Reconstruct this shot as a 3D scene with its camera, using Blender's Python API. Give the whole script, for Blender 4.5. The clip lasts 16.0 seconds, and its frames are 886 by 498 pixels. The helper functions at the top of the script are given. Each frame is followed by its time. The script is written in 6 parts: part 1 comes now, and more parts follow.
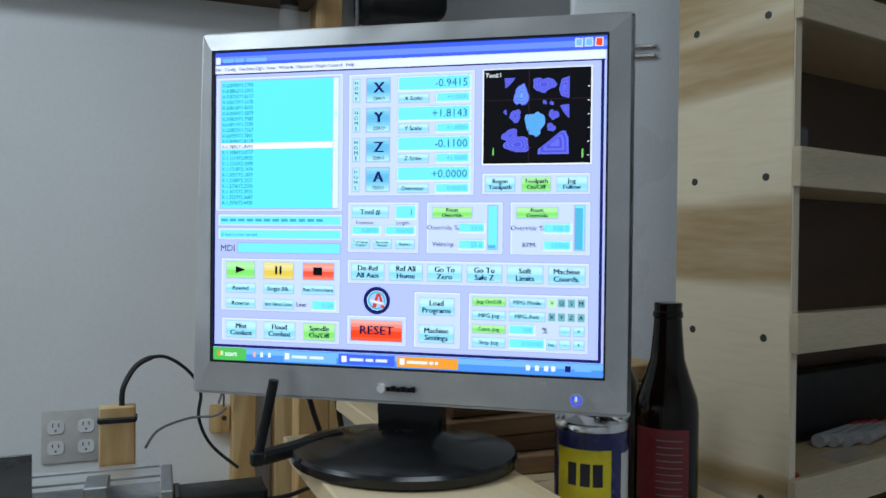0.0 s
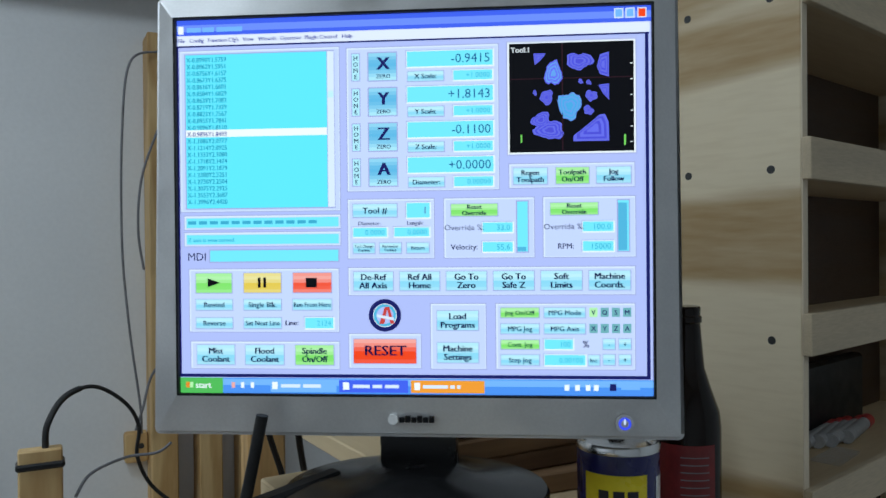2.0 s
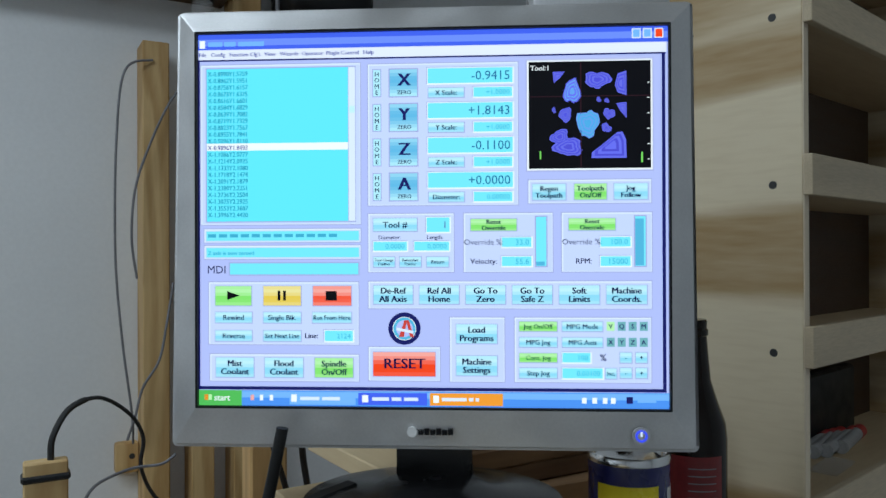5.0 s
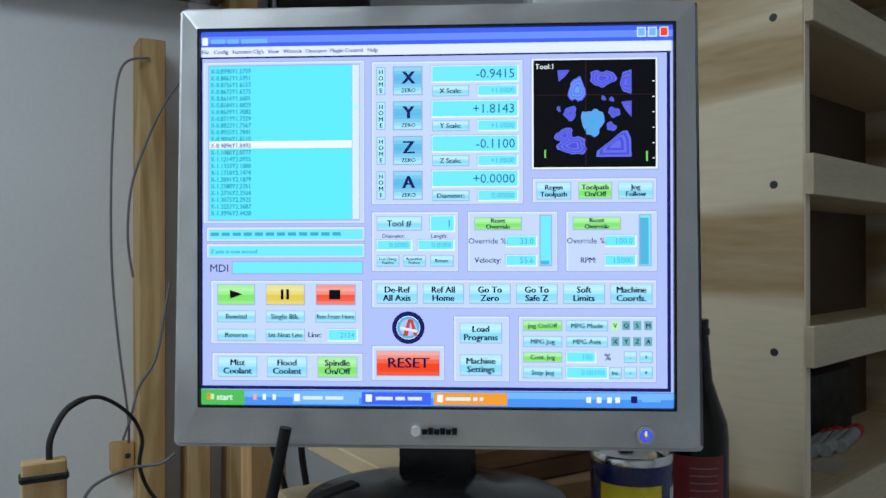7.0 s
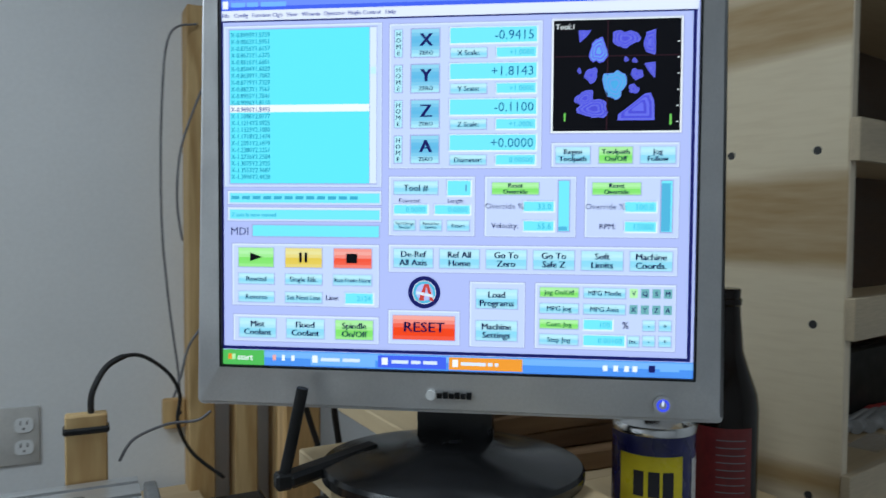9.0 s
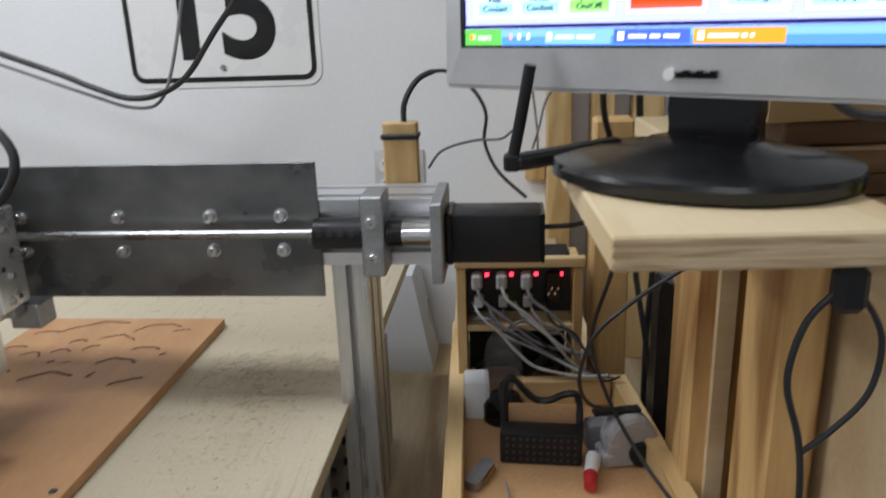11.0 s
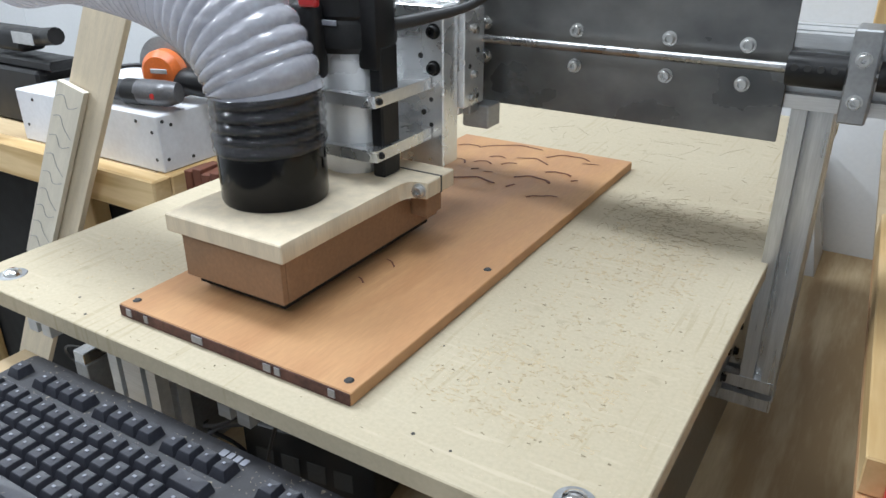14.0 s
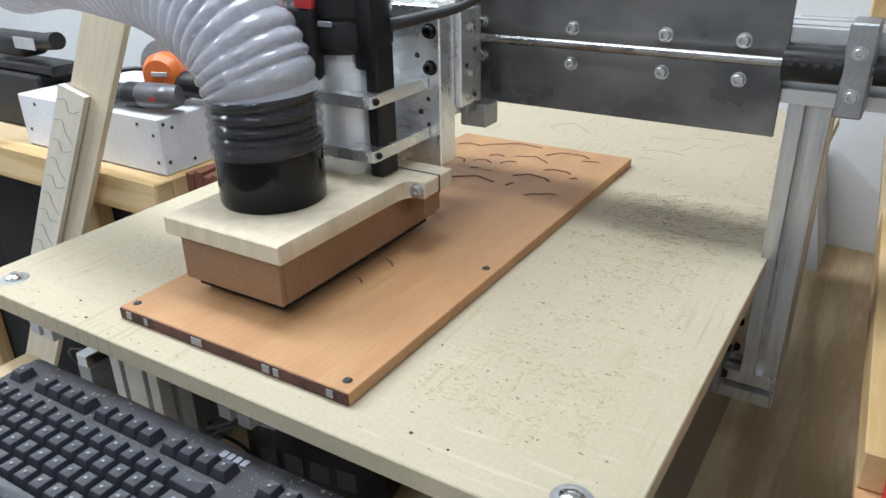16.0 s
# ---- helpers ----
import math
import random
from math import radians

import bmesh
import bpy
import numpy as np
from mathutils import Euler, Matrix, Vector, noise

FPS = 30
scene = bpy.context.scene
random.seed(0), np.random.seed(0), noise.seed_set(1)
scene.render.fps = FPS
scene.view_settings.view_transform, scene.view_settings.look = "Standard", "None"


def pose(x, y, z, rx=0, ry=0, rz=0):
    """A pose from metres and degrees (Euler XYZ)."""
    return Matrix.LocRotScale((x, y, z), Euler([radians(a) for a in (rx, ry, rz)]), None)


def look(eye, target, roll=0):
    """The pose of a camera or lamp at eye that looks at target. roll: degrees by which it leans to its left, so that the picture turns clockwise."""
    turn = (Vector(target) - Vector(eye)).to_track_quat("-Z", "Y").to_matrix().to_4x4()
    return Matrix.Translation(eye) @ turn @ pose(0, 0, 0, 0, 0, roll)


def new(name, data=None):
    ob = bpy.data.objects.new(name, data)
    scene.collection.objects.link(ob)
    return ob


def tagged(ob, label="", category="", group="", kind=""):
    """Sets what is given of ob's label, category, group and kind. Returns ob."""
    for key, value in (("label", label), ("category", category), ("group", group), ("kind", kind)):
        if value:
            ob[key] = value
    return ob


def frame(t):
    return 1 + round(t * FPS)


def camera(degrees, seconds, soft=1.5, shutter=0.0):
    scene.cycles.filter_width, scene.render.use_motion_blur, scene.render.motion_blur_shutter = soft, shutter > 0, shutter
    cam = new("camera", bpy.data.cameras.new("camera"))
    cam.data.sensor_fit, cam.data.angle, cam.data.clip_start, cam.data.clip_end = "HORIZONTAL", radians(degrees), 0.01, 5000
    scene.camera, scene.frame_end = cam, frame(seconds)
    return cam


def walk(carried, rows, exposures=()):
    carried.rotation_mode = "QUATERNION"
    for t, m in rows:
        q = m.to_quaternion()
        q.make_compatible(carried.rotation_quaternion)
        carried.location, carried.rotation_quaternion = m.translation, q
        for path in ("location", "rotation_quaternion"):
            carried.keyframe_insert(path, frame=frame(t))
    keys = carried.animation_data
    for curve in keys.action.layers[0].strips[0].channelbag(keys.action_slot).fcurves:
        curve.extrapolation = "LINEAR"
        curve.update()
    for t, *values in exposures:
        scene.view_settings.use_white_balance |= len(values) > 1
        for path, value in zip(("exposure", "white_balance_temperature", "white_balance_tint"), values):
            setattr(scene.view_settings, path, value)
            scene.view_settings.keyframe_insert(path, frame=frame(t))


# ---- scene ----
cam = camera(61.0, 16.0, shutter=0.5)
PATH = [
    (0, (0.033, 0.106, 1.348), (0.741, 1.976, 1.324), 0.6),
    (0.5, (0.03, 0.155, 1.341), (0.742, 2.023, 1.313), -0.4),
    (1, (0.043, 0.24, 1.347), (0.781, 2.099, 1.332), 0.1),
    (1.5, (0.016, 0.234, 1.352), (0.934, 2.011, 1.32), -0.1),
    (2, (-0.013, 0.227, 1.347), (0.941, 1.985, 1.333), -0.5),
    (2.5, (-0.019, 0.234, 1.348), (0.964, 1.976, 1.351), -0.4),
    (3, (-0.024, 0.232, 1.35), (0.976, 1.964, 1.363), -0.1),
    (3.5, (-0.03, 0.232, 1.351), (0.955, 1.973, 1.358), -0.2),
    (6, (-0.044, 0.239, 1.352), (0.96, 1.968, 1.357), -0.2),
    (6.5, (-0.046, 0.241, 1.353), (0.958, 1.971, 1.354), -0.2),
    (7, (-0.045, 0.24, 1.351), (0.966, 1.966, 1.357), -0.1),
    (7.5, (-0.045, 0.24, 1.35), (0.963, 1.967, 1.344), -0.3),
    (8, (-0.053, 0.236, 1.349), (0.967, 1.957, 1.331), -0.3),
    (8.2, (-0.055, 0.234, 1.351), (0.976, 1.947, 1.321), -0.2),
    (10.3, (0.098, 0.228, 1.323), (0.1935, 2.192, 0.9567), -0.7),
    (10.5, (0.108, 0.228, 1.3035), (0.0625, 2.173, 0.8331), -1.6),
    (11, (0.11, 0.23, 1.264), (-0.0663, 2.128, 0.6654), -2.0),
    (11.5, (0.097, 0.208, 1.236), (-0.2732, 2.044, 0.553), -1.2),
    (12, (0.087, 0.198, 1.229), (-0.495, 1.961, 0.4997), -1.4),
    (12.5, (0.045, 0.193, 1.211), (-0.76, 1.811, 0.356), -1.1),
    (13, (0.018, 0.185, 1.207), (-0.884, 1.754, 0.356), -1.1),
    (13.5, (0.014, 0.173, 1.207), (-0.935, 1.72, 0.368), -0.7),
    (14, (0.01, 0.187, 1.198), (-0.941, 1.729, 0.352), -0.2),
    (14.5, (0.009, 0.179, 1.202), (-0.939, 1.72, 0.349), -0.1),
    (15, (0.013, 0.177, 1.205), (-0.952, 1.712, 0.36), -0.6),
    (15.5, (0.011, 0.189, 1.198), (-0.942, 1.727, 0.346), -0.6),
    (16, (0.017, 0.19, 1.199), (-0.947, 1.723, 0.35), -1.1),
]
walk(cam, [(t, look(eye, target, roll)) for t, eye, target, roll in PATH],
     exposures=[(0, -1.18, 5900, 0), (1.0, -1.36, 5850, 0), (3.0, -1.34, 5900, 0), (8.2, -1.34, 5900, 0), (10.3, -1.22, 6100, 3), (10.6, -1.05, 6250, 5), (11.2, -0.20, 6550, 9), (12.0, 0.15, 6500, 9), (13.0, 0.0, 6250, 6), (16, 0.06, 6200, 5)])

# ---- light: dim world outside, one overhead lamp, two added fills, all unseen ----
world = bpy.data.worlds.new("world")
scene.world = world
world.use_nodes = True
world.node_tree.nodes["Background"].inputs[0].default_value = (0.5, 0.55, 0.6, 1)
world.node_tree.nodes["Background"].inputs[1].default_value = 0.05


def area_lamp(x, y, z, length, width, watts, rz):
    data = bpy.data.lights.new("overhead_area", "AREA")
    data.shape, data.size, data.size_y, data.energy = "RECTANGLE", length, width, watts
    data.color = (0.964, 1.0, 1.078)
    ob = new("overhead_area", data)
    ob.matrix_world = pose(x, y, z, 0, 0, rz)
    return ob


# overhead lamp, placed from the shadows on the bed
area_lamp(-0.85, 0.88, 2.46, 1.2, 0.34, 29, 0)
# added fill from behind the camera, no fixture known there
area_lamp(-0.05, -0.80, 2.46, 1.2, 0.34, 16, 0)
# added fill at far left, brightens the wall and the white box
area_lamp(-2.1, 0.3, 2.46, 1.2, 0.34, 38, 90)

# ---- materials ----
MATS = {}


def nodes_of(m):
    m.use_nodes = True
    nt = m.node_tree
    return nt, nt.nodes["Principled BSDF"]


def surface(name, col, rough=0.5, metal=0.0, var=0.08, scale=30.0, stretch=(1, 1, 1), bump=0.1, fine=250.0, col2=None,
            spots=None, trans=0.0, coat=0.0, rvar=0.1):
    """Base colour with variation at two scales, fine relief, and optional dark specks."""
    if name in MATS:
        return MATS[name]
    m = bpy.data.materials.new(name)
    nt, bs = nodes_of(m)
    N, L = nt.nodes.new, nt.links.new
    tc, mp = N("ShaderNodeTexCoord"), N("ShaderNodeMapping")
    mp.inputs["Scale"].default_value = stretch
    L(tc.outputs["Object"], mp.inputs["Vector"])
    n1, n2 = N("ShaderNodeTexNoise"), N("ShaderNodeTexNoise")
    n1.inputs["Scale"].default_value, n1.inputs["Detail"].default_value = scale, 5
    n2.inputs["Scale"].default_value, n2.inputs["Detail"].default_value = fine, 3
    L(mp.outputs[0], n1.inputs["Vector"])
    L(mp.outputs[0], n2.inputs["Vector"])
    c2 = col2 or tuple(c * (1 - 3 * var) for c in col)
    ramp = N("ShaderNodeValToRGB")
    ramp.color_ramp.elements[0].position, ramp.color_ramp.elements[1].position = 0.3, 0.7
    ramp.color_ramp.elements[0].color, ramp.color_ramp.elements[1].color = (*c2, 1), (*col, 1)
    L(n1.outputs[0], ramp.inputs[0])
    mix = N("ShaderNodeMix")
    mix.data_type, mix.blend_type = "RGBA", "MULTIPLY"
    mix.inputs[0].default_value = 1.0
    r2 = N("ShaderNodeMapRange")
    r2.inputs[1].default_value, r2.inputs[2].default_value = 0.3, 0.7
    r2.inputs[3].default_value, r2.inputs[4].default_value = 1 - 1.5 * var, 1 + 0.5 * var
    L(n2.outputs[0], r2.inputs[0])
    L(ramp.outputs[0], mix.inputs[6])
    L(r2.outputs[0], mix.inputs[7])
    out = mix.outputs[2]
    if spots:
        amount, size, scol = spots
        vo = N("ShaderNodeTexNoise")
        vo.inputs["Scale"].default_value, vo.inputs["Detail"].default_value = size, 2
        L(tc.outputs["Object"], vo.inputs["Vector"])
        st = N("ShaderNodeMapRange")
        st.inputs[1].default_value, st.inputs[2].default_value = amount, amount + 0.06
        L(vo.outputs[0], st.inputs[0])
        mx = N("ShaderNodeMix")
        mx.data_type = "RGBA"
        L(st.outputs[0], mx.inputs[0])
        L(out, mx.inputs[6])
        mx.inputs[7].default_value = (*scol, 1)
        out = mx.outputs[2]
    L(out, bs.inputs["Base Color"])
    rr = N("ShaderNodeMapRange")
    rr.inputs[1].default_value, rr.inputs[2].default_value = 0.3, 0.7
    rr.inputs[3].default_value, rr.inputs[4].default_value = max(0.02, rough - rvar), min(1.0, rough + rvar)
    L(n1.outputs[0], rr.inputs[0])
    L(rr.outputs[0], bs.inputs["Roughness"])
    bs.inputs["Metallic"].default_value = metal
    bs.inputs["Transmission Weight"].default_value = trans
    bs.inputs["Coat Weight"].default_value = coat
    if bump:
        bp = N("ShaderNodeBump")
        bp.inputs["Strength"].default_value, bp.inputs["Distance"].default_value = bump, 0.001
        L(n2.outputs[0], bp.inputs["Height"])
        L(bp.outputs[0], bs.inputs["Normal"])
    MATS[name] = m
    return m


def timber(name, light, dark, axis="z", rings=9.0, rough=0.6, knots=0.0, contrast=1.0, low=-0.6, fine_w=0.5, turns=26.0):
    """Sawn softwood or plywood face: long streaks and wavy growth rings along one axis."""
    if name in MATS:
        return MATS[name]
    m = bpy.data.materials.new(name)
    nt, bs = nodes_of(m)
    N, L = nt.nodes.new, nt.links.new
    tc, mp = N("ShaderNodeTexCoord"), N("ShaderNodeMapping")
    k = {"x": (0.12, 1, 1), "y": (1, 0.12, 1), "z": (1, 1, 0.12)}[axis]
    mp.inputs["Scale"].default_value = k
    oi = N("ShaderNodeObjectInfo")
    ad = N("ShaderNodeVectorMath")
    L(tc.outputs["Object"], ad.inputs[0])
    L(oi.outputs["Random"], ad.inputs[1])
    L(ad.outputs[0], mp.inputs["Vector"])
    big, fine = N("ShaderNodeTexNoise"), N("ShaderNodeTexNoise")
    big.inputs["Scale"].default_value, big.inputs["Detail"].default_value = rings, 3
    big.inputs["Distortion"].default_value = 0.6
    fine.inputs["Scale"].default_value, fine.inputs["Detail"].default_value = 160, 6
    L(mp.outputs[0], big.inputs["Vector"])
    L(mp.outputs[0], fine.inputs["Vector"])
    mul = N("ShaderNodeMath")
    mul.operation = "MULTIPLY"
    mul.inputs[1].default_value = turns
    L(big.outputs[0], mul.inputs[0])
    sn = N("ShaderNodeMath")
    sn.operation = "SINE"
    L(mul.outputs[0], sn.inputs[0])
    mr = N("ShaderNodeMapRange")
    mr.inputs[1].default_value, mr.inputs[2].default_value = low, 1.0
    L(sn.outputs[0], mr.inputs[0])
    av = N("ShaderNodeMath")
    av.operation = "MULTIPLY_ADD"
    av.inputs[1].default_value, av.inputs[2].default_value = 0.55 * contrast, 0.0
    L(mr.outputs[0], av.inputs[0])
    f2 = N("ShaderNodeMath")
    f2.operation = "MULTIPLY_ADD"
    f2.inputs[1].default_value = fine_w
    L(fine.outputs[0], f2.inputs[0])
    L(av.outputs[0], f2.inputs[2])
    ramp = N("ShaderNodeValToRGB")
    ramp.color_ramp.elements[0].position, ramp.color_ramp.elements[1].position = 0.15, 0.85
    ramp.color_ramp.elements[0].color, ramp.color_ramp.elements[1].color = (*light, 1), (*dark, 1)
    L(f2.outputs[0], ramp.inputs[0])
    L(ramp.outputs[0], bs.inputs["Base Color"])
    bs.inputs["Roughness"].default_value = rough
    bp = N("ShaderNodeBump")
    bp.inputs["Strength"].default_value, bp.inputs["Distance"].default_value = 0.25, 0.0006
    L(fine.outputs[0], bp.inputs["Height"])
    L(bp.outputs[0], bs.inputs["Normal"])
    MATS[name] = m
    return m


def glow(name, col, strength=1.0):
    if name in MATS:
        return MATS[name]
    m = bpy.data.materials.new(name)
    nt, bs = nodes_of(m)
    bs.inputs["Base Color"].default_value = (0.01, 0.01, 0.01, 1)
    bs.inputs["Roughness"].default_value = 0.6
    bs.inputs["Specular IOR Level"].default_value = 0.1
    bs.inputs["Emission Color"].default_value = (*col, 1)
    bs.inputs["Emission Strength"].default_value = strength
    MATS[name] = m
    return m


def clear(name, col, rough=0.05, ior=1.45):
    if name in MATS:
        return MATS[name]
    m = bpy.data.materials.new(name)
    nt, bs = nodes_of(m)
    bs.inputs["Base Color"].default_value = (*col, 1)
    bs.inputs["Roughness"].default_value = rough
    bs.inputs["Transmission Weight"].default_value = 1.0
    bs.inputs["IOR"].default_value = ior
    MATS[name] = m
    return m


WALL = surface("wall_paint", (0.78, 0.79, 0.80), 0.55, var=0.02, scale=3, fine=120, bump=0.12)
CEIL = surface("ceiling_paint", (0.8, 0.8, 0.79), 0.8, var=0.03, scale=4)
CONCRETE = surface("concrete", (0.32, 0.31, 0.29), 0.8, var=0.1, scale=6, fine=90)
PINE_X = timber("pine_x", (0.70, 0.52, 0.28), (0.50, 0.33, 0.14), "x")
PINE_Y = timber("pine_y", (0.70, 0.52, 0.28), (0.50, 0.33, 0.14), "y")
PINE_Z = timber("pine_z", (0.64, 0.45, 0.21), (0.44, 0.27, 0.10), "z")
PINE_POST = timber("pine_post", (0.66, 0.43, 0.18), (0.30, 0.15, 0.045), "z", rings=7, contrast=1.0, low=-0.2)
# brown pine, darkened further for the shadow that lies on the offcut stack
PINE_SHADED = timber("pine_shaded", (0.27, 0.165, 0.085), (0.13, 0.07, 0.035), "x")
PLY_PALE = timber("plywood_pale", (0.68, 0.54, 0.33), (0.54, 0.38, 0.19), "y", rings=5, contrast=0.6)
PLY_EDGE = timber("plywood_edge", (0.66, 0.50, 0.32), (0.40, 0.26, 0.14), "x", rings=60)
PLY_PANEL = timber("plywood_panel", (0.75, 0.645, 0.455), (0.40, 0.27, 0.12), "y", rings=4.6, contrast=1.15, low=0.3, fine_w=0.34, turns=15.0)
PLY_LIP = surface("plywood_lip", (0.62, 0.51, 0.345), 0.6, var=0.08, scale=10, stretch=(0.3, 3, 3), fine=200)
PLY_SHELF = timber("plywood_shelf", (0.60, 0.47, 0.29), (0.42, 0.29, 0.15), "x", rings=4, contrast=0.5)
PLY_BENCH = timber("plywood_bench", (0.66, 0.55, 0.36), (0.36, 0.25, 0.13), "y", rings=3.5, contrast=1.1, low=0.0, turns=16.0)
SPOIL = surface("spoilboard", (0.525, 0.46, 0.335), 0.75, var=0.05, scale=5, fine=260, bump=0.3, col2=(0.485, 0.415, 0.29), spots=(0.73, 150, (0.38, 0.31, 0.20)))


def tool_tracks(m, tint, low, high, stretch, patch):
    """Adds faint parallel cutter tracks, in patches, to a board's colour."""
    nt = m.node_tree
    N, L = nt.nodes.new, nt.links.new
    bs = nt.nodes["Principled BSDF"]
    tc, mp, fine, big = N("ShaderNodeTexCoord"), N("ShaderNodeMapping"), N("ShaderNodeTexNoise"), N("ShaderNodeTexNoise")
    mp.inputs["Scale"].default_value = stretch
    fine.inputs["Scale"].default_value, fine.inputs["Detail"].default_value = 1.0, 3
    big.inputs["Scale"].default_value, big.inputs["Detail"].default_value = patch, 2
    L(tc.outputs["Object"], mp.inputs["Vector"])
    L(mp.outputs[0], fine.inputs["Vector"])
    L(tc.outputs["Object"], big.inputs["Vector"])
    lines, where, both, mix = N("ShaderNodeMapRange"), N("ShaderNodeMapRange"), N("ShaderNodeMath"), N("ShaderNodeMix")
    lines.inputs[1].default_value, lines.inputs[2].default_value = low, high
    where.inputs[1].default_value, where.inputs[2].default_value = 0.42, 0.66
    where.inputs[4].default_value = 0.75
    L(fine.outputs[0], lines.inputs[0])
    L(big.outputs[0], where.inputs[0])
    both.operation = "MULTIPLY"
    L(lines.outputs[0], both.inputs[0])
    L(where.outputs[0], both.inputs[1])
    mix.data_type = "RGBA"
    old = bs.inputs["Base Color"].links[0].from_socket
    L(both.outputs[0], mix.inputs[0])
    L(old, mix.inputs[6])
    mix.inputs[7].default_value = (*tint, 1)
    L(mix.outputs[2], bs.inputs["Base Color"])


tool_tracks(SPOIL, (0.40, 0.33, 0.21), 0.56, 0.66, (190, 9, 1), 7)
tool_tracks(SPOIL, (0.58, 0.505, 0.37), 0.58, 0.70, (14, 150, 1), 6)
tool_tracks(SPOIL, (0.36, 0.30, 0.20), 0.60, 0.70, (60, 70, 1), 4)
MDF_BROWN = surface("mdf_brown", (0.55, 0.315, 0.145), 0.55, var=0.06, scale=7, stretch=(3.2, 0.5, 1), fine=120, bump=0.12, col2=(0.43, 0.215, 0.095))
tool_tracks(MDF_BROWN, (0.36, 0.17, 0.07), 0.54, 0.72, (70, 5, 1), 4)
MDF_BOX = surface("mdf_box", (0.32, 0.185, 0.10), 0.55, var=0.08, scale=20, fine=260, bump=0.15)
HARDBOARD = surface("hardboard", (0.60, 0.35, 0.17), 0.6, var=0.07, scale=9, fine=240, bump=0.15)
SAWN = surface("sawn_wood", (0.76, 0.65, 0.48), 0.7, var=0.06, scale=25, stretch=(3, 3, 0.3), fine=300)
STEEL = surface("mill_steel", (0.235, 0.235, 0.23), 0.36, 0.62, var=0.09, scale=11, stretch=(1.0, 1, 1.3), fine=34, bump=0.04, col2=(0.095, 0.097, 0.098), rvar=0.14)
ROD = surface("ground_rod", (0.30, 0.30, 0.30), 0.30, 1.0, var=0.06, scale=60, bump=0)
ALU = surface("aluminium", (0.76, 0.77, 0.78), 0.40, 0.75, var=0.06, scale=40, stretch=(0.2, 3, 3), bump=0.05)
ALU_POST = surface("aluminium_post", (0.62, 0.625, 0.63), 0.34, 0.85, var=0.08, scale=40, stretch=(3, 3, 0.2), bump=0.05)
ALU_MILLED = surface("aluminium_milled", (0.88, 0.885, 0.89), 0.28, 0.85, var=0.03, scale=30, bump=0.03)
ALU_SATIN = surface("aluminium_satin", (0.86, 0.865, 0.87), 0.34, 0.30, var=0.02, scale=30, bump=0.02)
ALU_DULL = surface("aluminium_dull", (0.42, 0.43, 0.44), 0.45, 0.85, var=0.08, scale=30, bump=0.08)
CHROME = surface("bright_steel", (0.82, 0.82, 0.82), 0.16, 1.0, var=0.03, scale=60, bump=0)
GROOVE = surface("slot_dark", (0.06, 0.06, 0.06), 0.6, 0.3, var=0.1)
BLACK = surface("black_plastic", (0.018, 0.018, 0.019), 0.42, var=0.15, scale=40, fine=400, bump=0.12)
BLACK_GLOSS = surface("black_gloss", (0.006, 0.006, 0.007), 0.12, var=0.12, scale=25, bump=0.02, rvar=0.05)
for blk, lvl in ((BLACK, 0.3), (BLACK_GLOSS, 0.28)):
    blk.node_tree.nodes["Principled BSDF"].inputs["Specular IOR Level"].default_value = lvl
RUBBER = surface("black_cable", (0.02, 0.02, 0.021), 0.5, var=0.1, bump=0)
GREY_CABLE = surface("grey_cable", (0.22, 0.22, 0.24), 0.5, var=0.1, bump=0)
PALE_CABLE = surface("pale_cable", (0.5, 0.5, 0.5), 0.45, var=0.1, bump=0)
SILVER = surface("silver_plastic", (0.70, 0.70, 0.705), 0.42, 0.75, var=0.03, scale=30, fine=500, bump=0.05)
WHITE_PLASTIC = surface("white_plastic", (0.78, 0.79, 0.80), 0.4, var=0.03, scale=20, bump=0.02)
WHITE_PAINT = surface("white_paint", (0.76, 0.77, 0.80), 0.5, var=0.04, scale=12, fine=120, bump=0.1)
SIGN_WHITE = surface("sign_white", (0.80, 0.80, 0.79), 0.3, var=0.02, scale=8, bump=0)
SIGN_BLACK = surface("sign_black", (0.012, 0.012, 0.012), 0.35, var=0.1, bump=0)
RED = surface("red_plastic", (0.55, 0.03, 0.03), 0.35, var=0.06, bump=0.02)
ORANGE = surface("orange_plastic", (0.75, 0.17, 0.03), 0.4, var=0.06, bump=0.03)
YELLOW = surface("yellow_plastic", (0.78, 0.62, 0.04), 0.35, var=0.04, bump=0.02)
BLUE_CAN = surface("blue_can", (0.012, 0.014, 0.13), 0.28, var=0.06, bump=0.01, coat=0.3)
CAN_YELLOW = surface("can_yellow", (0.80, 0.66, 0.02), 0.3, var=0.03, bump=0)
CAN_RED = surface("can_red", (0.5, 0.03, 0.03), 0.3, var=0.03, bump=0)
BLUE_TAPE = surface("blue_tape", (0.24, 0.36, 0.66), 0.6, var=0.08, scale=40, bump=0.15)
AMBER = surface("amber_glass", (0.008, 0.004, 0.002), 0.08, var=0.1, bump=0, rvar=0.04)
AMBER.node_tree.nodes["Principled BSDF"].inputs["Specular IOR Level"].default_value = 0.3
BOTTLE_RED = surface("label_red", (0.20, 0.02, 0.022), 0.45, var=0.1, scale=60, bump=0)
KEY_BLACK = surface("key_black", (0.042, 0.044, 0.058), 0.42, var=0.15, scale=60, fine=400, bump=0.1, spots=(0.72, 90, (0.3, 0.27, 0.2)))
KB_BLACK = surface("keyboard_black", (0.042, 0.042, 0.050), 0.5, var=0.15, scale=40, fine=300, bump=0.15, spots=(0.66, 190, (0.24, 0.21, 0.16)))
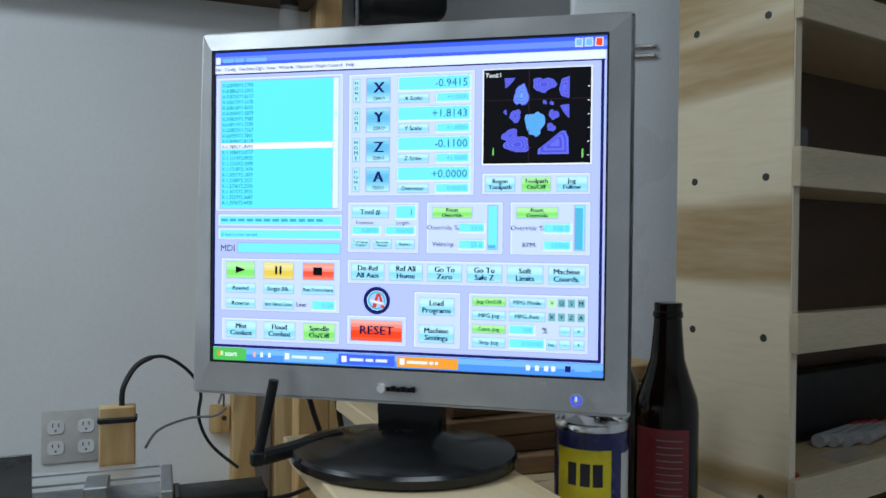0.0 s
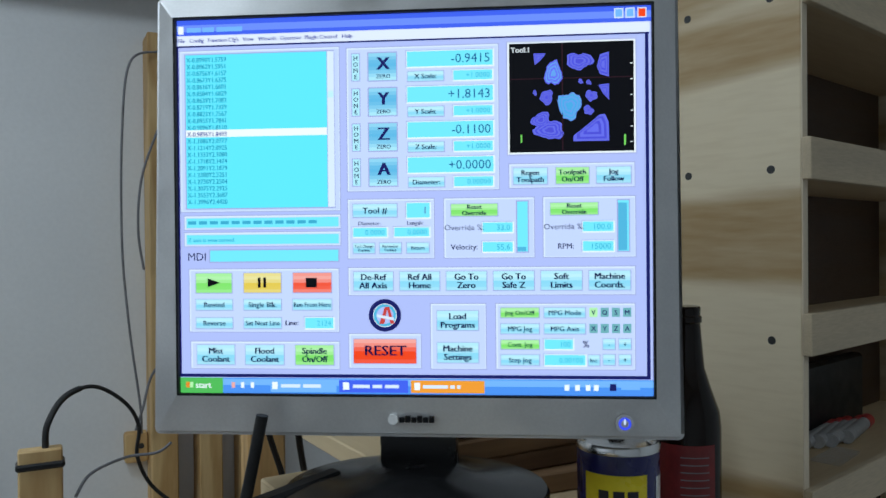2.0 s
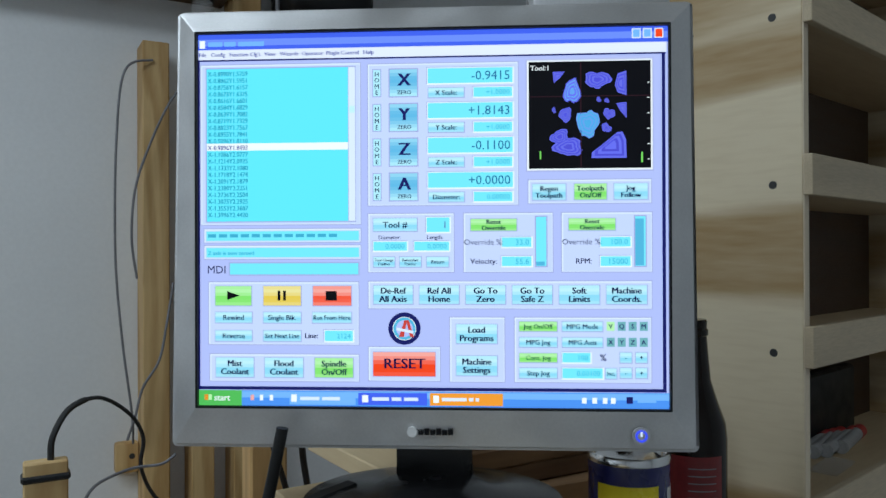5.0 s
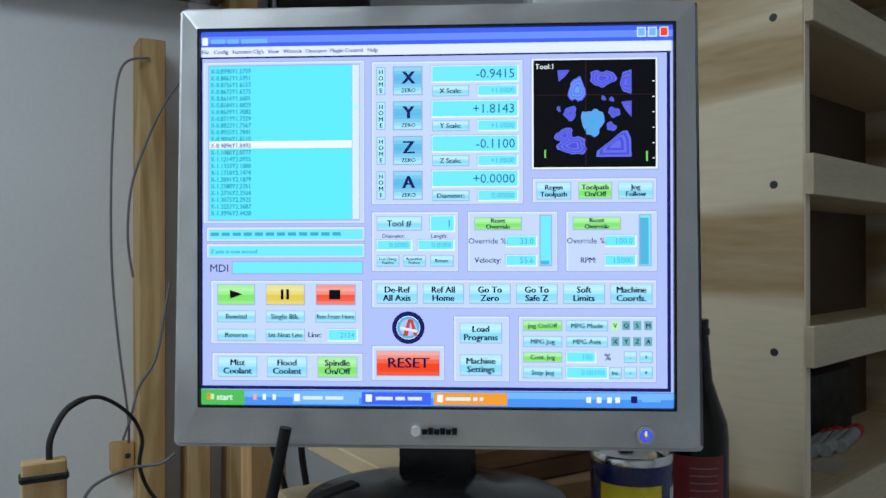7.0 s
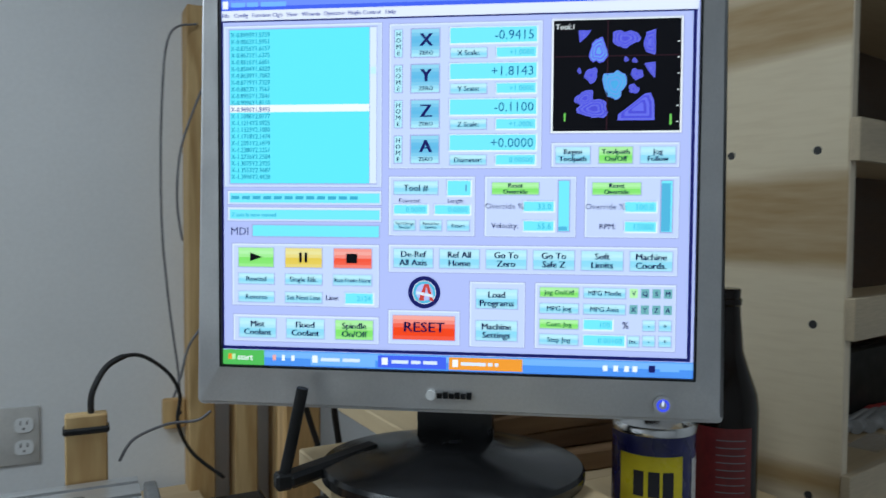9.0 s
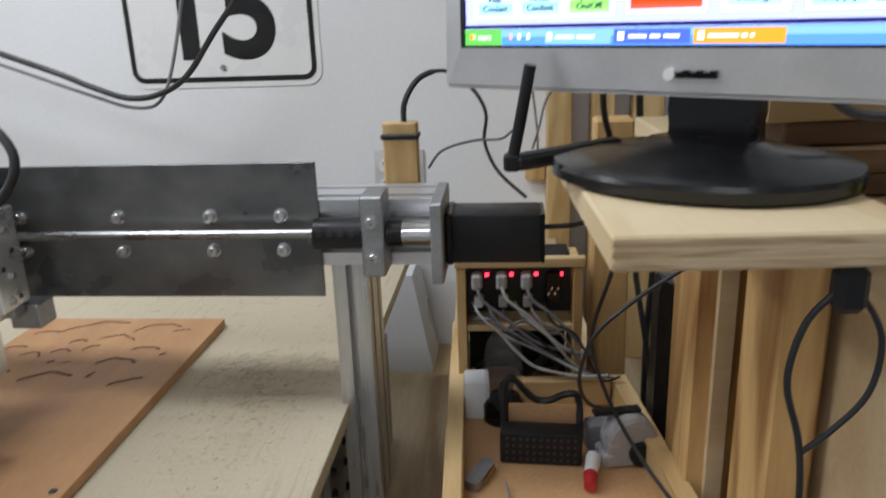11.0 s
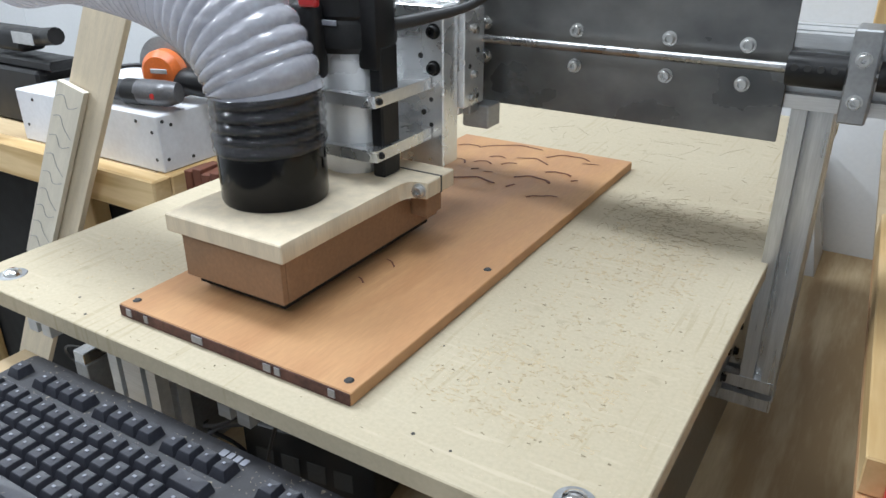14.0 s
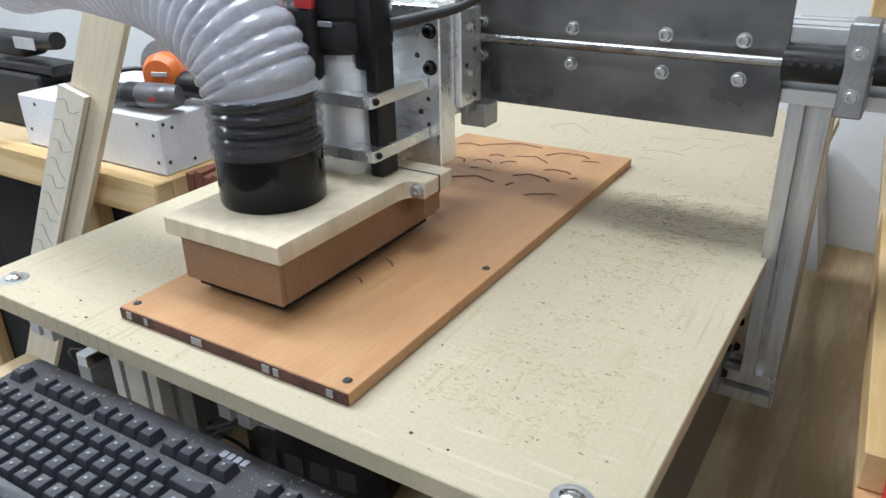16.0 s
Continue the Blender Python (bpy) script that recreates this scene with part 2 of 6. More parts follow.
LEGEND = surface("key_legend", (0.30, 0.31, 0.36), 0.5, bump=0)
LETTER_DARK = surface("print_dark", (0.02, 0.02, 0.03), 0.4, bump=0)
HOSE = surface("hose_vinyl", (0.64, 0.64, 0.70), 0.20, var=0.06, scale=18, fine=200, bump=0.02, rvar=0.06, coat=0.7)
HOSE_NT = HOSE.node_tree
HOSE_CLEAR, HOSE_MIX = HOSE_NT.nodes.new("ShaderNodeBsdfTransparent"), HOSE_NT.nodes.new("ShaderNodeMixShader")
HOSE_CLEAR.inputs[0].default_value = (0.9, 0.9, 0.93, 1)
HOSE_MIX.inputs[0].default_value = 0.34
HOSE_NT.links.new(HOSE_NT.nodes["Principled BSDF"].outputs[0], HOSE_MIX.inputs[1])
HOSE_NT.links.new(HOSE_CLEAR.outputs[0], HOSE_MIX.inputs[2])
HOSE_NT.links.new(HOSE_MIX.outputs[0], HOSE_NT.nodes["Material Output"].inputs[0])
ZINC = surface("zinc_steel", (0.62, 0.62, 0.61), 0.30, 0.85, var=0.05, scale=80, bump=0.05)


def thin_clear(name, col, share):
    """Thin clear sheet: glossy skin over see-through film."""
    m = surface(name, col, 0.12, var=0.03, bump=0, rvar=0.03)
    nt = m.node_tree
    tr, mx = nt.nodes.new("ShaderNodeBsdfTransparent"), nt.nodes.new("ShaderNodeMixShader")
    mx.inputs[0].default_value = share
    nt.links.new(nt.nodes["Principled BSDF"].outputs[0], mx.inputs[1])
    nt.links.new(tr.outputs[0], mx.inputs[2])
    nt.links.new(mx.outputs[0], nt.nodes["Material Output"].inputs[0])
    return m


HOSE_END = thin_clear("hose_clear_end", (0.055, 0.055, 0.065), 0.58)
HOSE_END.node_tree.nodes["Principled BSDF"].inputs["Specular IOR Level"].default_value = 1.0
SMOKED = thin_clear("clear_plastic", (0.75, 0.76, 0.77), 0.80)
DOME = thin_clear("clear_dome", (0.36, 0.36, 0.36), 0.88)
FOOT = surface("satin_black", (0.014, 0.014, 0.015), 0.20, var=0.12, scale=25, fine=300, bump=0.03, rvar=0.08)
BARK = surface("charred_edge", (0.05, 0.022, 0.018), 0.7, var=0.2, scale=40, col2=(0.13, 0.05, 0.035), bump=0.4)
TAPE_GREY = surface("tape_grey", (0.33, 0.32, 0.33), 0.4, var=0.1, bump=0.05)
# near-black that puts the shade of gaps and hollows into the colour
GAP_SHADE = surface("gap_shade", (0.015, 0.014, 0.013), 0.9, var=0.2)
RED_BROWN = surface("red_brown_wood", (0.20, 0.07, 0.04), 0.6, var=0.12, scale=30, stretch=(3, 3, 0.3))
SHELF_BROWN = surface("shelf_brown", (0.10, 0.058, 0.034), 0.6, var=0.12, scale=10, stretch=(0.3, 3, 3))
GREY_CAB = surface("grey_enamel", (0.70, 0.71, 0.73), 0.3, 0.0, var=0.04, scale=5, bump=0.02)


# ---- building helpers ----
def thing(name, label, category, loc=(0, 0, 0), rz=0.0, group="", kind="", rot=(0, 0)):
    ob = new(name)
    ob.empty_display_size = 0.02
    ob.matrix_basis = pose(*loc, rot[0], rot[1], rz)
    return tagged(ob, label, category, group, kind)


def mesh_from(bm, mat, smooth=True, name="mesh"):
    bmesh.ops.recalc_face_normals(bm, faces=bm.faces)
    me = bpy.data.meshes.new(name)
    bm.to_mesh(me)
    bm.free()
    for m in mat if isinstance(mat, (list, tuple)) else (mat,):
        me.materials.append(m)
    if smooth:
        me.shade_smooth()
        me.set_sharp_from_angle(angle=radians(32))
    return me


def part(name, bm, mat, parent, label="", smooth=True):
    ob = new(name, mesh_from(bm, mat, smooth, name))
    ob.parent = parent
    if label:
        ob["label"] = label
    return ob


def single(name, bm, mat, label, category, group="", kind="", smooth=True):
    return tagged(new(name, mesh_from(bm, mat, smooth, name)), label, category, group, kind)


def B():
    return bmesh.new()


def box(bm, x0, x1, y0, y1, z0, z1, bev=0.0008, m=None, seg=1):
    r = bmesh.ops.create_cube(bm, size=1.0)
    vs = r["verts"]
    for v in vs:
        v.co = Vector((x0 + (v.co.x + 0.5) * (x1 - x0), y0 + (v.co.y + 0.5) * (y1 - y0), z0 + (v.co.z + 0.5) * (z1 - z0)))
        if m is not None:
            v.co = m @ v.co
    if bev:
        es = list({e for v in vs for e in v.link_edges})
        bmesh.ops.bevel(bm, geom=es, offset=bev, segments=seg, affect="EDGES", profile=0.5)
    return bm


def cyl(bm, p0, p1, r0, r1=None, seg=20, caps=True):
    p0, p1 = Vector(p0), Vector(p1)
    d = p1 - p0
    mat = Matrix.Translation((p0 + p1) / 2) @ d.to_track_quat("Z", "Y").to_matrix().to_4x4()
    bmesh.ops.create_cone(bm, cap_ends=caps, segments=seg, radius1=r0, radius2=r0 if r1 is None else r1, depth=d.length, matrix=mat)
    return bm


def smooth_line(pts, n=8):
    pts = [Vector(p) for p in pts]
    if len(pts) < 3:
        return pts
    out = []
    for i in range(len(pts) - 1):
        a, b, c, d = pts[max(i - 1, 0)], pts[i], pts[i + 1], pts[min(i + 2, len(pts) - 1)]
        for k in range(n):
            t = k / n
            out.append(0.5 * (2 * b + (c - a) * t + (2 * a - 5 * b + 4 * c - d) * t * t + (3 * b - a - 3 * c + d) * t ** 3))
    return out + [pts[-1]]


def sweep(bm, pts, radius, seg=8, n=8, caps=True):
    """A round tube along a smoothed line; radius may be a function of the distance along it."""
    line = smooth_line(pts, n)
    up, rings, dist = Vector((0.13, 0.21, 0.97)), [], 0.0
    for i, p in enumerate(line):
        t = (line[min(i + 1, len(line) - 1)] - line[max(i - 1, 0)]).normalized()
        side = t.cross(up)
        if side.length < 1e-4:
            side = t.cross(Vector((1, 0, 0)))
        side.normalize()
        up = side.cross(t).normalized()
        if i:
            dist += (p - line[i - 1]).length
        ring = []
        for k in range(seg):
            a = 2 * math.pi * k / seg
            r = radius(dist, a) if callable(radius) else radius
            ring.append(bm.verts.new(p + (side * math.cos(a) + up * math.sin(a)) * r))
        rings.append(ring)
    for a, b in zip(rings, rings[1:]):
        for k in range(seg):
            bm.faces.new((a[k], a[(k + 1) % seg], b[(k + 1) % seg], b[k]))
    if caps:
        bm.faces.new(rings[0])
        bm.faces.new(rings[-1])
    return bm


def lathe(bm, profile, c=(0, 0, 0), seg=36, sx=1.0, sy=1.0):
    rings = []
    for r, z in profile:
        if r < 1e-6:
            rings.append([bm.verts.new((c[0], c[1], c[2] + z))])
        else:
            rings.append([bm.verts.new((c[0] + r * sx * math.cos(2 * math.pi * k / seg), c[1] + r * sy * math.sin(2 * math.pi * k / seg), c[2] + z)) for k in range(seg)])
    for a, b in zip(rings, rings[1:]):
        for k in range(seg):
            j = (k + 1) % seg
            if len(a) == 1 and len(b) > 1:
                bm.faces.new((a[0], b[k], b[j]))
            elif len(b) == 1 and len(a) > 1:
                bm.faces.new((a[k], a[j], b[0]))
            elif len(a) > 1:
                bm.faces.new((a[k], a[j], b[j], b[k]))
    return bm


def slab(bm, outline, depth, m=None, bev=0.0):
    """A flat outline (x, y) given depth along z, placed by m."""
    m = m or Matrix()
    lo = [bm.verts.new(m @ Vector((x, y, 0))) for x, y in outline]
    hi = [bm.verts.new(m @ Vector((x, y, depth))) for x, y in outline]
    bm.faces.new(lo)
    bm.faces.new(hi)
    n = len(lo)
    for i in range(n):
        bm.faces.new((lo[i], lo[(i + 1) % n], hi[(i + 1) % n], hi[i]))
    return bm


def rounded(w, h, r, n=6, cx=0.0, cy=0.0):
    pts = []
    for sx, sy, a0 in ((1, 1, 0), (-1, 1, 90), (-1, -1, 180), (1, -1, 270)):
        for k in range(n + 1):
            a = radians(a0 + 90 * k / n)
            pts.append((cx + sx * (w / 2 - r) + r * math.cos(a), cy + sy * (h / 2 - r) + r * math.sin(a)))
    return pts


def ring_plate(bm, outer, inner, depth, m=None):
    """A plate between two outlines with the same number of points."""
    m = m or Matrix()
    V = lambda pts, z: [bm.verts.new(m @ Vector((x, y, z))) for x, y in pts]
    ol, il, oh, ih = V(outer, 0), V(inner, 0), V(outer, depth), V(inner, depth)
    n = len(outer)
    for i in range(n):
        j = (i + 1) % n
        bm.faces.new((ol[i], ol[j], il[j], il[i]))
        bm.faces.new((oh[i], oh[j], ih[j], ih[i]))
        bm.faces.new((ol[i], ol[j], oh[j], oh[i]))
        bm.faces.new((il[i], il[j], ih[j], ih[i]))
    return bm


def lettering(bm, text, m, size, align="LEFT", bold=0.0, squeeze=1.0, thick=0.0, spacing=1.0, fine=2):
    """Adds a line of text in the built-in font, its baseline along m's x axis."""
    cu = bpy.data.curves.new("text", "FONT")
    cu.body, cu.size, cu.align_x, cu.offset, cu.extrude, cu.resolution_u = text, size, align, bold, thick, fine
    cu.space_character = spacing
    ob = bpy.data.objects.new("text", cu)
    me = bpy.data.meshes.new_from_object(ob)
    me.transform(m @ Matrix.Diagonal((squeeze, 1, 1, 1)))
    bm.from_mesh(me)
    bpy.data.objects.remove(ob)
    bpy.data.curves.remove(cu)
    bpy.data.meshes.remove(me)
    return bm


def hex_bolt(bm, c, d, r=0.006, h=0.005):
    """A socket cap screw head on a washer, facing along d."""
    c, d = Vector(c), Vector(d).normalized()
    cyl(bm, c, c + d * 0.0012, r * 1.3, seg=18)
    old = set(bm.verts)
    lathe(bm, [(r, 0.0012), (r, 0.0012 + h * 0.85), (r * 0.88, 0.0012 + h), (r * 0.52, 0.0012 + h), (r * 0.48, 0.0012 + h * 0.35), (0, 0.0012 + h * 0.35)], seg=16)
    m = Matrix.Translation(c) @ d.to_track_quat("Z", "Y").to_matrix().to_4x4()
    for v in bm.verts:
        if v not in old:
            v.co = m @ v.co
    return bm


def extrusion_outline(w, h, slot=0.0085, deep=0.013, pitch=0.038):
    """Outline of a T-slot profile w x h with one slot per pitch on every side."""
    def side(length):
        n = max(1, round(length / pitch))
        xs = []
        for k in range(n):
            c = -length / 2 + (k + 0.5) * length / n
            xs += [(c - slot / 2, 0), (c - slot / 2, deep), (c + slot / 2, deep), (c + slot / 2, 0)]
        return xs
    pts = []
    for L, off, ang in ((w, h / 2, 0), (h, w / 2, 90), (w, h / 2, 180), (h, w / 2, 270)):
        ca, sa = math.cos(radians(ang)), math.sin(radians(ang))
        for x, dep in [(-L / 2, 0)] + side(L):
            px, py = x, -(off - dep)
            pts.append((px * ca - py * sa, px * sa + py * ca))
    return pts


def extrusion(bm, p0, axis, length, w, h):
    """A T-slot bar from p0 along an axis. w, h: the two sizes across it."""
    m = {"x": Matrix(((0, 0, 1, 0), (1, 0, 0, 0), (0, 1, 0, 0), (0, 0, 0, 1))),
         "y": Matrix(((1, 0, 0, 0), (0, 0, 1, 0), (0, 1, 0, 0), (0, 0, 0, 1))),
         "z": Matrix()}[axis]
    return slab(bm, extrusion_outline(w, h), length, Matrix.Translation(p0) @ m)

# ---- structure ----
WY, WX0, WX1, ZC = 1.94, -3.0, 1.45, 2.5


def structure(name, x0, x1, y0, y1, z0, z1, mat, label, cat):
    return single(name, box(B(), x0, x1, y0, y1, z0, z1, 0), mat, label, cat, kind="structure", smooth=False)


structure("floor", WX0 - 0.1, WX1 + 0.1, -2.3, WY + 0.1, -0.1, 0.0, CONCRETE, "grey concrete workshop floor", "floor")
structure("ceiling", WX0 - 0.1, WX1 + 0.1, -2.3, WY + 0.1, ZC, ZC + 0.1, CEIL, "plain white workshop ceiling", "ceiling")
structure("wall_north", WX0 - 0.1, WX1 + 0.1, WY, WY + 0.1, 0, ZC, WALL, "smooth pale grey painted workshop wall", "wall")
structure("wall_west", WX0 - 0.1, WX0, -2.2, WY, 0, ZC, WALL, "pale painted side wall", "wall")
structure("wall_east", WX1, WX1 + 0.1, -2.2, WY, 0, ZC, WALL, "pale painted side wall", "wall")
structure("wall_south", WX0, WX1, -2.3, -2.2, 0, ZC, WALL, "pale painted wall", "wall")

# ---- workbench under the machine ----
BZ = 0.478
bench = thing("workbench", "plywood-topped timber workbench carrying the router machine", "workbench")
part("worktop", box(B(), -0.98, 0.95, 0.42, WY - 0.002, BZ - 0.018, BZ, 0.001), PLY_BENCH, bench)
for lx in (-0.93, 0.9):
    for ly in (0.48, 1.86):
        part("leg", box(B(), lx - 0.045, lx + 0.045, ly - 0.02, ly + 0.02, 0, BZ - 0.018, 0.002), PINE_Z, bench)
part("rail", box(B(), -0.88, 0.85, 0.44, 0.48, BZ - 0.11, BZ - 0.018, 0.002), PINE_X, bench)

# ---- router machine: bed, gantry, carriage ----
ZB = 0.846      # top of the spoilboard
cnc = thing("cnc_router", "aluminium and steel gantry router with MDF spoilboard bed", "cnc machine")
bed = part("spoilboard", box(B(), -0.775, -0.072, 0.517, 1.62, ZB - 0.019, ZB, 0.001), SPOIL, cnc, "pale MDF spoilboard with cutting scars")
XL, XR, GY = -0.83, 0.036, 0.971
# frame below the bed
for fx in (-0.70, -0.42, -0.14):
    part("bed_rail", extrusion(B(), (fx, 0.54, ZB - 0.039), "y", 1.06, 0.038, 0.038), ALU, cnc)
for fx, fy in ((-0.62, 0.60), (-0.62, 1.5), (-0.20, 1.5), (-0.20, 0.66)):
    part("bed_leg", extrusion(B(), (fx, fy, BZ), "z", ZB - 0.058 - BZ, 0.076, 0.038), ALU, cnc)
# gantry uprights with feet, beam and face plate
for px in (-0.060, XL + 0.03):
    part("upright", extrusion(B(), (px, 1.014, 0.702), "z", 1.0115 - 0.702, 0.038, 0.076), ALU_POST, cnc)
foot = B()
extrusion(foot, (XL, 0.994, 0.683), "x", -0.041 - XL, 0.038, 0.038)
part("foot_bar", foot, ALU_POST, cnc)
for hx in (-0.13, XL + 0.08):
    rail_y = part("linear_rail", box(B(), hx - 0.01, hx + 0.01, 0.60, 1.50, 0.70, 0.715, 0.001), CHROME, cnc)
    part("rail_support", box(B(), hx - 0.012, hx + 0.012, 0.60, 1.50, BZ, 0.70, 0.001), ALU_DULL, cnc)
    blk = box(B(), hx - 0.026, hx + 0.026, 0.94, 1.05, 0.716, 0.752, 0.002)
    box(blk, hx + 0.026, hx + 0.034, 0.95, 1.04, 0.68, 0.78, 0.001)
    part("carriage_block", blk, ALU_DULL, cnc)
    for yy in (0.965, 1.03):
        for zz in (0.70, 0.735, 0.765):
            part("carriage_bolt", hex_bolt(B(), (hx + 0.034, yy, zz), (1, 0, 0), 0.0045, 0.004), BLACK, cnc)
part("beam", extrusion(B(), (XL, 1.013, 1.0475), "x", XR - XL, 0.076, 0.071), ALU, cnc)
part("face_plate", box(B(), XL, -0.087, GY, GY + 0.0035, 0.978, 1.124, 0.0006), STEEL, cnc, "dark mill-scale steel plate")
part("plate_spacer", box(B(), -0.105, -0.088, GY + 0.0045, GY + 0.0055, 0.98, 1.0, 0), GAP_SHADE, cnc)
for k, bx in enumerate((-0.127, -0.203, -0.303, -0.414, -0.52, -0.62, -0.72)):
    for bz in (1.0685, 1.031):
        part("plate_bolt", hex_bolt(B(), (bx, GY, bz), (0, -1, 0), 0.0058, 0.007), ZINC, cnc)
# drive screw: threaded rod, nut, bracket, coupling, motor plate, motor
RY, RZ = 0.945, 1.0555


def threaded(bm, x0, x1, y, z, r, pitch=0.0025):
    n = int((x1 - x0) / pitch)
    rings = []
    for i in range(2 * n + 1):
        rr = r if i % 2 else r * 0.93
        x = x0 + (x1 - x0) * i / (2 * n)
        rings.append([bm.verts.new((x, y + rr * math.cos(a), z + rr * math.sin(a))) for a in (2 * math.pi * k / 10 for k in range(10))])
    for a, b in zip(rings, rings[1:]):
        for k in range(10):
            bm.faces.new((a[k], a[(k + 1) % 10], b[(k + 1) % 10], b[k]))
    return bm


part("drive_screw", threaded(B(), XL + 0.05, 0.03, RY, RZ, 0.0048), ROD, cnc)
nut = cyl(B(), (-0.085, RY, RZ), (-0.036, RY, RZ), 0.0155, seg=28)
part("bearing_housing", nut, BLACK, cnc)
nb = B()
for k in range(4):
    cyl(nb, (-0.078 + 0.011 * k, RY - 0.0150, RZ + 0.004), (-0.078 + 0.011 * k, RY - 0.0165, RZ + 0.004), 0.0032, seg=12)
part("housing_screws", nb, GROOVE, cnc)
brk = box(B(), -0.036, -0.013, RY - 0.014, RY + 0.03, 1.014, 1.096, 0.0015)
bracket = part("bearing_bracket", brk, ALU_DULL, cnc)
for bz in (1.071, 1.034):
    part("bracket_bolt", hex_bolt(B(), (-0.0245, RY - 0.014, bz), (0, -1, 0), 0.0052, 0.006), ZINC, bracket)
cp = cyl(B(), (-0.011, RY, RZ), (0.004, RY, RZ), 0.013, seg=26)
part("coupling_hub", cp, BLACK, cnc)
part("coupling", cyl(B(), (0.004, RY, RZ), (0.037, RY, RZ), 0.0125, seg=26), CHROME, cnc)
mp_ = box(B(), 0.037, 0.0485, 0.892, 0.985, 1.020, 1.098, 0.0015)
part("motor_plate", mp_, ALU_DULL, cnc)
mot = thing("stepper_motor", "square black stepper motor on the end of the gantry", "motor")
mb = box(B(), 0.053, 0.141, 0.915, 0.965, 1.0325, 1.0815, 0.004, seg=2)
part("motor_body", mb, BLACK, mot)
part("front_flange", box(B(), 0.0487, 0.0565, 0.914, 0.966, 1.0315, 1.0825, 0.002), BLACK_GLOSS, mot)
part("rear_flange", box(B(), 0.139, 0.1435, 0.9155, 0.9645, 1.033, 1.081, 0.001), BLACK_GLOSS, mot)
part("motor_lead", sweep(B(), [(0.142, 0.94, 1.062), (0.17, 0.945, 1.062), (0.20, 0.97, 1.06), (0.23, 1.02, 1.04)], 0.0025), RUBBER, mot)

# carriage with vertical axis
car = thing("z_carriage", "machined aluminium carriage holding the router", "cnc carriage")
cb = box(B(), -0.565, -0.412, 0.905, 0.940, 0.975, 1.103, 0.0015)
part("carriage_plate", cb, ALU_MILLED, car)
part("side_block", box(B(), -0.4235, -0.402, 0.9005, 0.945, 0.985, 1.09, 0.001), ALU_MILLED, car)
lb = box(B(), -0.424, -0.390, 0.935, 0.965, 0.955, 0.982, 0.0015)
box(lb, -0.421, -0.403, 0.915, 0.935, 0.975, 1.0, 0.001)
part("bearing_block", lb, ALU_DULL, car)
zp = box(B(), -0.545, -0.409, 0.868, 0.899, 0.925, 1.098, 0.0015)
part("z_plate", zp, ALU_MILLED, car)
for zz in (1.072, 1.034):
    for xx in (-0.4205, -0.52):
        part("plate_bolt", hex_bolt(B(), (xx, 0.868, zz), (0, -1, 0), 0.0062, 0.006), BLACK, car)
for yy, zz in ((0.922, 1.07), (0.922, 1.02), (0.915, 0.995)):
    part("side_screw", hex_bolt(B(), (-0.402, yy, zz), (1, 0, 0), 0.0035, 0.003), ZINC, car)
for xx, zz, rr in ((-0.437, 1.046, 0.003), (-0.434, 0.985, 0.003), (-0.424, 0.972, 0.0025), (-0.424, 1.0, 0.0025)):
    part("threaded_hole", cyl(B(), (xx, 0.8678, zz), (xx, 0.8672, zz), rr, seg=14), GROOVE, car)
for yy, zz in ((0.930, 1.045), (0.912, 1.03), (0.93, 0.995)):
    part("threaded_hole", cyl(B(), (-0.4018, yy, zz), (-0.4012, yy, zz), 0.0028, seg=14), GROOVE, car)
part("tower_plate", box(B(), -0.60, -0.455, 0.940, 0.952, 1.10, 1.42, 0.001), STEEL, car, "upright dark steel plate")
part("tower_edge", box(B(), -0.47, -0.452, 0.915, 0.94, 1.10, 1.42, 0.001), ALU_MILLED, car)
part("tower_edge", box(B(), -0.603, -0.588, 0.915, 0.94, 1.10, 1.42, 0.001), ALU_MILLED, car)
part("lift_screw", cyl(B(), (-0.535, 0.92, 1.10), (-0.535, 0.92, 1.42), 0.006, seg=14), CHROME, car)
for xx in (-0.558, -0.505):
    part("tower_bolt", hex_bolt(B(), (xx, 0.940, 1.152), (0, -1, 0), 0.006, 0.006), ZINC, car)
part("limit_bracket", box(B(), -0.455, -0.425, 0.93, 0.965, 1.125, 1.15, 0.001), ALU_DULL, car)
part("limit_switch", box(B(), -0.455, -0.425, 0.925, 0.965, 1.095, 1.124, 0.002), BLACK, car)
# the router itself
RX, RYY = -0.482, 0.808
rt = thing("trim_router", "aluminium-bodied router with black plastic head and red switch", "router")
part("router_body", lathe(B(), [(0, 0.925), (0.030, 0.925), (0.034, 0.93), (0.0385, 0.945), (0.0385, 1.03), (0.033, 1.055), (0.033, 1.06), (0, 1.06)], (RX, RYY, 0)), ALU_SATIN, rt)
hd = lathe(B(), [(0, 1.06), (0.043, 1.06), (0.047, 1.066), (0.047, 1.088), (0.0445, 1.092), (0.047, 1.096), (0.046, 1.116), (0.040, 1.122), (0, 1.123)], (RX, RYY, 0))
part("router_head", hd, BLACK, rt)
hnd = box(B(), RX - 0.028, RX + 0.004, RYY - 0.062, RYY - 0.038, 1.035, 1.11, 0.009, seg=3)
part("switch_housing", hnd, BLACK, rt)
part("switch", box(B(), RX - 0.010, RX + 0.012, RYY - 0.066, RYY - 0.058, 1.106, 1.118, 0.002), RED, rt, "red rocker switch")
part("label_band", box(B(), RX - 0.02, RX + 0.02, RYY - 0.049, RYY - 0.046, 1.088, 1.093, 0.0005), LEGEND, rt)
rack = box(B(), RX + 0.0395, RX + 0.0545, RYY - 0.026, RYY + 0.004, 0.935, 1.068, 0.002)
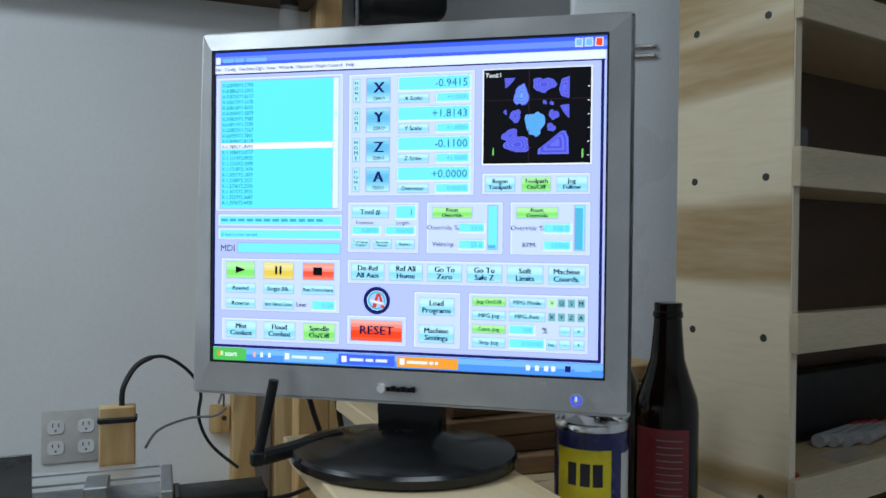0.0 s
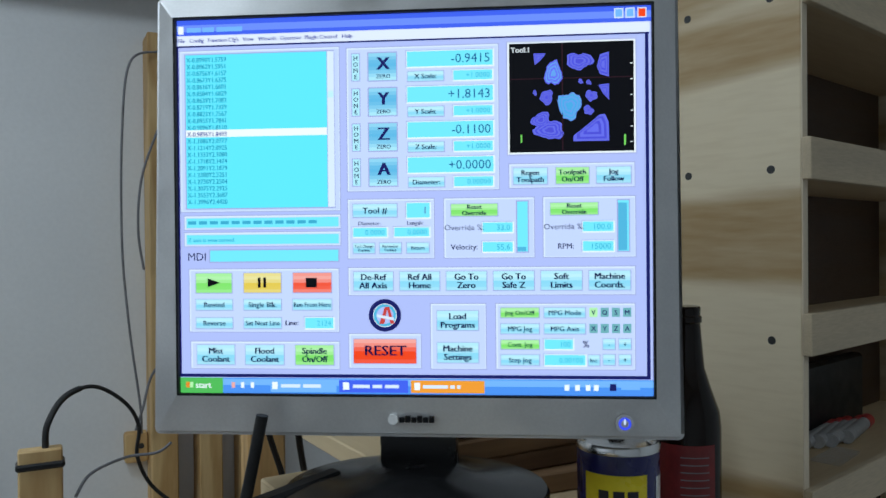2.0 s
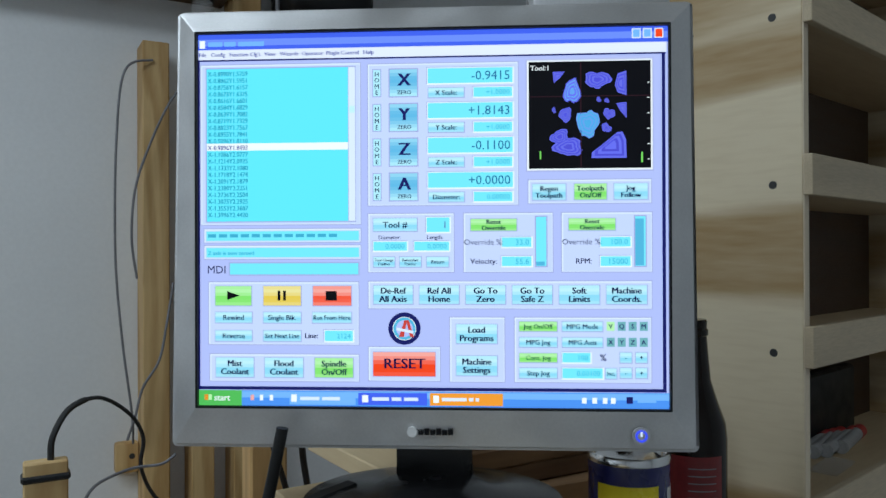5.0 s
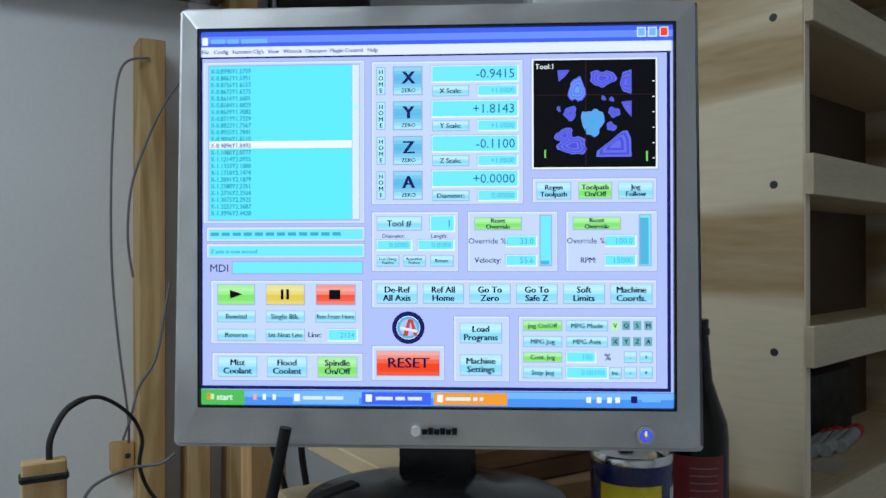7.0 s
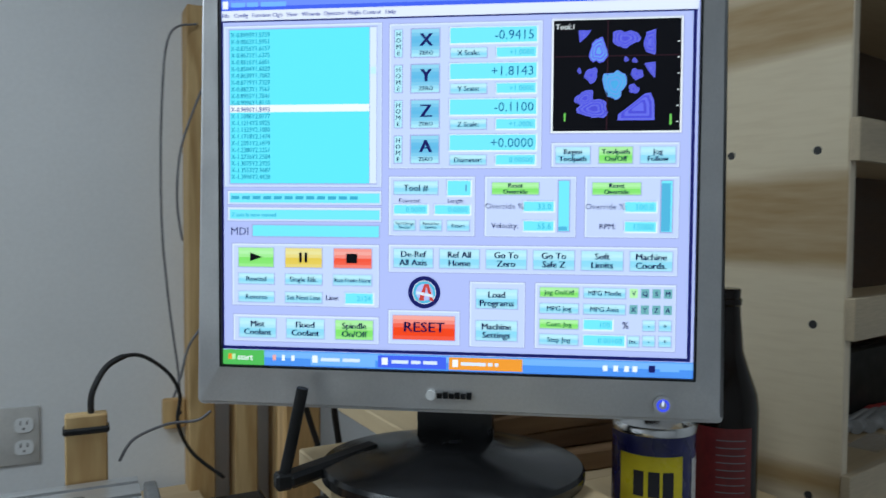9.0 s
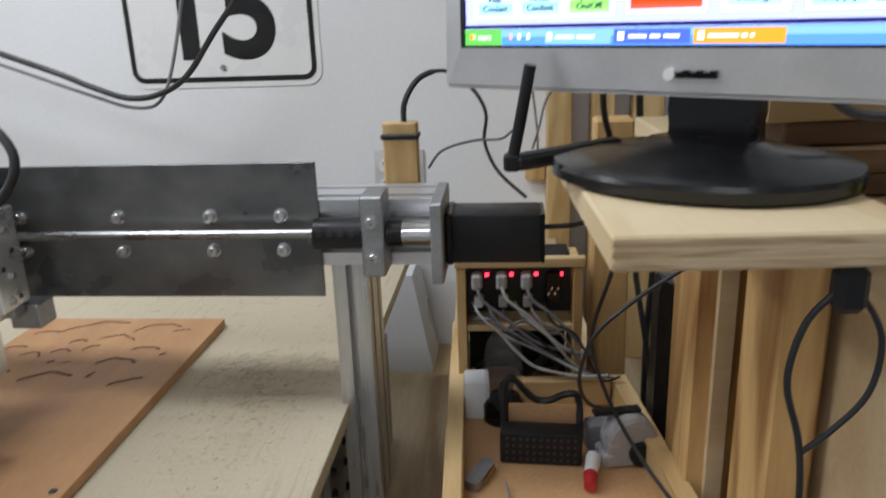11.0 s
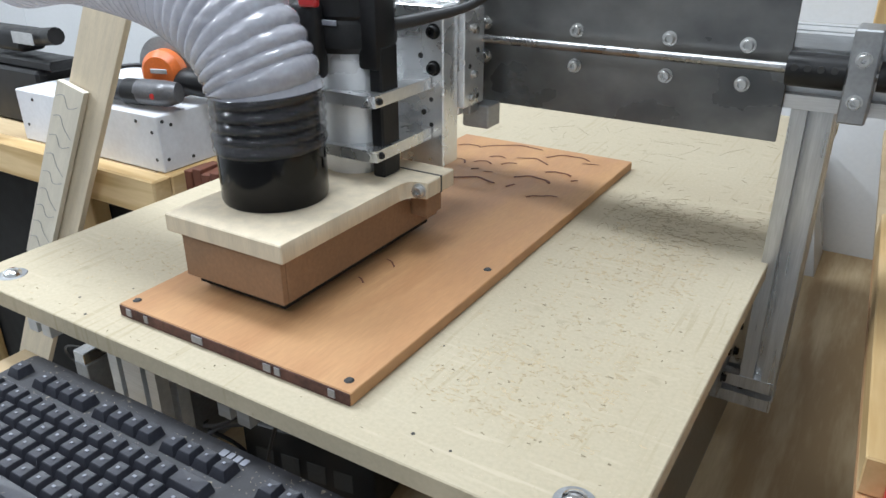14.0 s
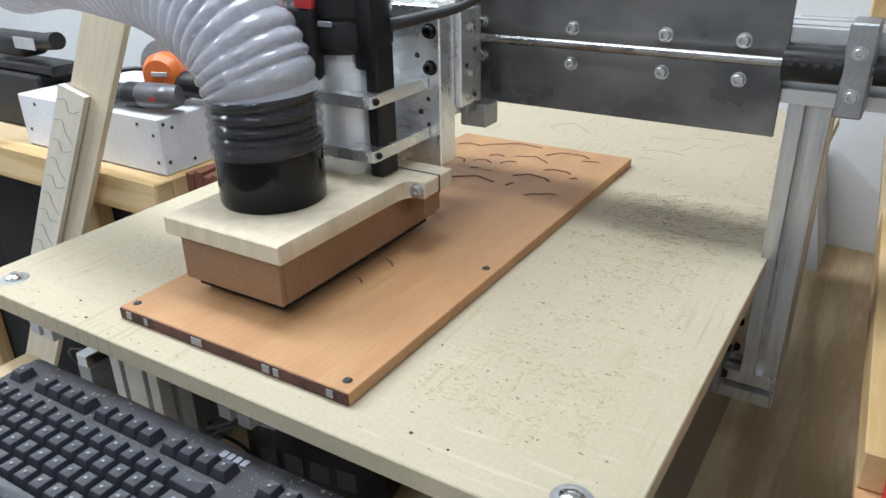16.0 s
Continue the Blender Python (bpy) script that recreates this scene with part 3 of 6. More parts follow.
box(rack, RX + 0.030, RX + 0.0535, RYY - 0.030, RYY + 0.004, 1.045, 1.128, 0.004, seg=2)
part("depth_rack", rack, BLACK, rt, "black adjusting rack")
part("power_cord", sweep(B(), [(RX + 0.03, RYY + 0.0, 1.082), (RX + 0.07, RYY + 0.03, 1.090), (RX + 0.12, RYY + 0.055, 1.108), (RX + 0.14, RYY + 0.07, 1.15), (RX + 0.10, RYY + 0.085, 1.20), (RX + 0.04, RYY + 0.10, 1.30)],
     lambda d, a: 0.008 - 0.0035 * min(1.0, d / 0.10), seg=12), RUBBER, rt)
# two clamp brackets round the body
for zc in (0.957, 1.012):
    cl = thing("router_clamp", "milled aluminium split clamp round the router body", "clamp", group="router clamps")
    hole = [(RX + 0.0392 * math.cos(math.pi * k / 20), RYY + 0.0392 * math.sin(math.pi * k / 20)) for k in range(40)]
    rim = []
    for k in range(40):     # square plate with a flat, slightly bowed front
        ca, sa = math.cos(math.pi * k / 20), math.sin(math.pi * k / 20)
        f = min(0.0585 / max(abs(ca), 1e-6), (0.0595 if sa > 0 else 0.046) / max(abs(sa), 1e-6))
        rim.append((RX + f * ca, RYY + f * sa))
    body = ring_plate(B(), rim, hole, 0.012, Matrix.Translation((0, 0, zc)))
    for cx_ in (RX - 0.05, RX + 0.05):
        cyl(body, (cx_, RYY - 0.0462, zc + 0.006), (cx_, RYY - 0.0475, zc + 0.006), 0.004, seg=14)
    part("clamp_arm", body, ALU_MILLED, cl)
    part("clamp_screw", hex_bolt(B(), (RX + 0.0585, RYY - 0.036, zc + 0.006), (1, 0, 0), 0.0028, 0.002), BLACK, cl)

# sawdust crumbs and old cutter scars on the spoilboard
random.seed(21)
dust = B()
for k in range(2600):
    if k % 3:
        x, y = -0.20 + random.gauss(0, 0.07), 0.85 + random.gauss(0, 0.28)
    else:
        x, y = random.uniform(-0.77, -0.08), random.uniform(0.52, 1.5)
    if not (-0.77 < x < -0.076 and 0.522 < y < 1.6) or (-0.57 < x < -0.293 and 0.545 < y < 1.2):
        continue
    s = random.uniform(0.0003, 0.0010)
    a = random.uniform(0, 6.28)
    vs = [dust.verts.new((x + s * math.cos(a + t), y + s * 0.7 * math.sin(a + t), ZB + 0.0001)) for t in (0, 2.1, 4.2)]
    top = dust.verts.new((x, y, ZB + 0.0001 + s * 0.7))
    for i in range(3):
        dust.faces.new((vs[i], vs[(i + 1) % 3], top))
tagged(part("sawdust", dust, SAWN, cnc, smooth=False), kind="stuff")
scars, straw = B(), B()


def stroke(bm, x, y, a, n, r):
    pts = [(x, y, ZB + 0.0001), (x + n / 2 * math.cos(a) + random.gauss(0, 0.002), y + n / 2 * math.sin(a), ZB + 0.0001), (x + n * math.cos(a), y + n * math.sin(a), ZB + 0.0001)]
    if all(-0.77 < p[0] < -0.076 and 0.522 < p[1] < 1.6 and not (-0.575 < p[0] < -0.288 and 0.54 < p[1] < 1.21) for p in pts):
        sweep(bm, pts, r, seg=4, n=3)


for k in range(520):        # dark hatch of old cuts near the gantry
    stroke(scars, random.gauss(-0.185, 0.05), random.gauss(1.03, 0.05), random.choice((0.1, 0.9, 1.4, 2.2)) + random.gauss(0, 0.3), random.uniform(0.003, 0.018), random.uniform(0.0001, 0.00026))
for k in range(34):         # sparse longer cuts farther back
    stroke(scars, random.uniform(-0.50, -0.1), random.uniform(1.22, 1.5), random.uniform(0, 3.1), random.uniform(0.01, 0.06), random.uniform(0.00014, 0.00028))
for k in range(110):        # short nicks along the front and the free side
    stroke(scars, random.uniform(-0.27, -0.10) if k % 5 else random.uniform(-0.76, -0.2), random.uniform(0.56, 0.98) if k % 5 else random.uniform(0.522, 0.54), random.uniform(0, 3.1), random.uniform(0.001, 0.003), random.uniform(0.0002, 0.0005))
for k in range(1500):       # pale straw-coloured shavings, drifted along the cutter's tracks
    if k % 3 == 0:
        x, y = random.choice((-0.235, -0.20, -0.165, -0.135)) + random.gauss(0, 0.004), random.uniform(0.60, 1.0)
    elif k % 3 == 1:
        x, y = random.uniform(-0.275, -0.12), random.choice((0.60, 0.625, 0.67, 0.86, 0.90, 0.94)) + random.gauss(0, 0.006)
    else:
        x, y = random.gauss(-0.19, 0.05), random.uniform(0.58, 1.0)
    stroke(straw, x, y, random.choice((0.0, 1.57)) + random.gauss(0, 0.7), random.uniform(0.001, 0.005), random.uniform(0.0002, 0.00048))
for k in range(160):        # and before the panel at the far front corner
    stroke(straw, random.uniform(-0.74, -0.59), random.gauss(0.64, 0.05), random.uniform(0, 3.1), random.uniform(0.001, 0.005), random.uniform(0.0002, 0.00045))
tagged(part("cutter_scar", scars, surface("scar", (0.34, 0.285, 0.19), 0.8, bump=0), cnc, smooth=False), kind="stuff")
tagged(part("shaving", straw, surface("straw_dust", (0.67, 0.55, 0.36), 0.8, bump=0), cnc, smooth=False), kind="stuff")
for k in range(16):
    bx, by = random.uniform(-0.68, -0.12), random.uniform(0.53, 0.70)
    if -0.58 < bx < -0.285 and by > 0.54:
        continue
    part("drill_hole", cyl(B(), (bx, by, ZB), (bx, by, ZB + 0.00025), random.uniform(0.0008, 0.0018), seg=8), GROOVE, cnc)

# ---- workpiece ----
wp = thing("workpiece", "reddish brown fibreboard panel with carved curved grooves, screwed to the bed", "wood panel")
WX, WW, WYF, WYB, WZ = -0.567, 0.271, 0.550, 1.195, 0.858
wbm = box(B(), WX, WX + WW, WYF, WYB, ZB + 0.0002, WZ, 0.0008)
part("panel", wbm, MDF_BROWN, wp)
part("charred_edge", box(B(), WX + 0.001, WX + WW - 0.001, WYF - 0.0012, WYF - 0.0002, ZB + 0.0005, WZ - 0.001, 0), BARK, wp, "dark burnt front edge")
for k, kw in ((0.04, 0.025), (0.13, 0.018), (0.36, 0.048), (0.67, 0.03), (0.715, 0.022), (0.92, 0.025)):
    part("tape_patch", box(B(), WX + WW * k, WX + WW * (k + kw), WYF - 0.0022, WYF - 0.0013, ZB + 0.003, WZ - 0.002, 0), TAPE_GREY, wp)
for sx, sy in ((WX + 0.010, WYF + 0.012), (WX + WW - 0.012, WYF + 0.013), (WX + WW - 0.012, 0.788), (WX + 0.01, 0.80)):
    scr = lathe(B(), [(0, 0.0012), (0.0028, 0.0012), (0.0042, 0.0), (0, 0.0)], (sx, sy, WZ + 0.0002), seg=16)
    part("screw", scr, GROOVE, wp)


def groove(cx, cy, length, bow, turn, w=0.004):
    """A carved groove seen as a shallow dark-sided channel with a raised burr."""
    bm = B()
    pts = []
    for k in range(13):
        s = -1 + k / 6
        pts.append(Vector((s * length / 2, bow * (1 - s * s) + 0.0018 * min(1.0, (length / 0.05) ** 2) * math.sin(6 * s + cx * 40), 0)))
    rot = Matrix.Rotation(radians(turn), 4, "Z")
    pts = [Vector((cx, cy, WZ + 0.0006)) + rot @ p for p in pts]
    sweep(bm, pts, lambda d, a: w * 0.5 * (0.35 + 0.65 * abs(math.cos(a))), seg=6, n=2)
    for v in bm.verts:
        v.co.z = WZ + 0.0006 + (v.co.z - WZ - 0.0006) * 0.35
    return part("groove", bm, RED_BROWN, wp)


random.seed(5)
for gx, gy, gl, gb, gt, gw in ((-0.469, 1.162, 0.090, 0.016, 22, 0.0028), (-0.510, 1.069, 0.027, 0.012, -5, 0.003), (-0.475, 1.081, 0.025, 0.009, 12, 0.003), (-0.468, 1.113, 0.022, 0.006, 16, 0.003),
                               (-0.440, 1.095, 0.022, 0.005, 40, 0.003), (-0.418, 1.121, 0.050, 0.014, -8, 0.003), (-0.378, 1.157, 0.062, 0.016, 14, 0.003), (-0.341, 1.152, 0.023, 0.001, 17, 0.0026),
                               (-0.471, 1.053, 0.010, 0.001, 43, 0.004), (-0.450, 1.051, 0.012, 0.001, 18, 0.003), (-0.452, 1.007, 0.062, 0.016, 14, 0.0052), (-0.385, 1.051, 0.051, 0.013, 1, 0.005),
                               (-0.399, 1.018, 0.014, 0.001, 70, 0.004), (-0.364, 1.091, 0.036, 0.007, 3, 0.0042), (-0.334, 1.077, 0.009, 0.001, 45, 0.004), (-0.347, 1.002, 0.039, 0.003, 30, 0.0036),
                               (-0.530, 1.02, 0.045, 0.012, 10, 0.0045), (-0.545, 1.09, 0.03, 0.008, 20, 0.003), (-0.53, 1.14, 0.035, 0.008, 10, 0.003), (-0.400, 0.749, 0.020, 0.002, -36, 0.002), (-0.403, 0.703, 0.014, 0.001, -35, 0.002)):
    groove(gx, gy, gl, gb, gt, gw)

# ---- dust shoe ----
shoe = thing("dust_shoe", "pale plywood and brown fibreboard dust shoe clamped to the router", "dust collector")
SX0, SX1, SY0, SY1, SZ = -0.548, -0.404, 0.600, 0.80, 0.935
plate = [(SX0, SY0), (SX1, SY0), (SX1, 0.774), (SX1 + 0.0012, 0.784), (SX1 + 0.005, 0.7895), (SX1 + 0.011, 0.791), (SX1 + 0.022, 0.792), (SX1 + 0.0225, 0.845), (SX1 - 0.01, 0.845), (SX0, 0.845)]
pb = slab(B(), plate, 0.018, Matrix.Translation((0, 0, SZ - 0.018)))
bmesh.ops.bevel(pb, geom=list(pb.edges), offset=0.0012, segments=1, affect="EDGES")
part("top_plate", pb, SAWN, shoe, "pale plywood top plate")
part("clamp_gap", box(B(), SX1 - 0.03, SX1 + 0.0225, 0.818, 0.8205, SZ - 0.0182, SZ + 0.0004, 0), GROOVE, shoe)
part("clamp_bolt", hex_bolt(B(), (SX1 + 0.0135, 0.7908, SZ - 0.009), (0.08, -1, 0), 0.0062, 0.006), ZINC, shoe)
for x0, x1, y0, y1 in ((SX0 + 0.012, SX1 - 0.009, 0.6065, 0.6125), (SX1 - 0.0148, SX1 - 0.0088, 0.6127, 0.86), (SX0 + 0.012, SX0 + 0.018, 0.6127, 0.86)):
    part("skirt_board", box(B(), x0, x1, y0, y1, 0.872, SZ - 0.0182, 0.0006), MDF_BOX, shoe)
part("skirt_block", box(B(), SX1 - 0.0085, SX1 + 0.012, 0.806, 0.836, 0.89, SZ - 0.0182, 0.0008), MDF_BOX, shoe)
# near-black block filling the shoe, for the shadow gap below the skirt
part("brush_strip", box(B(), SX0 + 0.020, SX1 - 0.0152, 0.6135, 0.85, 0.8635, 0.890, 0.001), GAP_SHADE, shoe)
HX, HY = -0.492, 0.690
part("hose_port", lathe(B(), [(0.046, 0.0), (0.0505, 0.0), (0.0515, 0.003), (0.0515, 0.055), (0.049, 0.058), (0.046, 0.058)], (HX, HY, SZ + 0.0003), 48), BLACK_GLOSS, shoe, "glossy black pipe collar")
part("inner_pipe", lathe(B(), [(0.045, 0.0585), (0.0480, 0.0585), (0.0480, 0.104), (0.045, 0.104)], (HX, HY, SZ), 40), BLACK_GLOSS, shoe)
hose = thing("dust_hose", "clear grey corrugated vinyl dust hose pushed over a black collar", "hose")
HP = [(HX, HY, 1.0342), (HX - 0.004, HY, 1.052), (HX - 0.022, HY, 1.084), (HX - 0.058, HY, 1.112), (HX - 0.110, HY, 1.134), (HX - 0.18, HY, 1.146), (HX - 0.28, HY + 0.01, 1.15), (HX - 0.40, HY + 0.03, 1.135)]
PITCH = 0.0112


def corrugated(d, a):
    """Wide round bulges parted by narrow creases that wind along the hose."""
    return 0.0500 + 0.0043 * abs(math.cos(math.pi * d / PITCH + a / 2)) ** 0.75


part("hose_cuff", lathe(B(), [(0.0492, 0.044), (0.0535, 0.044), (0.0540, 0.048), (0.0528, 0.0515), (0.0492, 0.0515)], (HX, HY, SZ + 0.012), 48), HOSE_END, hose)


def hose_piece(first, last):
    """The rings from first to last of one winding that runs the whole length of the hose."""
    bm = sweep(B(), [(HX, HY, 0.985), (HX, HY, 1.010)] + HP, corrugated, seg=44, n=44, caps=False)
    bm.verts.ensure_lookup_table()
    keep = set(bm.verts[first * 44:last * 44])
    bmesh.ops.delete(bm, geom=[v for v in bm.verts if v not in keep], context="VERTS")
    return bm


part("hose_end", hose_piece(0, 97), HOSE_END, hose, "clear hose end with the black pipe showing through")
part("hose_wall", hose_piece(96, 100000), HOSE, hose)

# ---- drive screw end wood stick with a band and looping lead ----
st = thing("wooden_stick", "short pine stick with a black band, screwed behind the gantry", "wood stick")
part("stick", box(B(), -0.030, 0.009, 1.0535, 1.072, 1.00, 1.150, 0.0015), PINE_Z, st)
bd = box(B(), -0.032, 0.011, 1.0515, 1.074, 1.131, 1.138, 0.002)
part("band", bd, BLACK, st, "black rubber band")
part("motor_lead", sweep(B(), [(-0.006, 1.062, 1.150), (-0.004, 1.064, 1.172), (0.012, 1.075, 1.196), (0.04, 1.085, 1.202), (0.07, 1.095, 1.180), (0.084, 1.10, 1.152), (0.082, 1.10, 1.12), (0.097, 1.10, 1.085), (0.13, 1.09, 1.055)], lambda d, a: 0.0032 if d < 0.07 else 0.0021, seg=8), RUBBER, st)
part("thin_lead", sweep(B(), [(0.02, 1.06, 1.098), (0.035, 1.075, 1.115), (0.07, 1.09, 1.123), (0.10, 1.085, 1.125), (0.114, 1.08, 1.135)], 0.0016), GREY_CABLE, st)

# ---- keyboard ----
kb = thing("keyboard", "dusty black full-size computer keyboard with sawdust on it", "keyboard", (-0.6526, 0.4845, 0.80), 0.6)
U = 0.01905
kbody = slab(B(), rounded(0.452, 0.165, 0.008, 4, 0.452 / 2 - 0.012, 0.0275 - 0.165 / 2 + 0.002), 0.022, Matrix.Translation((0, 0, -0.031)))
bmesh.ops.bevel(kbody, geom=[e for e in kbody.edges if all(v.co.z > -0.01 for v in e.verts)], offset=0.003, segments=2, affect="EDGES")
part("case", kbody, KB_BLACK, kb)


def keycap_mesh(w):
    bm = B()
    x, tx = w / 2 - 0.0008, w / 2 - 0.0034
    lo = [bm.verts.new((sx * x, sy * 0.0086, -0.0085)) for sx, sy in ((-1, -1), (1, -1), (1, 1), (-1, 1))]
    mid = [bm.verts.new((sx * tx, 0.001 + sy * 0.0066, -0.0006)) for sx, sy in ((-1, -1), (1, -1), (1, 1), (-1, 1))]
    top = [bm.verts.new((sx * (tx - 0.0006), 0.001 + sy * 0.006, 0)) for sx, sy in ((-1, -1), (1, -1), (1, 1), (-1, 1))]
    dish = bm.verts.new((0, 0.001, -0.0005))
    for a, b in ((lo, mid), (mid, top)):
        for k in range(4):
            bm.faces.new((a[k], a[(k + 1) % 4], b[(k + 1) % 4], b[k]))
    for k in range(4):
        bm.faces.new((top[k], top[(k + 1) % 4], dish))
    return mesh_from(bm, KEY_BLACK, False, "keycap")


CAPS = {}
legend = B()


def key(c, row_y, w=1.0, mark=True):
    if w not in CAPS:
        CAPS[w] = keycap_mesh(w * U)
    ob = new("keycap", CAPS[w])
    ob.parent = kb
    ob.location = (c * U, row_y, 0)
    if mark:
        s = 0.0009 + 0.0008 * random.random()
        x0, y0 = c * U - 0.001, row_y + 0.0016
        box(legend, x0 - s, x0 + s, y0 - 0.0011, y0 + 0.0011, -0.0006, 0.0002, 0)


random.seed(2)
key(0.5, 0)
for c in (2.5, 3.5, 4.5, 5.5, 7, 8, 9, 10, 11.5, 12.5, 13.5, 14.5, 17.0, 18.0, 19.0):
    key(c, 0)
R1 = -0.0265
for r, (start, n) in enumerate(((0.5, 13), (2.0, 12), (2.25, 11), (2.75, 10))):
    for k in range(n):
        key(start + k, R1 - r * U)
key(14.0, R1, 2.0)
key(0.75, R1 - U, 1.5)
key(14.25, R1 - U, 1.5)
key(0.875, R1 - 2 * U, 1.75)
key(13.875 - 0.25, R1 - 2 * U, 2.25)
key(1.125, R1 - 3 * U, 2.25)
key(13.625 - 0.25, R1 - 3 * U, 2.75)
for c, w in ((0.75, 1.5), (2.5, 1.5), (7.5, 6.0), (12.0, 1.5), (14.0, 1.5)):
    key(c, R1 - 4 * U, w, False)
for c in (17.0, 18.0, 19.0):
    for r in (0, 1):
        key(c, R1 - r * U)
for c in (20.4, 21.4, 22.4):
    for r in range(5):
        key(c, R1 - r * U)
tagged(part("key_legend", legend, LEGEND, kb, "worn white key markings"), kind="stuff")
lg = B()
for k, w in enumerate((0.0066, 0.0052, 0.0058, 0.0058)):
    slab(lg, rounded(w, 0.0075, 0.0012, 2, 0.2588 + k * 0.0076, 0.0165), 0.0006, Matrix.Translation((0, 0, -0.0086)))
part("maker_mark", lg, LEGEND, kb, "pale maker's mark")
crumbs = B()
for k in range(420):
    x, y, z = random.uniform(-0.008, 0.436), random.uniform(-0.125, 0.024), -0.0088
    if k % 3 == 0:
        x, y = random.gauss(0.33, 0.05), random.gauss(0.0, 0.02)
    if not (-0.008 < x < 0.436 and -0.125 < y < 0.026):
        continue
    r, a = random.uniform(0.0003, 0.0008), random.uniform(0, 6.28)
    lo = [crumbs.verts.new((x + r * math.cos(a + q), y + 0.7 * r * math.sin(a + q), z)) for q in (0, 2.1, 4.2)]
    hi = crumbs.verts.new((x, y, z + 0.7 * r))
    for i in range(3):
        crumbs.faces.new((lo[i], lo[(i + 1) % 3], hi))
tagged(part("sawdust", crumbs, SAWN, kb, "pale sawdust crumbs", smooth=False), kind="stuff")
ks = thing("keyboard_shelf", "plain plywood keyboard shelf before the machine", "shelf")
part("board", box(B(), -0.72, -0.15, 0.33, 0.53, 0.751, 0.7688, 0.001), PLY_SHELF, ks)
for kx in (-0.69, -0.18):
    part("leg", box(B(), kx - 0.019, kx + 0.019, 0.46, 0.52, BZ, 0.751, 0.001), PINE_Z, ks)

# ---- monitor ----
MX, MY, MZ, MROT = 0.2212, 0.7075, 1.240, -33.2
W, H = 0.338, 0.2704
mon = thing("monitor", "silver flat-panel computer monitor on an oval black foot, screen switched on", "monitor", (MX, MY, MZ), MROT)
FRONT = Matrix(((1, 0, 0, 0), (0, 0, 1, 0), (0, 1, 0, 0), (0, 0, 0, 1)))    # x, y of a drawing to x, z; its z to local y
outer = rounded(0.380, 0.3235, 0.004, 4, 0, 0.1313)
inner = rounded(W + 0.002, H + 0.002, 0.0008, 4, 0, H / 2)
bz = ring_plate(B(), outer, inner, 0.024, Matrix.Translation((0, -0.006, 0)) @ FRONT)
bmesh.ops.bevel(bz, geom=[e for e in bz.edges if all(v.co.y < -0.0055 for v in e.verts) and all(abs(v.co.x) > 0.185 or v.co.z < -0.02 or v.co.z > 0.28 for v in e.verts)], offset=0.003, segments=3, affect="EDGES")
for v in bz.verts:      # the face slopes back towards the outer edge, most of all along the top
    if v.co.y < 0.0:
        v.co.y += 0.018 * max(0.0, (v.co.z - H - 0.004) / 0.0185) ** 1.1 + 0.003 * max(0.0, (abs(v.co.x) - W / 2) / 0.021) + 0.002 * max(0.0, -v.co.z / 0.03)
part("bezel", bz, SILVER, mon, "silver plastic bezel")
lip = ring_plate(B(), rounded(W + 0.002, H + 0.002, 0.0008, 4, 0, H / 2), rounded(W - 0.0012, H - 0.0012, 0.0008, 4, 0, H / 2), 0.004, Matrix.Translation((0, -0.0055, 0)) @ FRONT)
part("inner_lip", lip, BLACK, mon, "dark rim round the screen")
back = slab(B(), rounded(0.372, 0.314, 0.01, 4, 0, 0.131), 0.018, Matrix.Translation((0, 0.018, 0)) @ FRONT)
slab(back, rounded(0.25, 0.20, 0.02, 4, 0, 0.12), 0.022, Matrix.Translation((0, 0.036, 0)) @ FRONT)
part("back_cover", back, BLACK, mon, "dark back cover")
nk = slab(B(), [(-0.030, -0.068), (0.030, -0.068), (0.029, -0.045), (0.028, 0.06), (-0.028, 0.06), (-0.029, -0.045)], 0.026, Matrix.Translation((0, 0.037, 0)) @ FRONT)
bmesh.ops.bevel(nk, geom=list(nk.edges), offset=0.004, segments=2, affect="EDGES")
part("neck", nk, FOOT, mon)
ft = lathe(B(), [(0, 0), (0.094, 0.0), (0.098, 0.002), (0.0985, 0.0085), (0.0965, 0.0115), (0.075, 0.0155), (0.045, 0.019), (0.034, 0.024), (0, 0.025)], (0, 0.022, -0.083), 64, 1.0, 0.87)
part("foot", ft, FOOT, mon, "oval satin black foot")
scr_panel = part("screen", box(B(), -W / 2, W / 2, -0.0020, 0.004, 0.0, H, 0), glow("screen_body", (0.55, 0.58, 0.95), 1.0), mon, "lit screen showing a machine control panel", smooth=False)

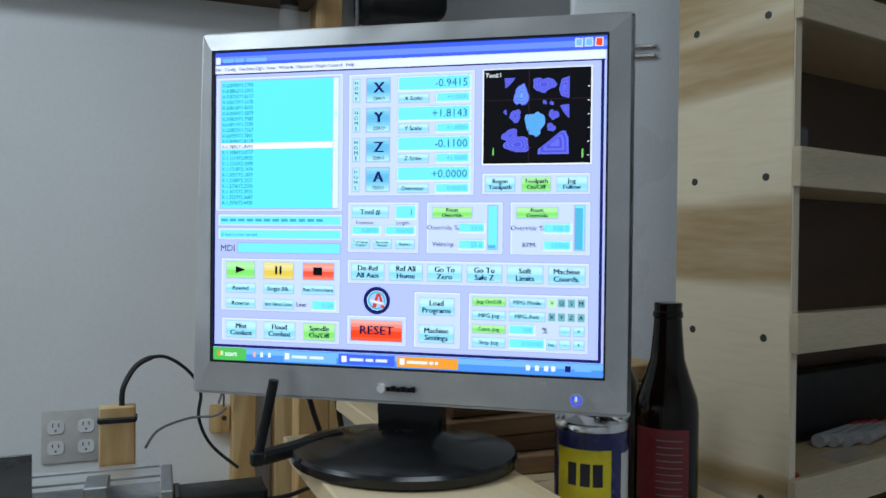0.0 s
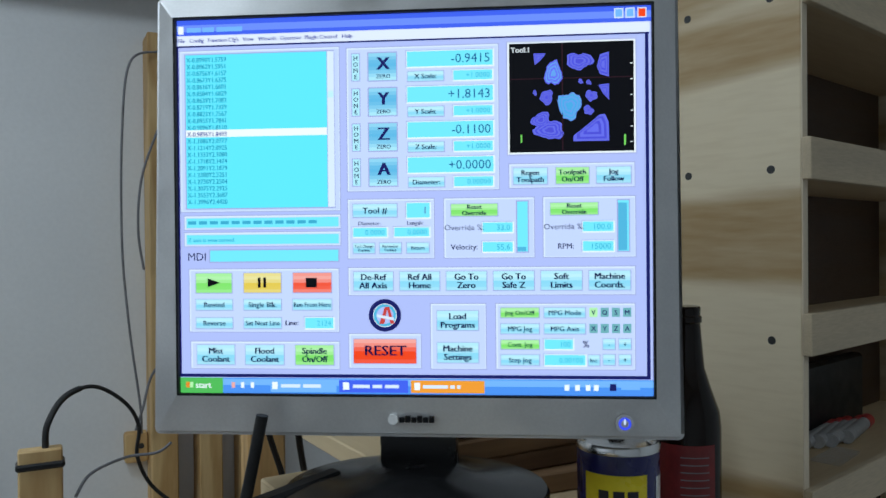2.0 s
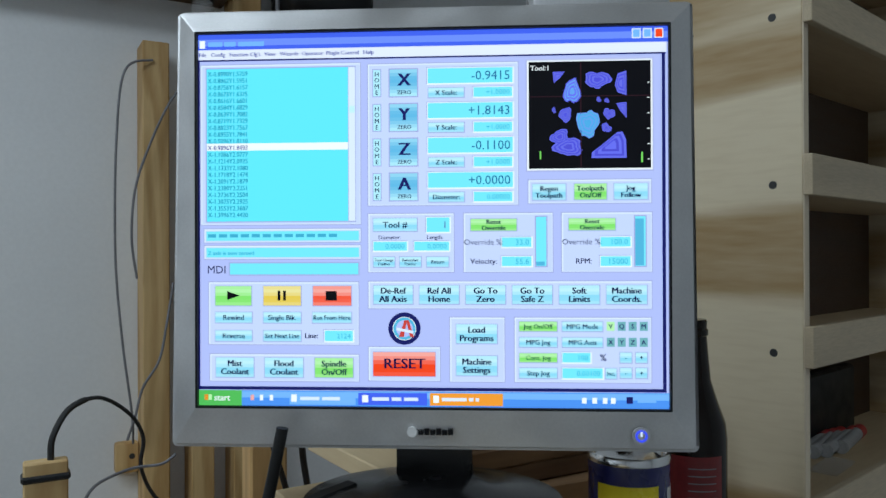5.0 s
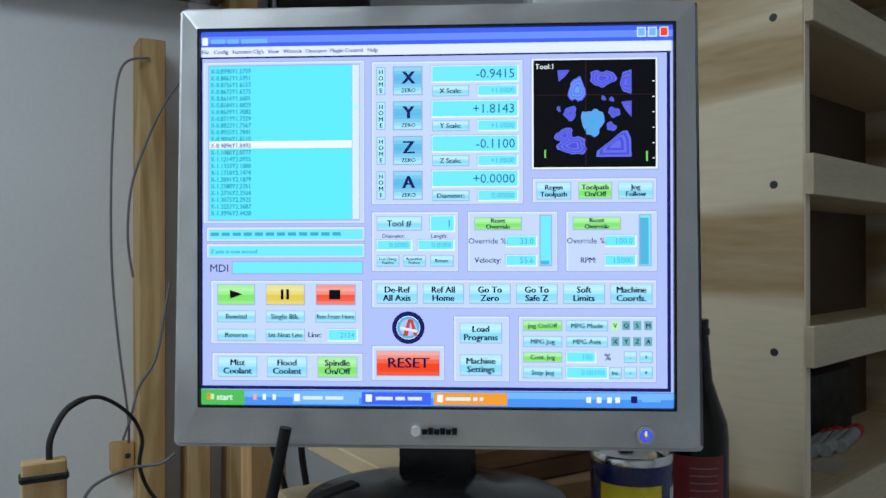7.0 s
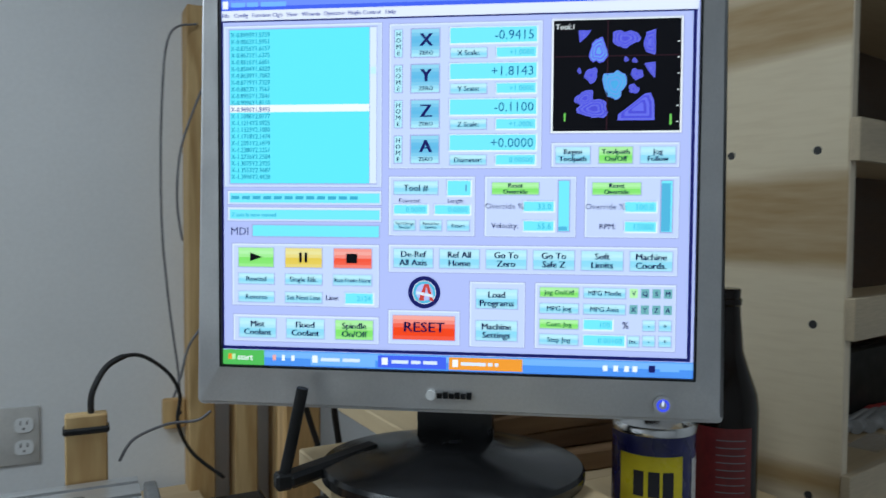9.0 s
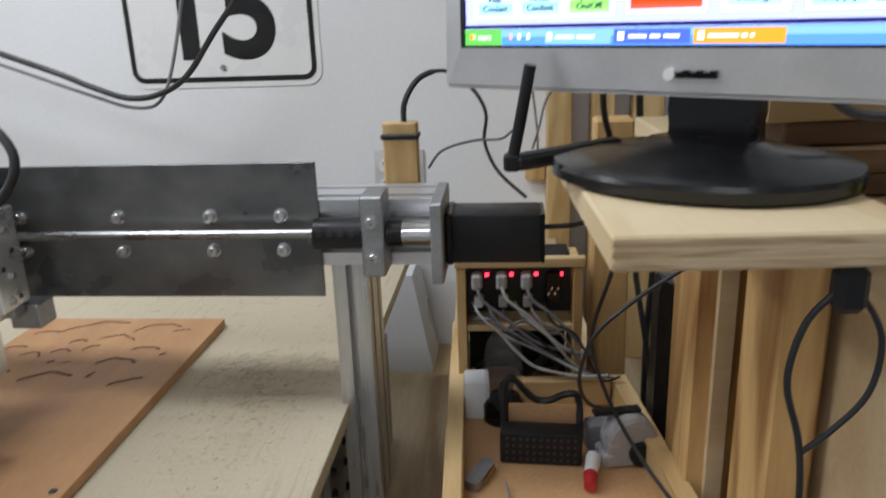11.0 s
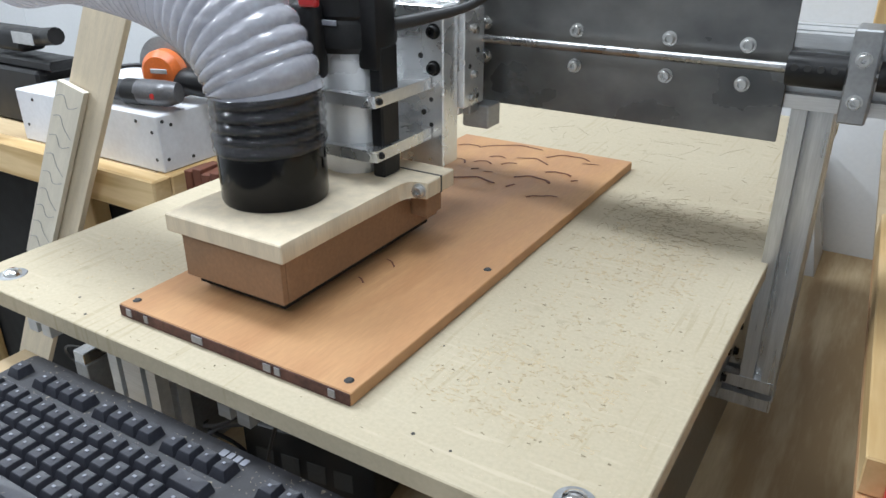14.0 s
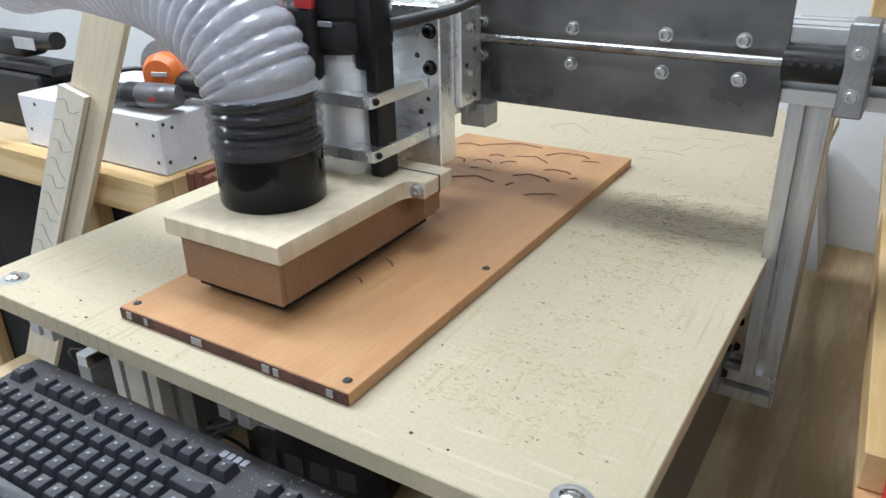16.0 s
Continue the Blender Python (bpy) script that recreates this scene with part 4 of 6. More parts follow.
LIT = 2.55
TINTS = {"page": (0.50, 0.54, 0.93), "panel": (0.64, 0.70, 1.0), "line": (0.40, 0.42, 0.72), "hi": (0.80, 0.86, 1.0), "cyan": (0.24, 0.84, 0.99), "list": (0.18, 0.84, 1.0),
         "button": (0.30, 0.70, 0.90), "button_hi": (0.62, 0.90, 0.97), "green": (0.26, 0.78, 0.12), "green_hi": (0.55, 0.93, 0.42), "yellow": (0.85, 0.58, 0.05),
         "yellow_hi": (0.93, 0.80, 0.35), "red": (0.95, 0.06, 0.01), "red_hi": (1.0, 0.42, 0.36), "title": (0.07, 0.13, 0.86), "title_hi": (0.18, 0.28, 0.95),
         "menu": (0.86, 0.87, 1.0), "task": (0.10, 0.30, 0.88), "task_hi": (0.22, 0.48, 0.95), "orange": (0.95, 0.34, 0.03), "start": (0.12, 0.52, 0.10),
         "black": (0.001, 0.001, 0.003), "ink": (0.002, 0.003, 0.055), "faint": (0.08, 0.42, 0.62), "code": (0.05, 0.30, 0.45), "grey": (0.10, 0.11, 0.35), "white": (1.0, 1.0, 1.0), "part": (0.085, 0.08, 0.60),
         "part_hi": (0.10, 0.42, 0.75), "trace": (0.15, 0.16, 0.88), "slider": (0.12, 0.48, 0.72), "navy": (0.01, 0.012, 0.12), "key": (0.20, 0.45, 0.48), "axis": (0.03, 0.008, 0.015), "mark": (0.6, 0.06, 0.05), "glint": (0.16, 0.36, 0.86), "readout": (0.03, 0.13, 0.30), "axis_key": (0.16, 0.50, 0.78), "axis_key_hi": (0.52, 0.86, 0.97)}
UX, UY, UW, UH = 354.0, 46.0, 838.0, 674.0      # the layout grid of the display
SHEET = {"bm": None, "tints": []}


def gx(u):
    return (u - UX) / UW * W - W / 2


def gz(v):
    return H - (v - UY) / UH * H


def paint(tint):
    if SHEET["bm"] is None:
        SHEET["bm"] = B()
    if tint not in SHEET["tints"]:
        SHEET["tints"].append(tint)
    return SHEET["bm"], SHEET["tints"].index(tint)


def done(name):
    """Closes the widget drawn so far as one piece of the display."""
    me = bpy.data.meshes.new(name)
    SHEET["bm"].to_mesh(me)
    SHEET["bm"].free()
    for t in SHEET["tints"]:
        me.materials.append(glow("lit_" + t, TINTS[t], LIT))
    SHEET["bm"], SHEET["tints"] = None, []
    ob = new(name, me)
    ob.parent = scr_panel
    return ob


def rect(x0, y0, x1, y1, tint, layer=1):
    poly(((x0, y1), (x1, y1), (x1, y0), (x0, y0)), tint, layer)


def poly(pts, tint, layer):
    bm, k = paint(tint)
    y = -0.0021 - 0.00012 * layer
    bm.faces.new([bm.verts.new((gx(a), y, gz(b))) for a, b in pts]).material_index = k


def words(text, x, y, size, tint="ink", align="CENTER", bold=0.045, layer=5, squeeze=1.0):
    """Text on the display, centred on the height y; size: the height of a capital in grid units."""
    bm, k = paint(tint)
    s = size / UH * H / 0.70
    m = Matrix.Translation((gx(x), -0.0021 - 0.00012 * layer, gz(y + size / 2))) @ FRONT @ Matrix.Diagonal((1, 1, -1, 1))
    old = len(bm.faces)
    for k2, f in enumerate((-0.8, 0.0, 0.8) if bold > 0.015 else (0.0,)):
        lettering(bm, text, Matrix.Translation((bold * s * f, -0.00001 * k2, 0)) @ m, s, align, 0.0, squeeze)
    bm.faces.ensure_lookup_table()
    for f in bm.faces[old:]:
        f.material_index = k


def shade(tint, f):
    """A tint between a button's base colour and its highlight."""
    name = "%s_%02d" % (tint, round(f * 20))
    TINTS[name] = tuple(a + (b - a) * f for a, b in zip(TINTS[tint], TINTS[tint + "_hi"]))
    return name


def panel(x0, y0, x1, y1):
    """A panel with a dark outline and a light inner edge, stepped in one sheet."""
    bm = paint("line")[0]
    hi, flat = paint("hi")[1], paint("panel")[1]
    loops = []
    for a, b, c, d, layer in ((x0 - 1.5, y0 - 1.5, x1 + 1.5, y1 + 1.5, 1), (x0, y0, x1, y1, 2), (x0 + 2.5, y0 + 2.5, x1 - 1, y1 - 1, 3)):
        loops.append([bm.verts.new((gx(p), -0.0021 - 0.00012 * layer, gz(q))) for p, q in ((a, d), (c, d), (c, b), (a, b))])
    for k, (o, i) in enumerate(zip(loops, loops[1:])):
        for j in range(4):
            bm.faces.new((o[j], o[(j + 1) % 4], i[(j + 1) % 4], i[j])).material_index = k * hi
    bm.faces.new(loops[2]).material_index = flat
    done("display_panel")


def button(x0, y0, x1, y1, lines, tint="button", size=12, bold=0.052, squeeze=1.0):
    rect(x0 - 1, y0 - 1, x1 + 1.5, y1 + 1.5, "line", 3.5)
    h = y1 - y0
    for k in range(6):
        f = (0.75, 0.95, 0.6, 0.1, 0.15, 0.45)[k]
        rect(x0, y0 + h * k / 6, x1, y0 + h * (k + 1) / 6, shade(tint, f), 4)
    lines = lines.split("|")
    for k, t in enumerate(lines if lines[0] else ()):
        words(t, (x0 + x1) / 2, (y0 + y1) / 2 + (k - (len(lines) - 1) / 2) * size * 1.35, size, "ink", "CENTER", bold, 5, squeeze)
    done("display_button")


def field(x0, y0, x1, y1, text="", size=12, tint="ink", align="RIGHT"):
    rect(x0 - 2.4, y0 - 2.4, x1 + 1.2, y1 + 1.2, "line", 3.4)
    rect(x0 - 1.2, y0 - 1.2, x1 + 2.2, y1 + 2.2, "white", 3.7)
    rect(x0, y0, x1, y1, "cyan", 4)
    if text:
        words(text, x1 - 4 if align == "RIGHT" else x0 + 4, (y0 + y1) / 2, size, tint, align, 0.012)
    done("display_field")


rect(UX, UY, UX + UW, UY + UH, "page", 0)
done("display_page")
rect(UX, UY, UX + UW, 75, "title", 1)
rect(UX, 56, UX + UW, 68, "title_hi", 1.5)
done("display_title_bar")
rect(358, 58, 368, 72, "white", 2)
for bx0, bx1 in ((374, 400), (403, 424), (429, 476)):
    rect(bx0, 61, bx1, 69, "task_hi", 2)
    done("display_title_mark")
for k, tint in ((1137, "task_hi"), (1156, "task_hi"), (1176, "red")):
    rect(k - 8, 51, k + 7, 68, "white", 2)
    rect(k - 6.5, 52.5, k + 5.5, 66.5, tint, 3)
    done("display_window_button")
rect(UX + 3, 75, UX + UW - 4, 93, "menu", 1)
done("display_menu_bar")
for t, mx_ in (("File", 356), ("Config", 378), ("Function Cfg's", 412), ("View", 476), ("Wizards", 504), ("Operator", 544), ("PlugIn Control", 588), ("Help", 655)):
    words(t, mx_ + 1, 84, 7, "grey", "LEFT")
    done("display_menu_text")
rect(UX + 3, 93, UX + UW - 5, 96, "navy", 1)
rect(UX, 93, UX + 4, 690, "navy", 1)
rect(1180, 96, 1186, 690, "navy", 1)
rect(UX, 684, 1186, 690, "navy", 1)
done("display_border")
# program listing
panel(360, 103, 650, 392)
rect(369, 108, 642, 388, "line", 3.5)
done("display_listing_frame")
rect(371, 110, 628, 386, "list", 4)
done("display_listing")
rect(629, 110, 641, 386, "hi", 4)
done("display_scroll_bar")
rect(630, 180, 640, 192, "button_hi", 4.5)
done("display_scroll_thumb")
rect(371, 245, 628, 258, "white", 4.5)
done("display_active_line")
CODE = ("0.8990Y1.5759 0.8862Y1.5951 0.8756Y1.6157 0.8673Y1.6375 0.8616Y1.6601 0.8584Y1.6829 0.8639Y1.7082 0.8719Y1.7329 0.8823Y1.7567 0.8955Y1.7841 0.9096Y1.8110 "
        "0.9896Y1.8493 1.1086Y2.0777 1.1214Y2.0925 1.1333Y2.1080 1.1718Y2.1474 1.2091Y2.1879 1.2380Y2.2251 1.2736Y2.2504 1.3075Y2.2925 1.3553Y2.3687 1.3996Y2.4420")
for k, t in enumerate(CODE.split()):
    words("X-" + t, 373, 119 + 12.15 * k, 8.5, "code" if k != 11 else "grey", "LEFT", 0.03, 5, 0.86)
    done("display_code_line")
panel(366, 400, 650, 424)
rect(370, 404, 647, 421, "cyan", 4)
for k in range(12):
    rect(373 + 20 * k, 409, 388 + 20 * k, 415, "faint", 5)
    done("display_code_mark")
panel(366, 430, 650, 454)
rect(370, 434, 647, 451, "cyan", 4)
words("Z axis is now zeroed", 373, 443, 7, "faint", "LEFT")
done("display_status_line")
words("MDI", 371, 473, 14, "ink", "LEFT", 0.01)
rect(411, 460, 648, 484, "line", 3.5)
rect(413, 462, 646, 482, "cyan", 4)
done("display_entry_line")
# run buttons
panel(374, 496, 646, 608)
button(386, 503, 452, 538, "", "green")
poly([(408, 512), (408, 528), (431, 520)], "black", 5)
done("display_symbol")
button(474, 503, 542, 538, "", "yellow")
rect(500, 511, 505, 529, "black", 5)
rect(510, 511, 515, 529, "black", 5)
done("display_symbol")
button(564, 503, 633, 538, "", "red")
rect(587, 512, 607, 529, "black", 5)
done("display_symbol")
button(386, 550, 453, 569, "Rewind", size=9, bold=0.03)
button(474, 550, 542, 569, "Single Blk.", size=9, bold=0.03)
button(563, 550, 633, 569, "Run From Here", size=8, bold=0.03, squeeze=0.92)
button(386, 583, 453, 602, "Reverse", size=9, bold=0.03)
button(474, 583, 542, 602, "Set Next Line", size=8.5, bold=0.03, squeeze=0.92)
words("Line:", 549, 592, 9, "ink", "LEFT")
done("display_text")
field(585, 583, 636, 602, "2124", 9, "faint")
panel(376, 626, 646, 674)
button(387, 632, 456, 667, "Mist|Coolant", size=11)
button(476, 632, 546, 667, "Flood|Coolant", size=11)
button(567, 632, 636, 667, "Spindle|On/Off", "green", 11)
# axes
panel(664, 106, 930, 359)
for k, (ax, val, sub) in enumerate((("X", "-0.9415", "X Scale:"), ("Y", "+1.8143", "Y Scale:"), ("Z", "-0.1100", "Z Scale:"), ("A", "+0.0000", "Diameter:"))):
    y = 115 + 62 * k
    rect(672, y, 688, y + 50, "line", 3.5)
    rect(673.5, y + 1.5, 686.5, y + 48.5, "axis_key_hi", 4)
    for j, ch in enumerate("HOME"):
        words(ch, 680, y + 9 + 11 * j, 8, "ink", "CENTER", 0.02)
    done("display_home_button")
    rect(701, y - 1, 754, y + 51, "line", 3.5)
    for j in range(8):
        rect(703, y + 1 + 6 * j, 752, y + 7 + 6 * j, shade("axis_key", (0.5, 0.25, 0.05, 0.0, 0.1, 0.3, 0.6, 0.9)[j]), 4)
    words(ax, 729, y + 19, 22, "navy", "CENTER", 0.055)
    words("ZERO", 729, y + 42, 7, "ink", "CENTER", 0.02)
    done("display_axis_button")
    field(771, y, 921, y + 27, val, 16, "readout")
    button(772, y + 35, 835, y + 52, sub, "button", 8.5, 0.03)
    field(852, y + 35, 920, y + 52, "+1.0000" if k < 3 else "0.00000", 9, "faint")
# tool path view
rect(944, 102, 1166, 301, "line", 1)
done("display_path_shadow")
rect(946, 104, 1164, 299, "white", 2)
done("display_path_frame")
rect(949, 107, 1161, 296, "black", 3)
done("display_path_view")
rect(1039, 108, 1041, 295, "axis", 4)
done("display_axis_line")
rect(951, 168, 1160, 169.5, "axis", 4)
done("display_axis_line")
words("Tool:1", 952, 118, 9, "white", "LEFT", 0.02)
done("display_path_title")


def blob(cx, cy, rx, ry, seed, tint="part", rim="trace"):
    rnd = random.Random(seed)
    ph = [rnd.uniform(0, 6.28) for _ in range(3)]
    n = 22
    for j, f in enumerate((1.0, 0.86, 0.74, 0.60, 0.46, 0.30)):
        pts = []
        for k in range(n):
            a = 2 * math.pi * k / n
            r = f * (1 + 0.15 * math.sin(2 * a + ph[0]) + 0.12 * math.sin(3 * a + ph[1]) + 0.09 * math.sin(5 * a + ph[2]) + 0.05 * math.sin(9 * a + 2 * ph[0] + 0.6 * j))
            pts.append((cx + rx * r * math.cos(a), cy - ry * r * math.sin(a)))
        poly(pts, rim if j % 2 == 0 else tint, 4 + j * 0.15)
    done("display_path_shape")


blob(1025, 160, 13, 24, 3, "glint", "trace")
blob(1069, 140, 20, 16, 4)
blob(1052, 217, 17, 27, 8, "part_hi", "glint")
blob(1013, 201, 12, 11, 6)
blob(1089, 200, 9, 10, 7)
blob(1084, 225, 8, 8, 9)
blob(1071, 175, 4, 4, 10)
blob(1085, 177, 4, 4, 11)
blob(993, 193, 3, 5, 12)
blob(1018, 258, 22, 18, 13)
blob(1003, 240, 14, 14, 14)
for pts in ([(991, 125), (1012, 125), (1004, 136), (993, 145)], [(1119, 125), (1119, 168), (1104, 163), (1099, 150), (1104, 130)], [(1119, 180), (1119, 208), (1108, 195), (1101, 182)], [(1119, 278), (1058, 278), (1059, 268), (1080, 252), (1103, 233), (1112, 232), (1118, 246)]):
    cx_, cy_ = sum(p[0] for p in pts) / len(pts), sum(p[1] for p in pts) / len(pts)
    for j, f in enumerate((1.0, 0.84, 0.68, 0.5, 0.32)):
        poly([(cx_ + (a - cx_) * f, cy_ + (b - cy_) * f) for a, b in pts], "trace" if j % 2 == 0 else "part", 4 + 0.15 * j)
    done("display_path_shape")
for k in range(6):
    rect(1155, 145 + 27 * k, 1159, 146.5 + 27 * k, "white", 4)
    done("display_tick")
rect(968, 265, 970.5, 279, "green", 4)
rect(1144, 268, 1147, 286, "green", 4)
done("display_axis_mark")
panel(948, 316, 1161, 357)
button(955, 323, 1013, 351, "Regen|Toolpath", size=9)
button(1028, 323, 1084, 351, "Toolpath|On/Off", "green", 9)
button(1097, 323, 1155, 351, "Jog|Follow", size=9)
# tool, feed and speed
panel(664, 374, 816, 478)
button(673, 382, 751, 405, "Tool #", size=11, bold=0.03)
field(768, 381, 809, 407, "1", 12, "grey")
words("Diameter:", 702, 416, 7, "ink", "CENTER", 0.02)
words("Length:", 783, 416, 7, "ink", "CENTER", 0.02)
done("display_text")
field(673, 424, 733, 440, "0.0000", 9, "faint")
field(746, 424, 808, 440, "0.0000", 9, "faint")
button(673, 451, 711, 469, "Tool Change|Position", size=5, bold=0.03, squeeze=0.9)
button(720, 451, 758, 469, "Remember|Position", size=5, bold=0.03, squeeze=0.9)
button(768, 451, 807, 469, "Return", size=6, bold=0.03)
for ox, a, b, nm, nv, top in ((0, "33.0", "55.6", "Velocity:", 869, 460), (172, "100.0", "15000", "RPM:", 1044, 385)):
    panel(834 + ox, 374, 990 + ox, 478)
    button(846 + ox, 384, 927 + ox, 405, "Reset|Override", "green", 8)
    words("Override %:", 869 + ox, 425, 10, "ink", "CENTER", 0.005)
    done("display_text")
    field(901 + ox, 417, 953 + ox, 434, a, 10, "faint")
    words(nm, nv, 459, 9.5, "ink", "CENTER", 0.02)
    done("display_text")
    field(901 + ox, 451, 953 + ox, 468, b, 10, "faint")
    rect(959 + ox, 379, 981 + ox, 470, "line", 3.5)
    rect(961 + ox, 381, 979 + ox, 468, "cyan", 4)
    rect(961 + ox, top, 976 + ox, 467, "slider", 4.5)
    done("display_slider")
panel(664, 495, 1161, 543)
for k, t in enumerate(("De-Ref|All Axis", "Ref All|Home", "Go To|Zero", "Go To|Safe Z", "Soft|Limits", "Machine|Coords.")):
    button(673 + 82 * k, 502, 743 + 82 * k, 535, t, size=11)
# badge, reset, program and jog panels
for rr, tint, lay in ((29, "navy", 2), (21, "white", 3), (20, "slider", 3.5), (15, "page", 4)):
    poly([(728 + rr * math.cos(0.2618 * k), 579 + rr * math.sin(0.2618 * k)) for k in range(24)], tint, lay)
poly([(718, 594), (728, 564), (733, 564), (727, 594)], "mark", 5)
poly([(731, 564), (736, 564), (745, 594), (738, 594)], "mark", 5)
poly([(714, 577), (744, 583), (744, 588), (714, 582)], "hi", 5.3)
done("display_badge")
panel(664, 612, 791, 672)
rect(671, 620, 784, 665, "line", 3.5)
for k in range(6):
    rect(672, 621 + 7.17 * k, 783, 628.2 + 7.17 * k, shade("red", (0.95, 0.6, 0.2, 0.0, 0.0, 0.08)[k]), 4)
words("RESET", 728, 641, 18, "ink", "CENTER", 0.035, 5, 1.1)
done("display_reset_button")
panel(809, 559, 905, 673)
button(820, 571, 892, 605, "Load|Programs", size=11)
button(820, 627, 892, 662, "Machine|Settings", size=11)
panel(923, 559, 1160, 673)
button(931, 566, 997, 583, "Jog On/Off", "green", 8, 0.03)
button(1006, 566, 1076, 583, "MPG Mode", size=8.5, bold=0.03)
button(931, 594, 997, 611, "MPG Jog", size=8.5, bold=0.03)
button(1006, 594, 1076, 611, "MPG Axis", size=8.5, bold=0.03)
button(931, 622, 997, 638, "Cont. Jog", "green", 8, 0.03)
button(931, 648, 997, 666, "Step Jog", size=8.5, bold=0.03)
field(1006, 621, 1055, 638, "100", 9, "faint")
words("%", 1077, 629, 12, "ink", "CENTER", 0.02)
done("display_text")
field(1006, 648, 1076, 666, "0.00100", 9, "faint")
button(1081, 648, 1100, 666, "Inc.", size=7, bold=0.03)
for r, row in enumerate(("VQSM", "XYZA")):
    for k, ch in enumerate(row):
        rect(1083 + 19 * k, 566 + 28 * r, 1097 + 19 * k, 582 + 28 * r, "green_hi" if (r, k) == (0, 0) else "key", 4)
        words(ch, 1090 + 19 * k, 574 + 28 * r, 8, "navy", "CENTER", 0.03)
        done("display_key")
for y in (629, 656):
    for x, ch in ((1116, "-"), (1143, "+")):
        button(x - 10, y - 9, x + 10, y + 9, ch, size=8, bold=0.03)
# task bar
rect(UX, 691, UX + UW, 719, "task", 1)
rect(UX, 693, UX + UW, 704, "task_hi", 1.5)
done("display_task_bar")
rect(UX, 691, 434, 719, "start", 2)
words("start", 398, 704, 11, "white", "CENTER", 0.03, 5)
done("display_start_button")
for k, tint in ((366, "red"), (373, "green_hi"), (366.5, "yellow"), (450, "red_hi"), (467, "white"), (485, "white")):
    rect(k, 699, k + 6, 709, tint, 3)
    done("display_icon")
rect(521, 694, 640, 716, "task_hi", 2)
done("display_task")
rect(645, 694, 768, 716, "title", 2)
done("display_task")
rect(773, 694, 902, 716, "orange", 2)
done("display_task")
for a, b in ((524, 534), (652, 663), (779, 789)):
    rect(a, 698, b, 711, "white", 3)
    done("display_icon")
for a, b in ((540, 575), (580, 612), (670, 700), (705, 722), (727, 752), (794, 838), (842, 850), (854, 860)):
    rect(a, 702, b, 708, "hi", 3)
    done("display_task_mark")
for k in (1040, 1058, 1076, 1090):
    rect(k, 700, k + 8, 710, "white", 3)
    done("display_icon")
rect(1117, 698, 1128, 710, "navy", 3)
rect(1136, 702, 1168, 708, "task_hi", 3)
done("display_icon")

lgm = cyl(B(), (-0.0125, -0.0042, -0.0165), (-0.0125, -0.0066, -0.0165), 0.0036, seg=20)
part("logo_disc", lgm, SIGN_WHITE, mon, "round maker's mark")
lw = B()
for k in range(6):
    box(lw, -0.0080 + 0.0042 * k, -0.0044 + 0.0042 * k, -0.0066, -0.0040, -0.0185, -0.0150 + 0.0010 * (k % 2), 0)
part("logo_bars", lw, BLACK_GLOSS, mon)
pw = cyl(B(), (0.148, -0.0062, -0.0175), (0.148, -0.0075, -0.0175), 0.0062, seg=24)
part("power_button", pw, SILVER, mon)
LED_BLUE = glow("led_blue", (0.06, 0.09, 1.0), 2.4)
part("power_light", ring_plate(B(), [(0.148 + 0.0042 * math.cos(0.314 * k), -0.0175 + 0.0042 * math.sin(0.314 * k)) for k in range(20)], [(0.148 + 0.0028 * math.cos(0.314 * k), -0.0175 + 0.0028 * math.sin(0.314 * k)) for k in range(20)], 0.0006, Matrix.Translation((0, -0.0082, 0)) @ FRONT), LED_BLUE, mon, "lit blue ring light")
part("power_mark", box(B(), 0.1474, 0.1486, -0.0084, -0.0077, -0.0178, -0.0142, 0), glow("led_white", (0.75, 0.8, 1.0), 2.5), mon, "lit white power mark")

# ---- monitor stand: plywood board on posts ----
SHZ, TZ0 = 1.1567, 0.7725
stand = thing("monitor_stand", "pine plywood board on timber posts carrying the monitor", "stand", (0.160, 0.588, 0), 3.0)
part("board", box(B(), 0.0, 0.157, 0.0, 0.251, SHZ - 0.019, SHZ, 0.0015), PLY_PALE, stand)
for k in range(3):
    part("ply_layer", box(B(), 0.0005, 0.1565, -0.0006, 0.0, SHZ - 0.0165 + 0.0055 * k, SHZ - 0.0135 + 0.0055 * k, 0), PLY_EDGE, stand)
part("back_extension", box(B(), 0.100, 0.157, 0.2515, 0.42, SHZ - 0.019, SHZ, 0.0015), PLY_PALE, stand)
for px_, py_, dx, dy, z0, z1 in ((0.281, 0.896, 0.056, 0.089, BZ, SHZ - 0.0192), (0.313, 0.775, 0.038, 0.085, BZ, SHZ - 0.0192), (0.214, 1.150, 0.047, 0.040, 0.7728, 1.135)):
    post = part("post", box(B(), 0, dx, 0, dy, z0, z1, 0.003), PINE_POST, stand)
    post.location = pose(0.160, 0.588, 0, 0, 0, 3.0).inverted() @ Vector((px_, py_, 0))
    post.rotation_euler = (0, 0, radians(-3.0))
# lower side board for the can and the bottle
side = thing("side_shelf", "plywood side shelf beside the monitor stand", "shelf", (0.318, 0.60, 0), 3.0)
part("board", box(B(), 0.044, 0.30, 0.0, 0.26, 1.055, 1.073, 0.001), PLY_PALE, side)
part("support", box(B(), 0.052, 0.070, 0.004, 0.255, BZ, 1.0548, 0.001), PLY_SHELF, side)
part("support", box(B(), 0.28, 0.298, 0.004, 0.255, BZ, 1.0548, 0.001), PLY_SHELF, side)

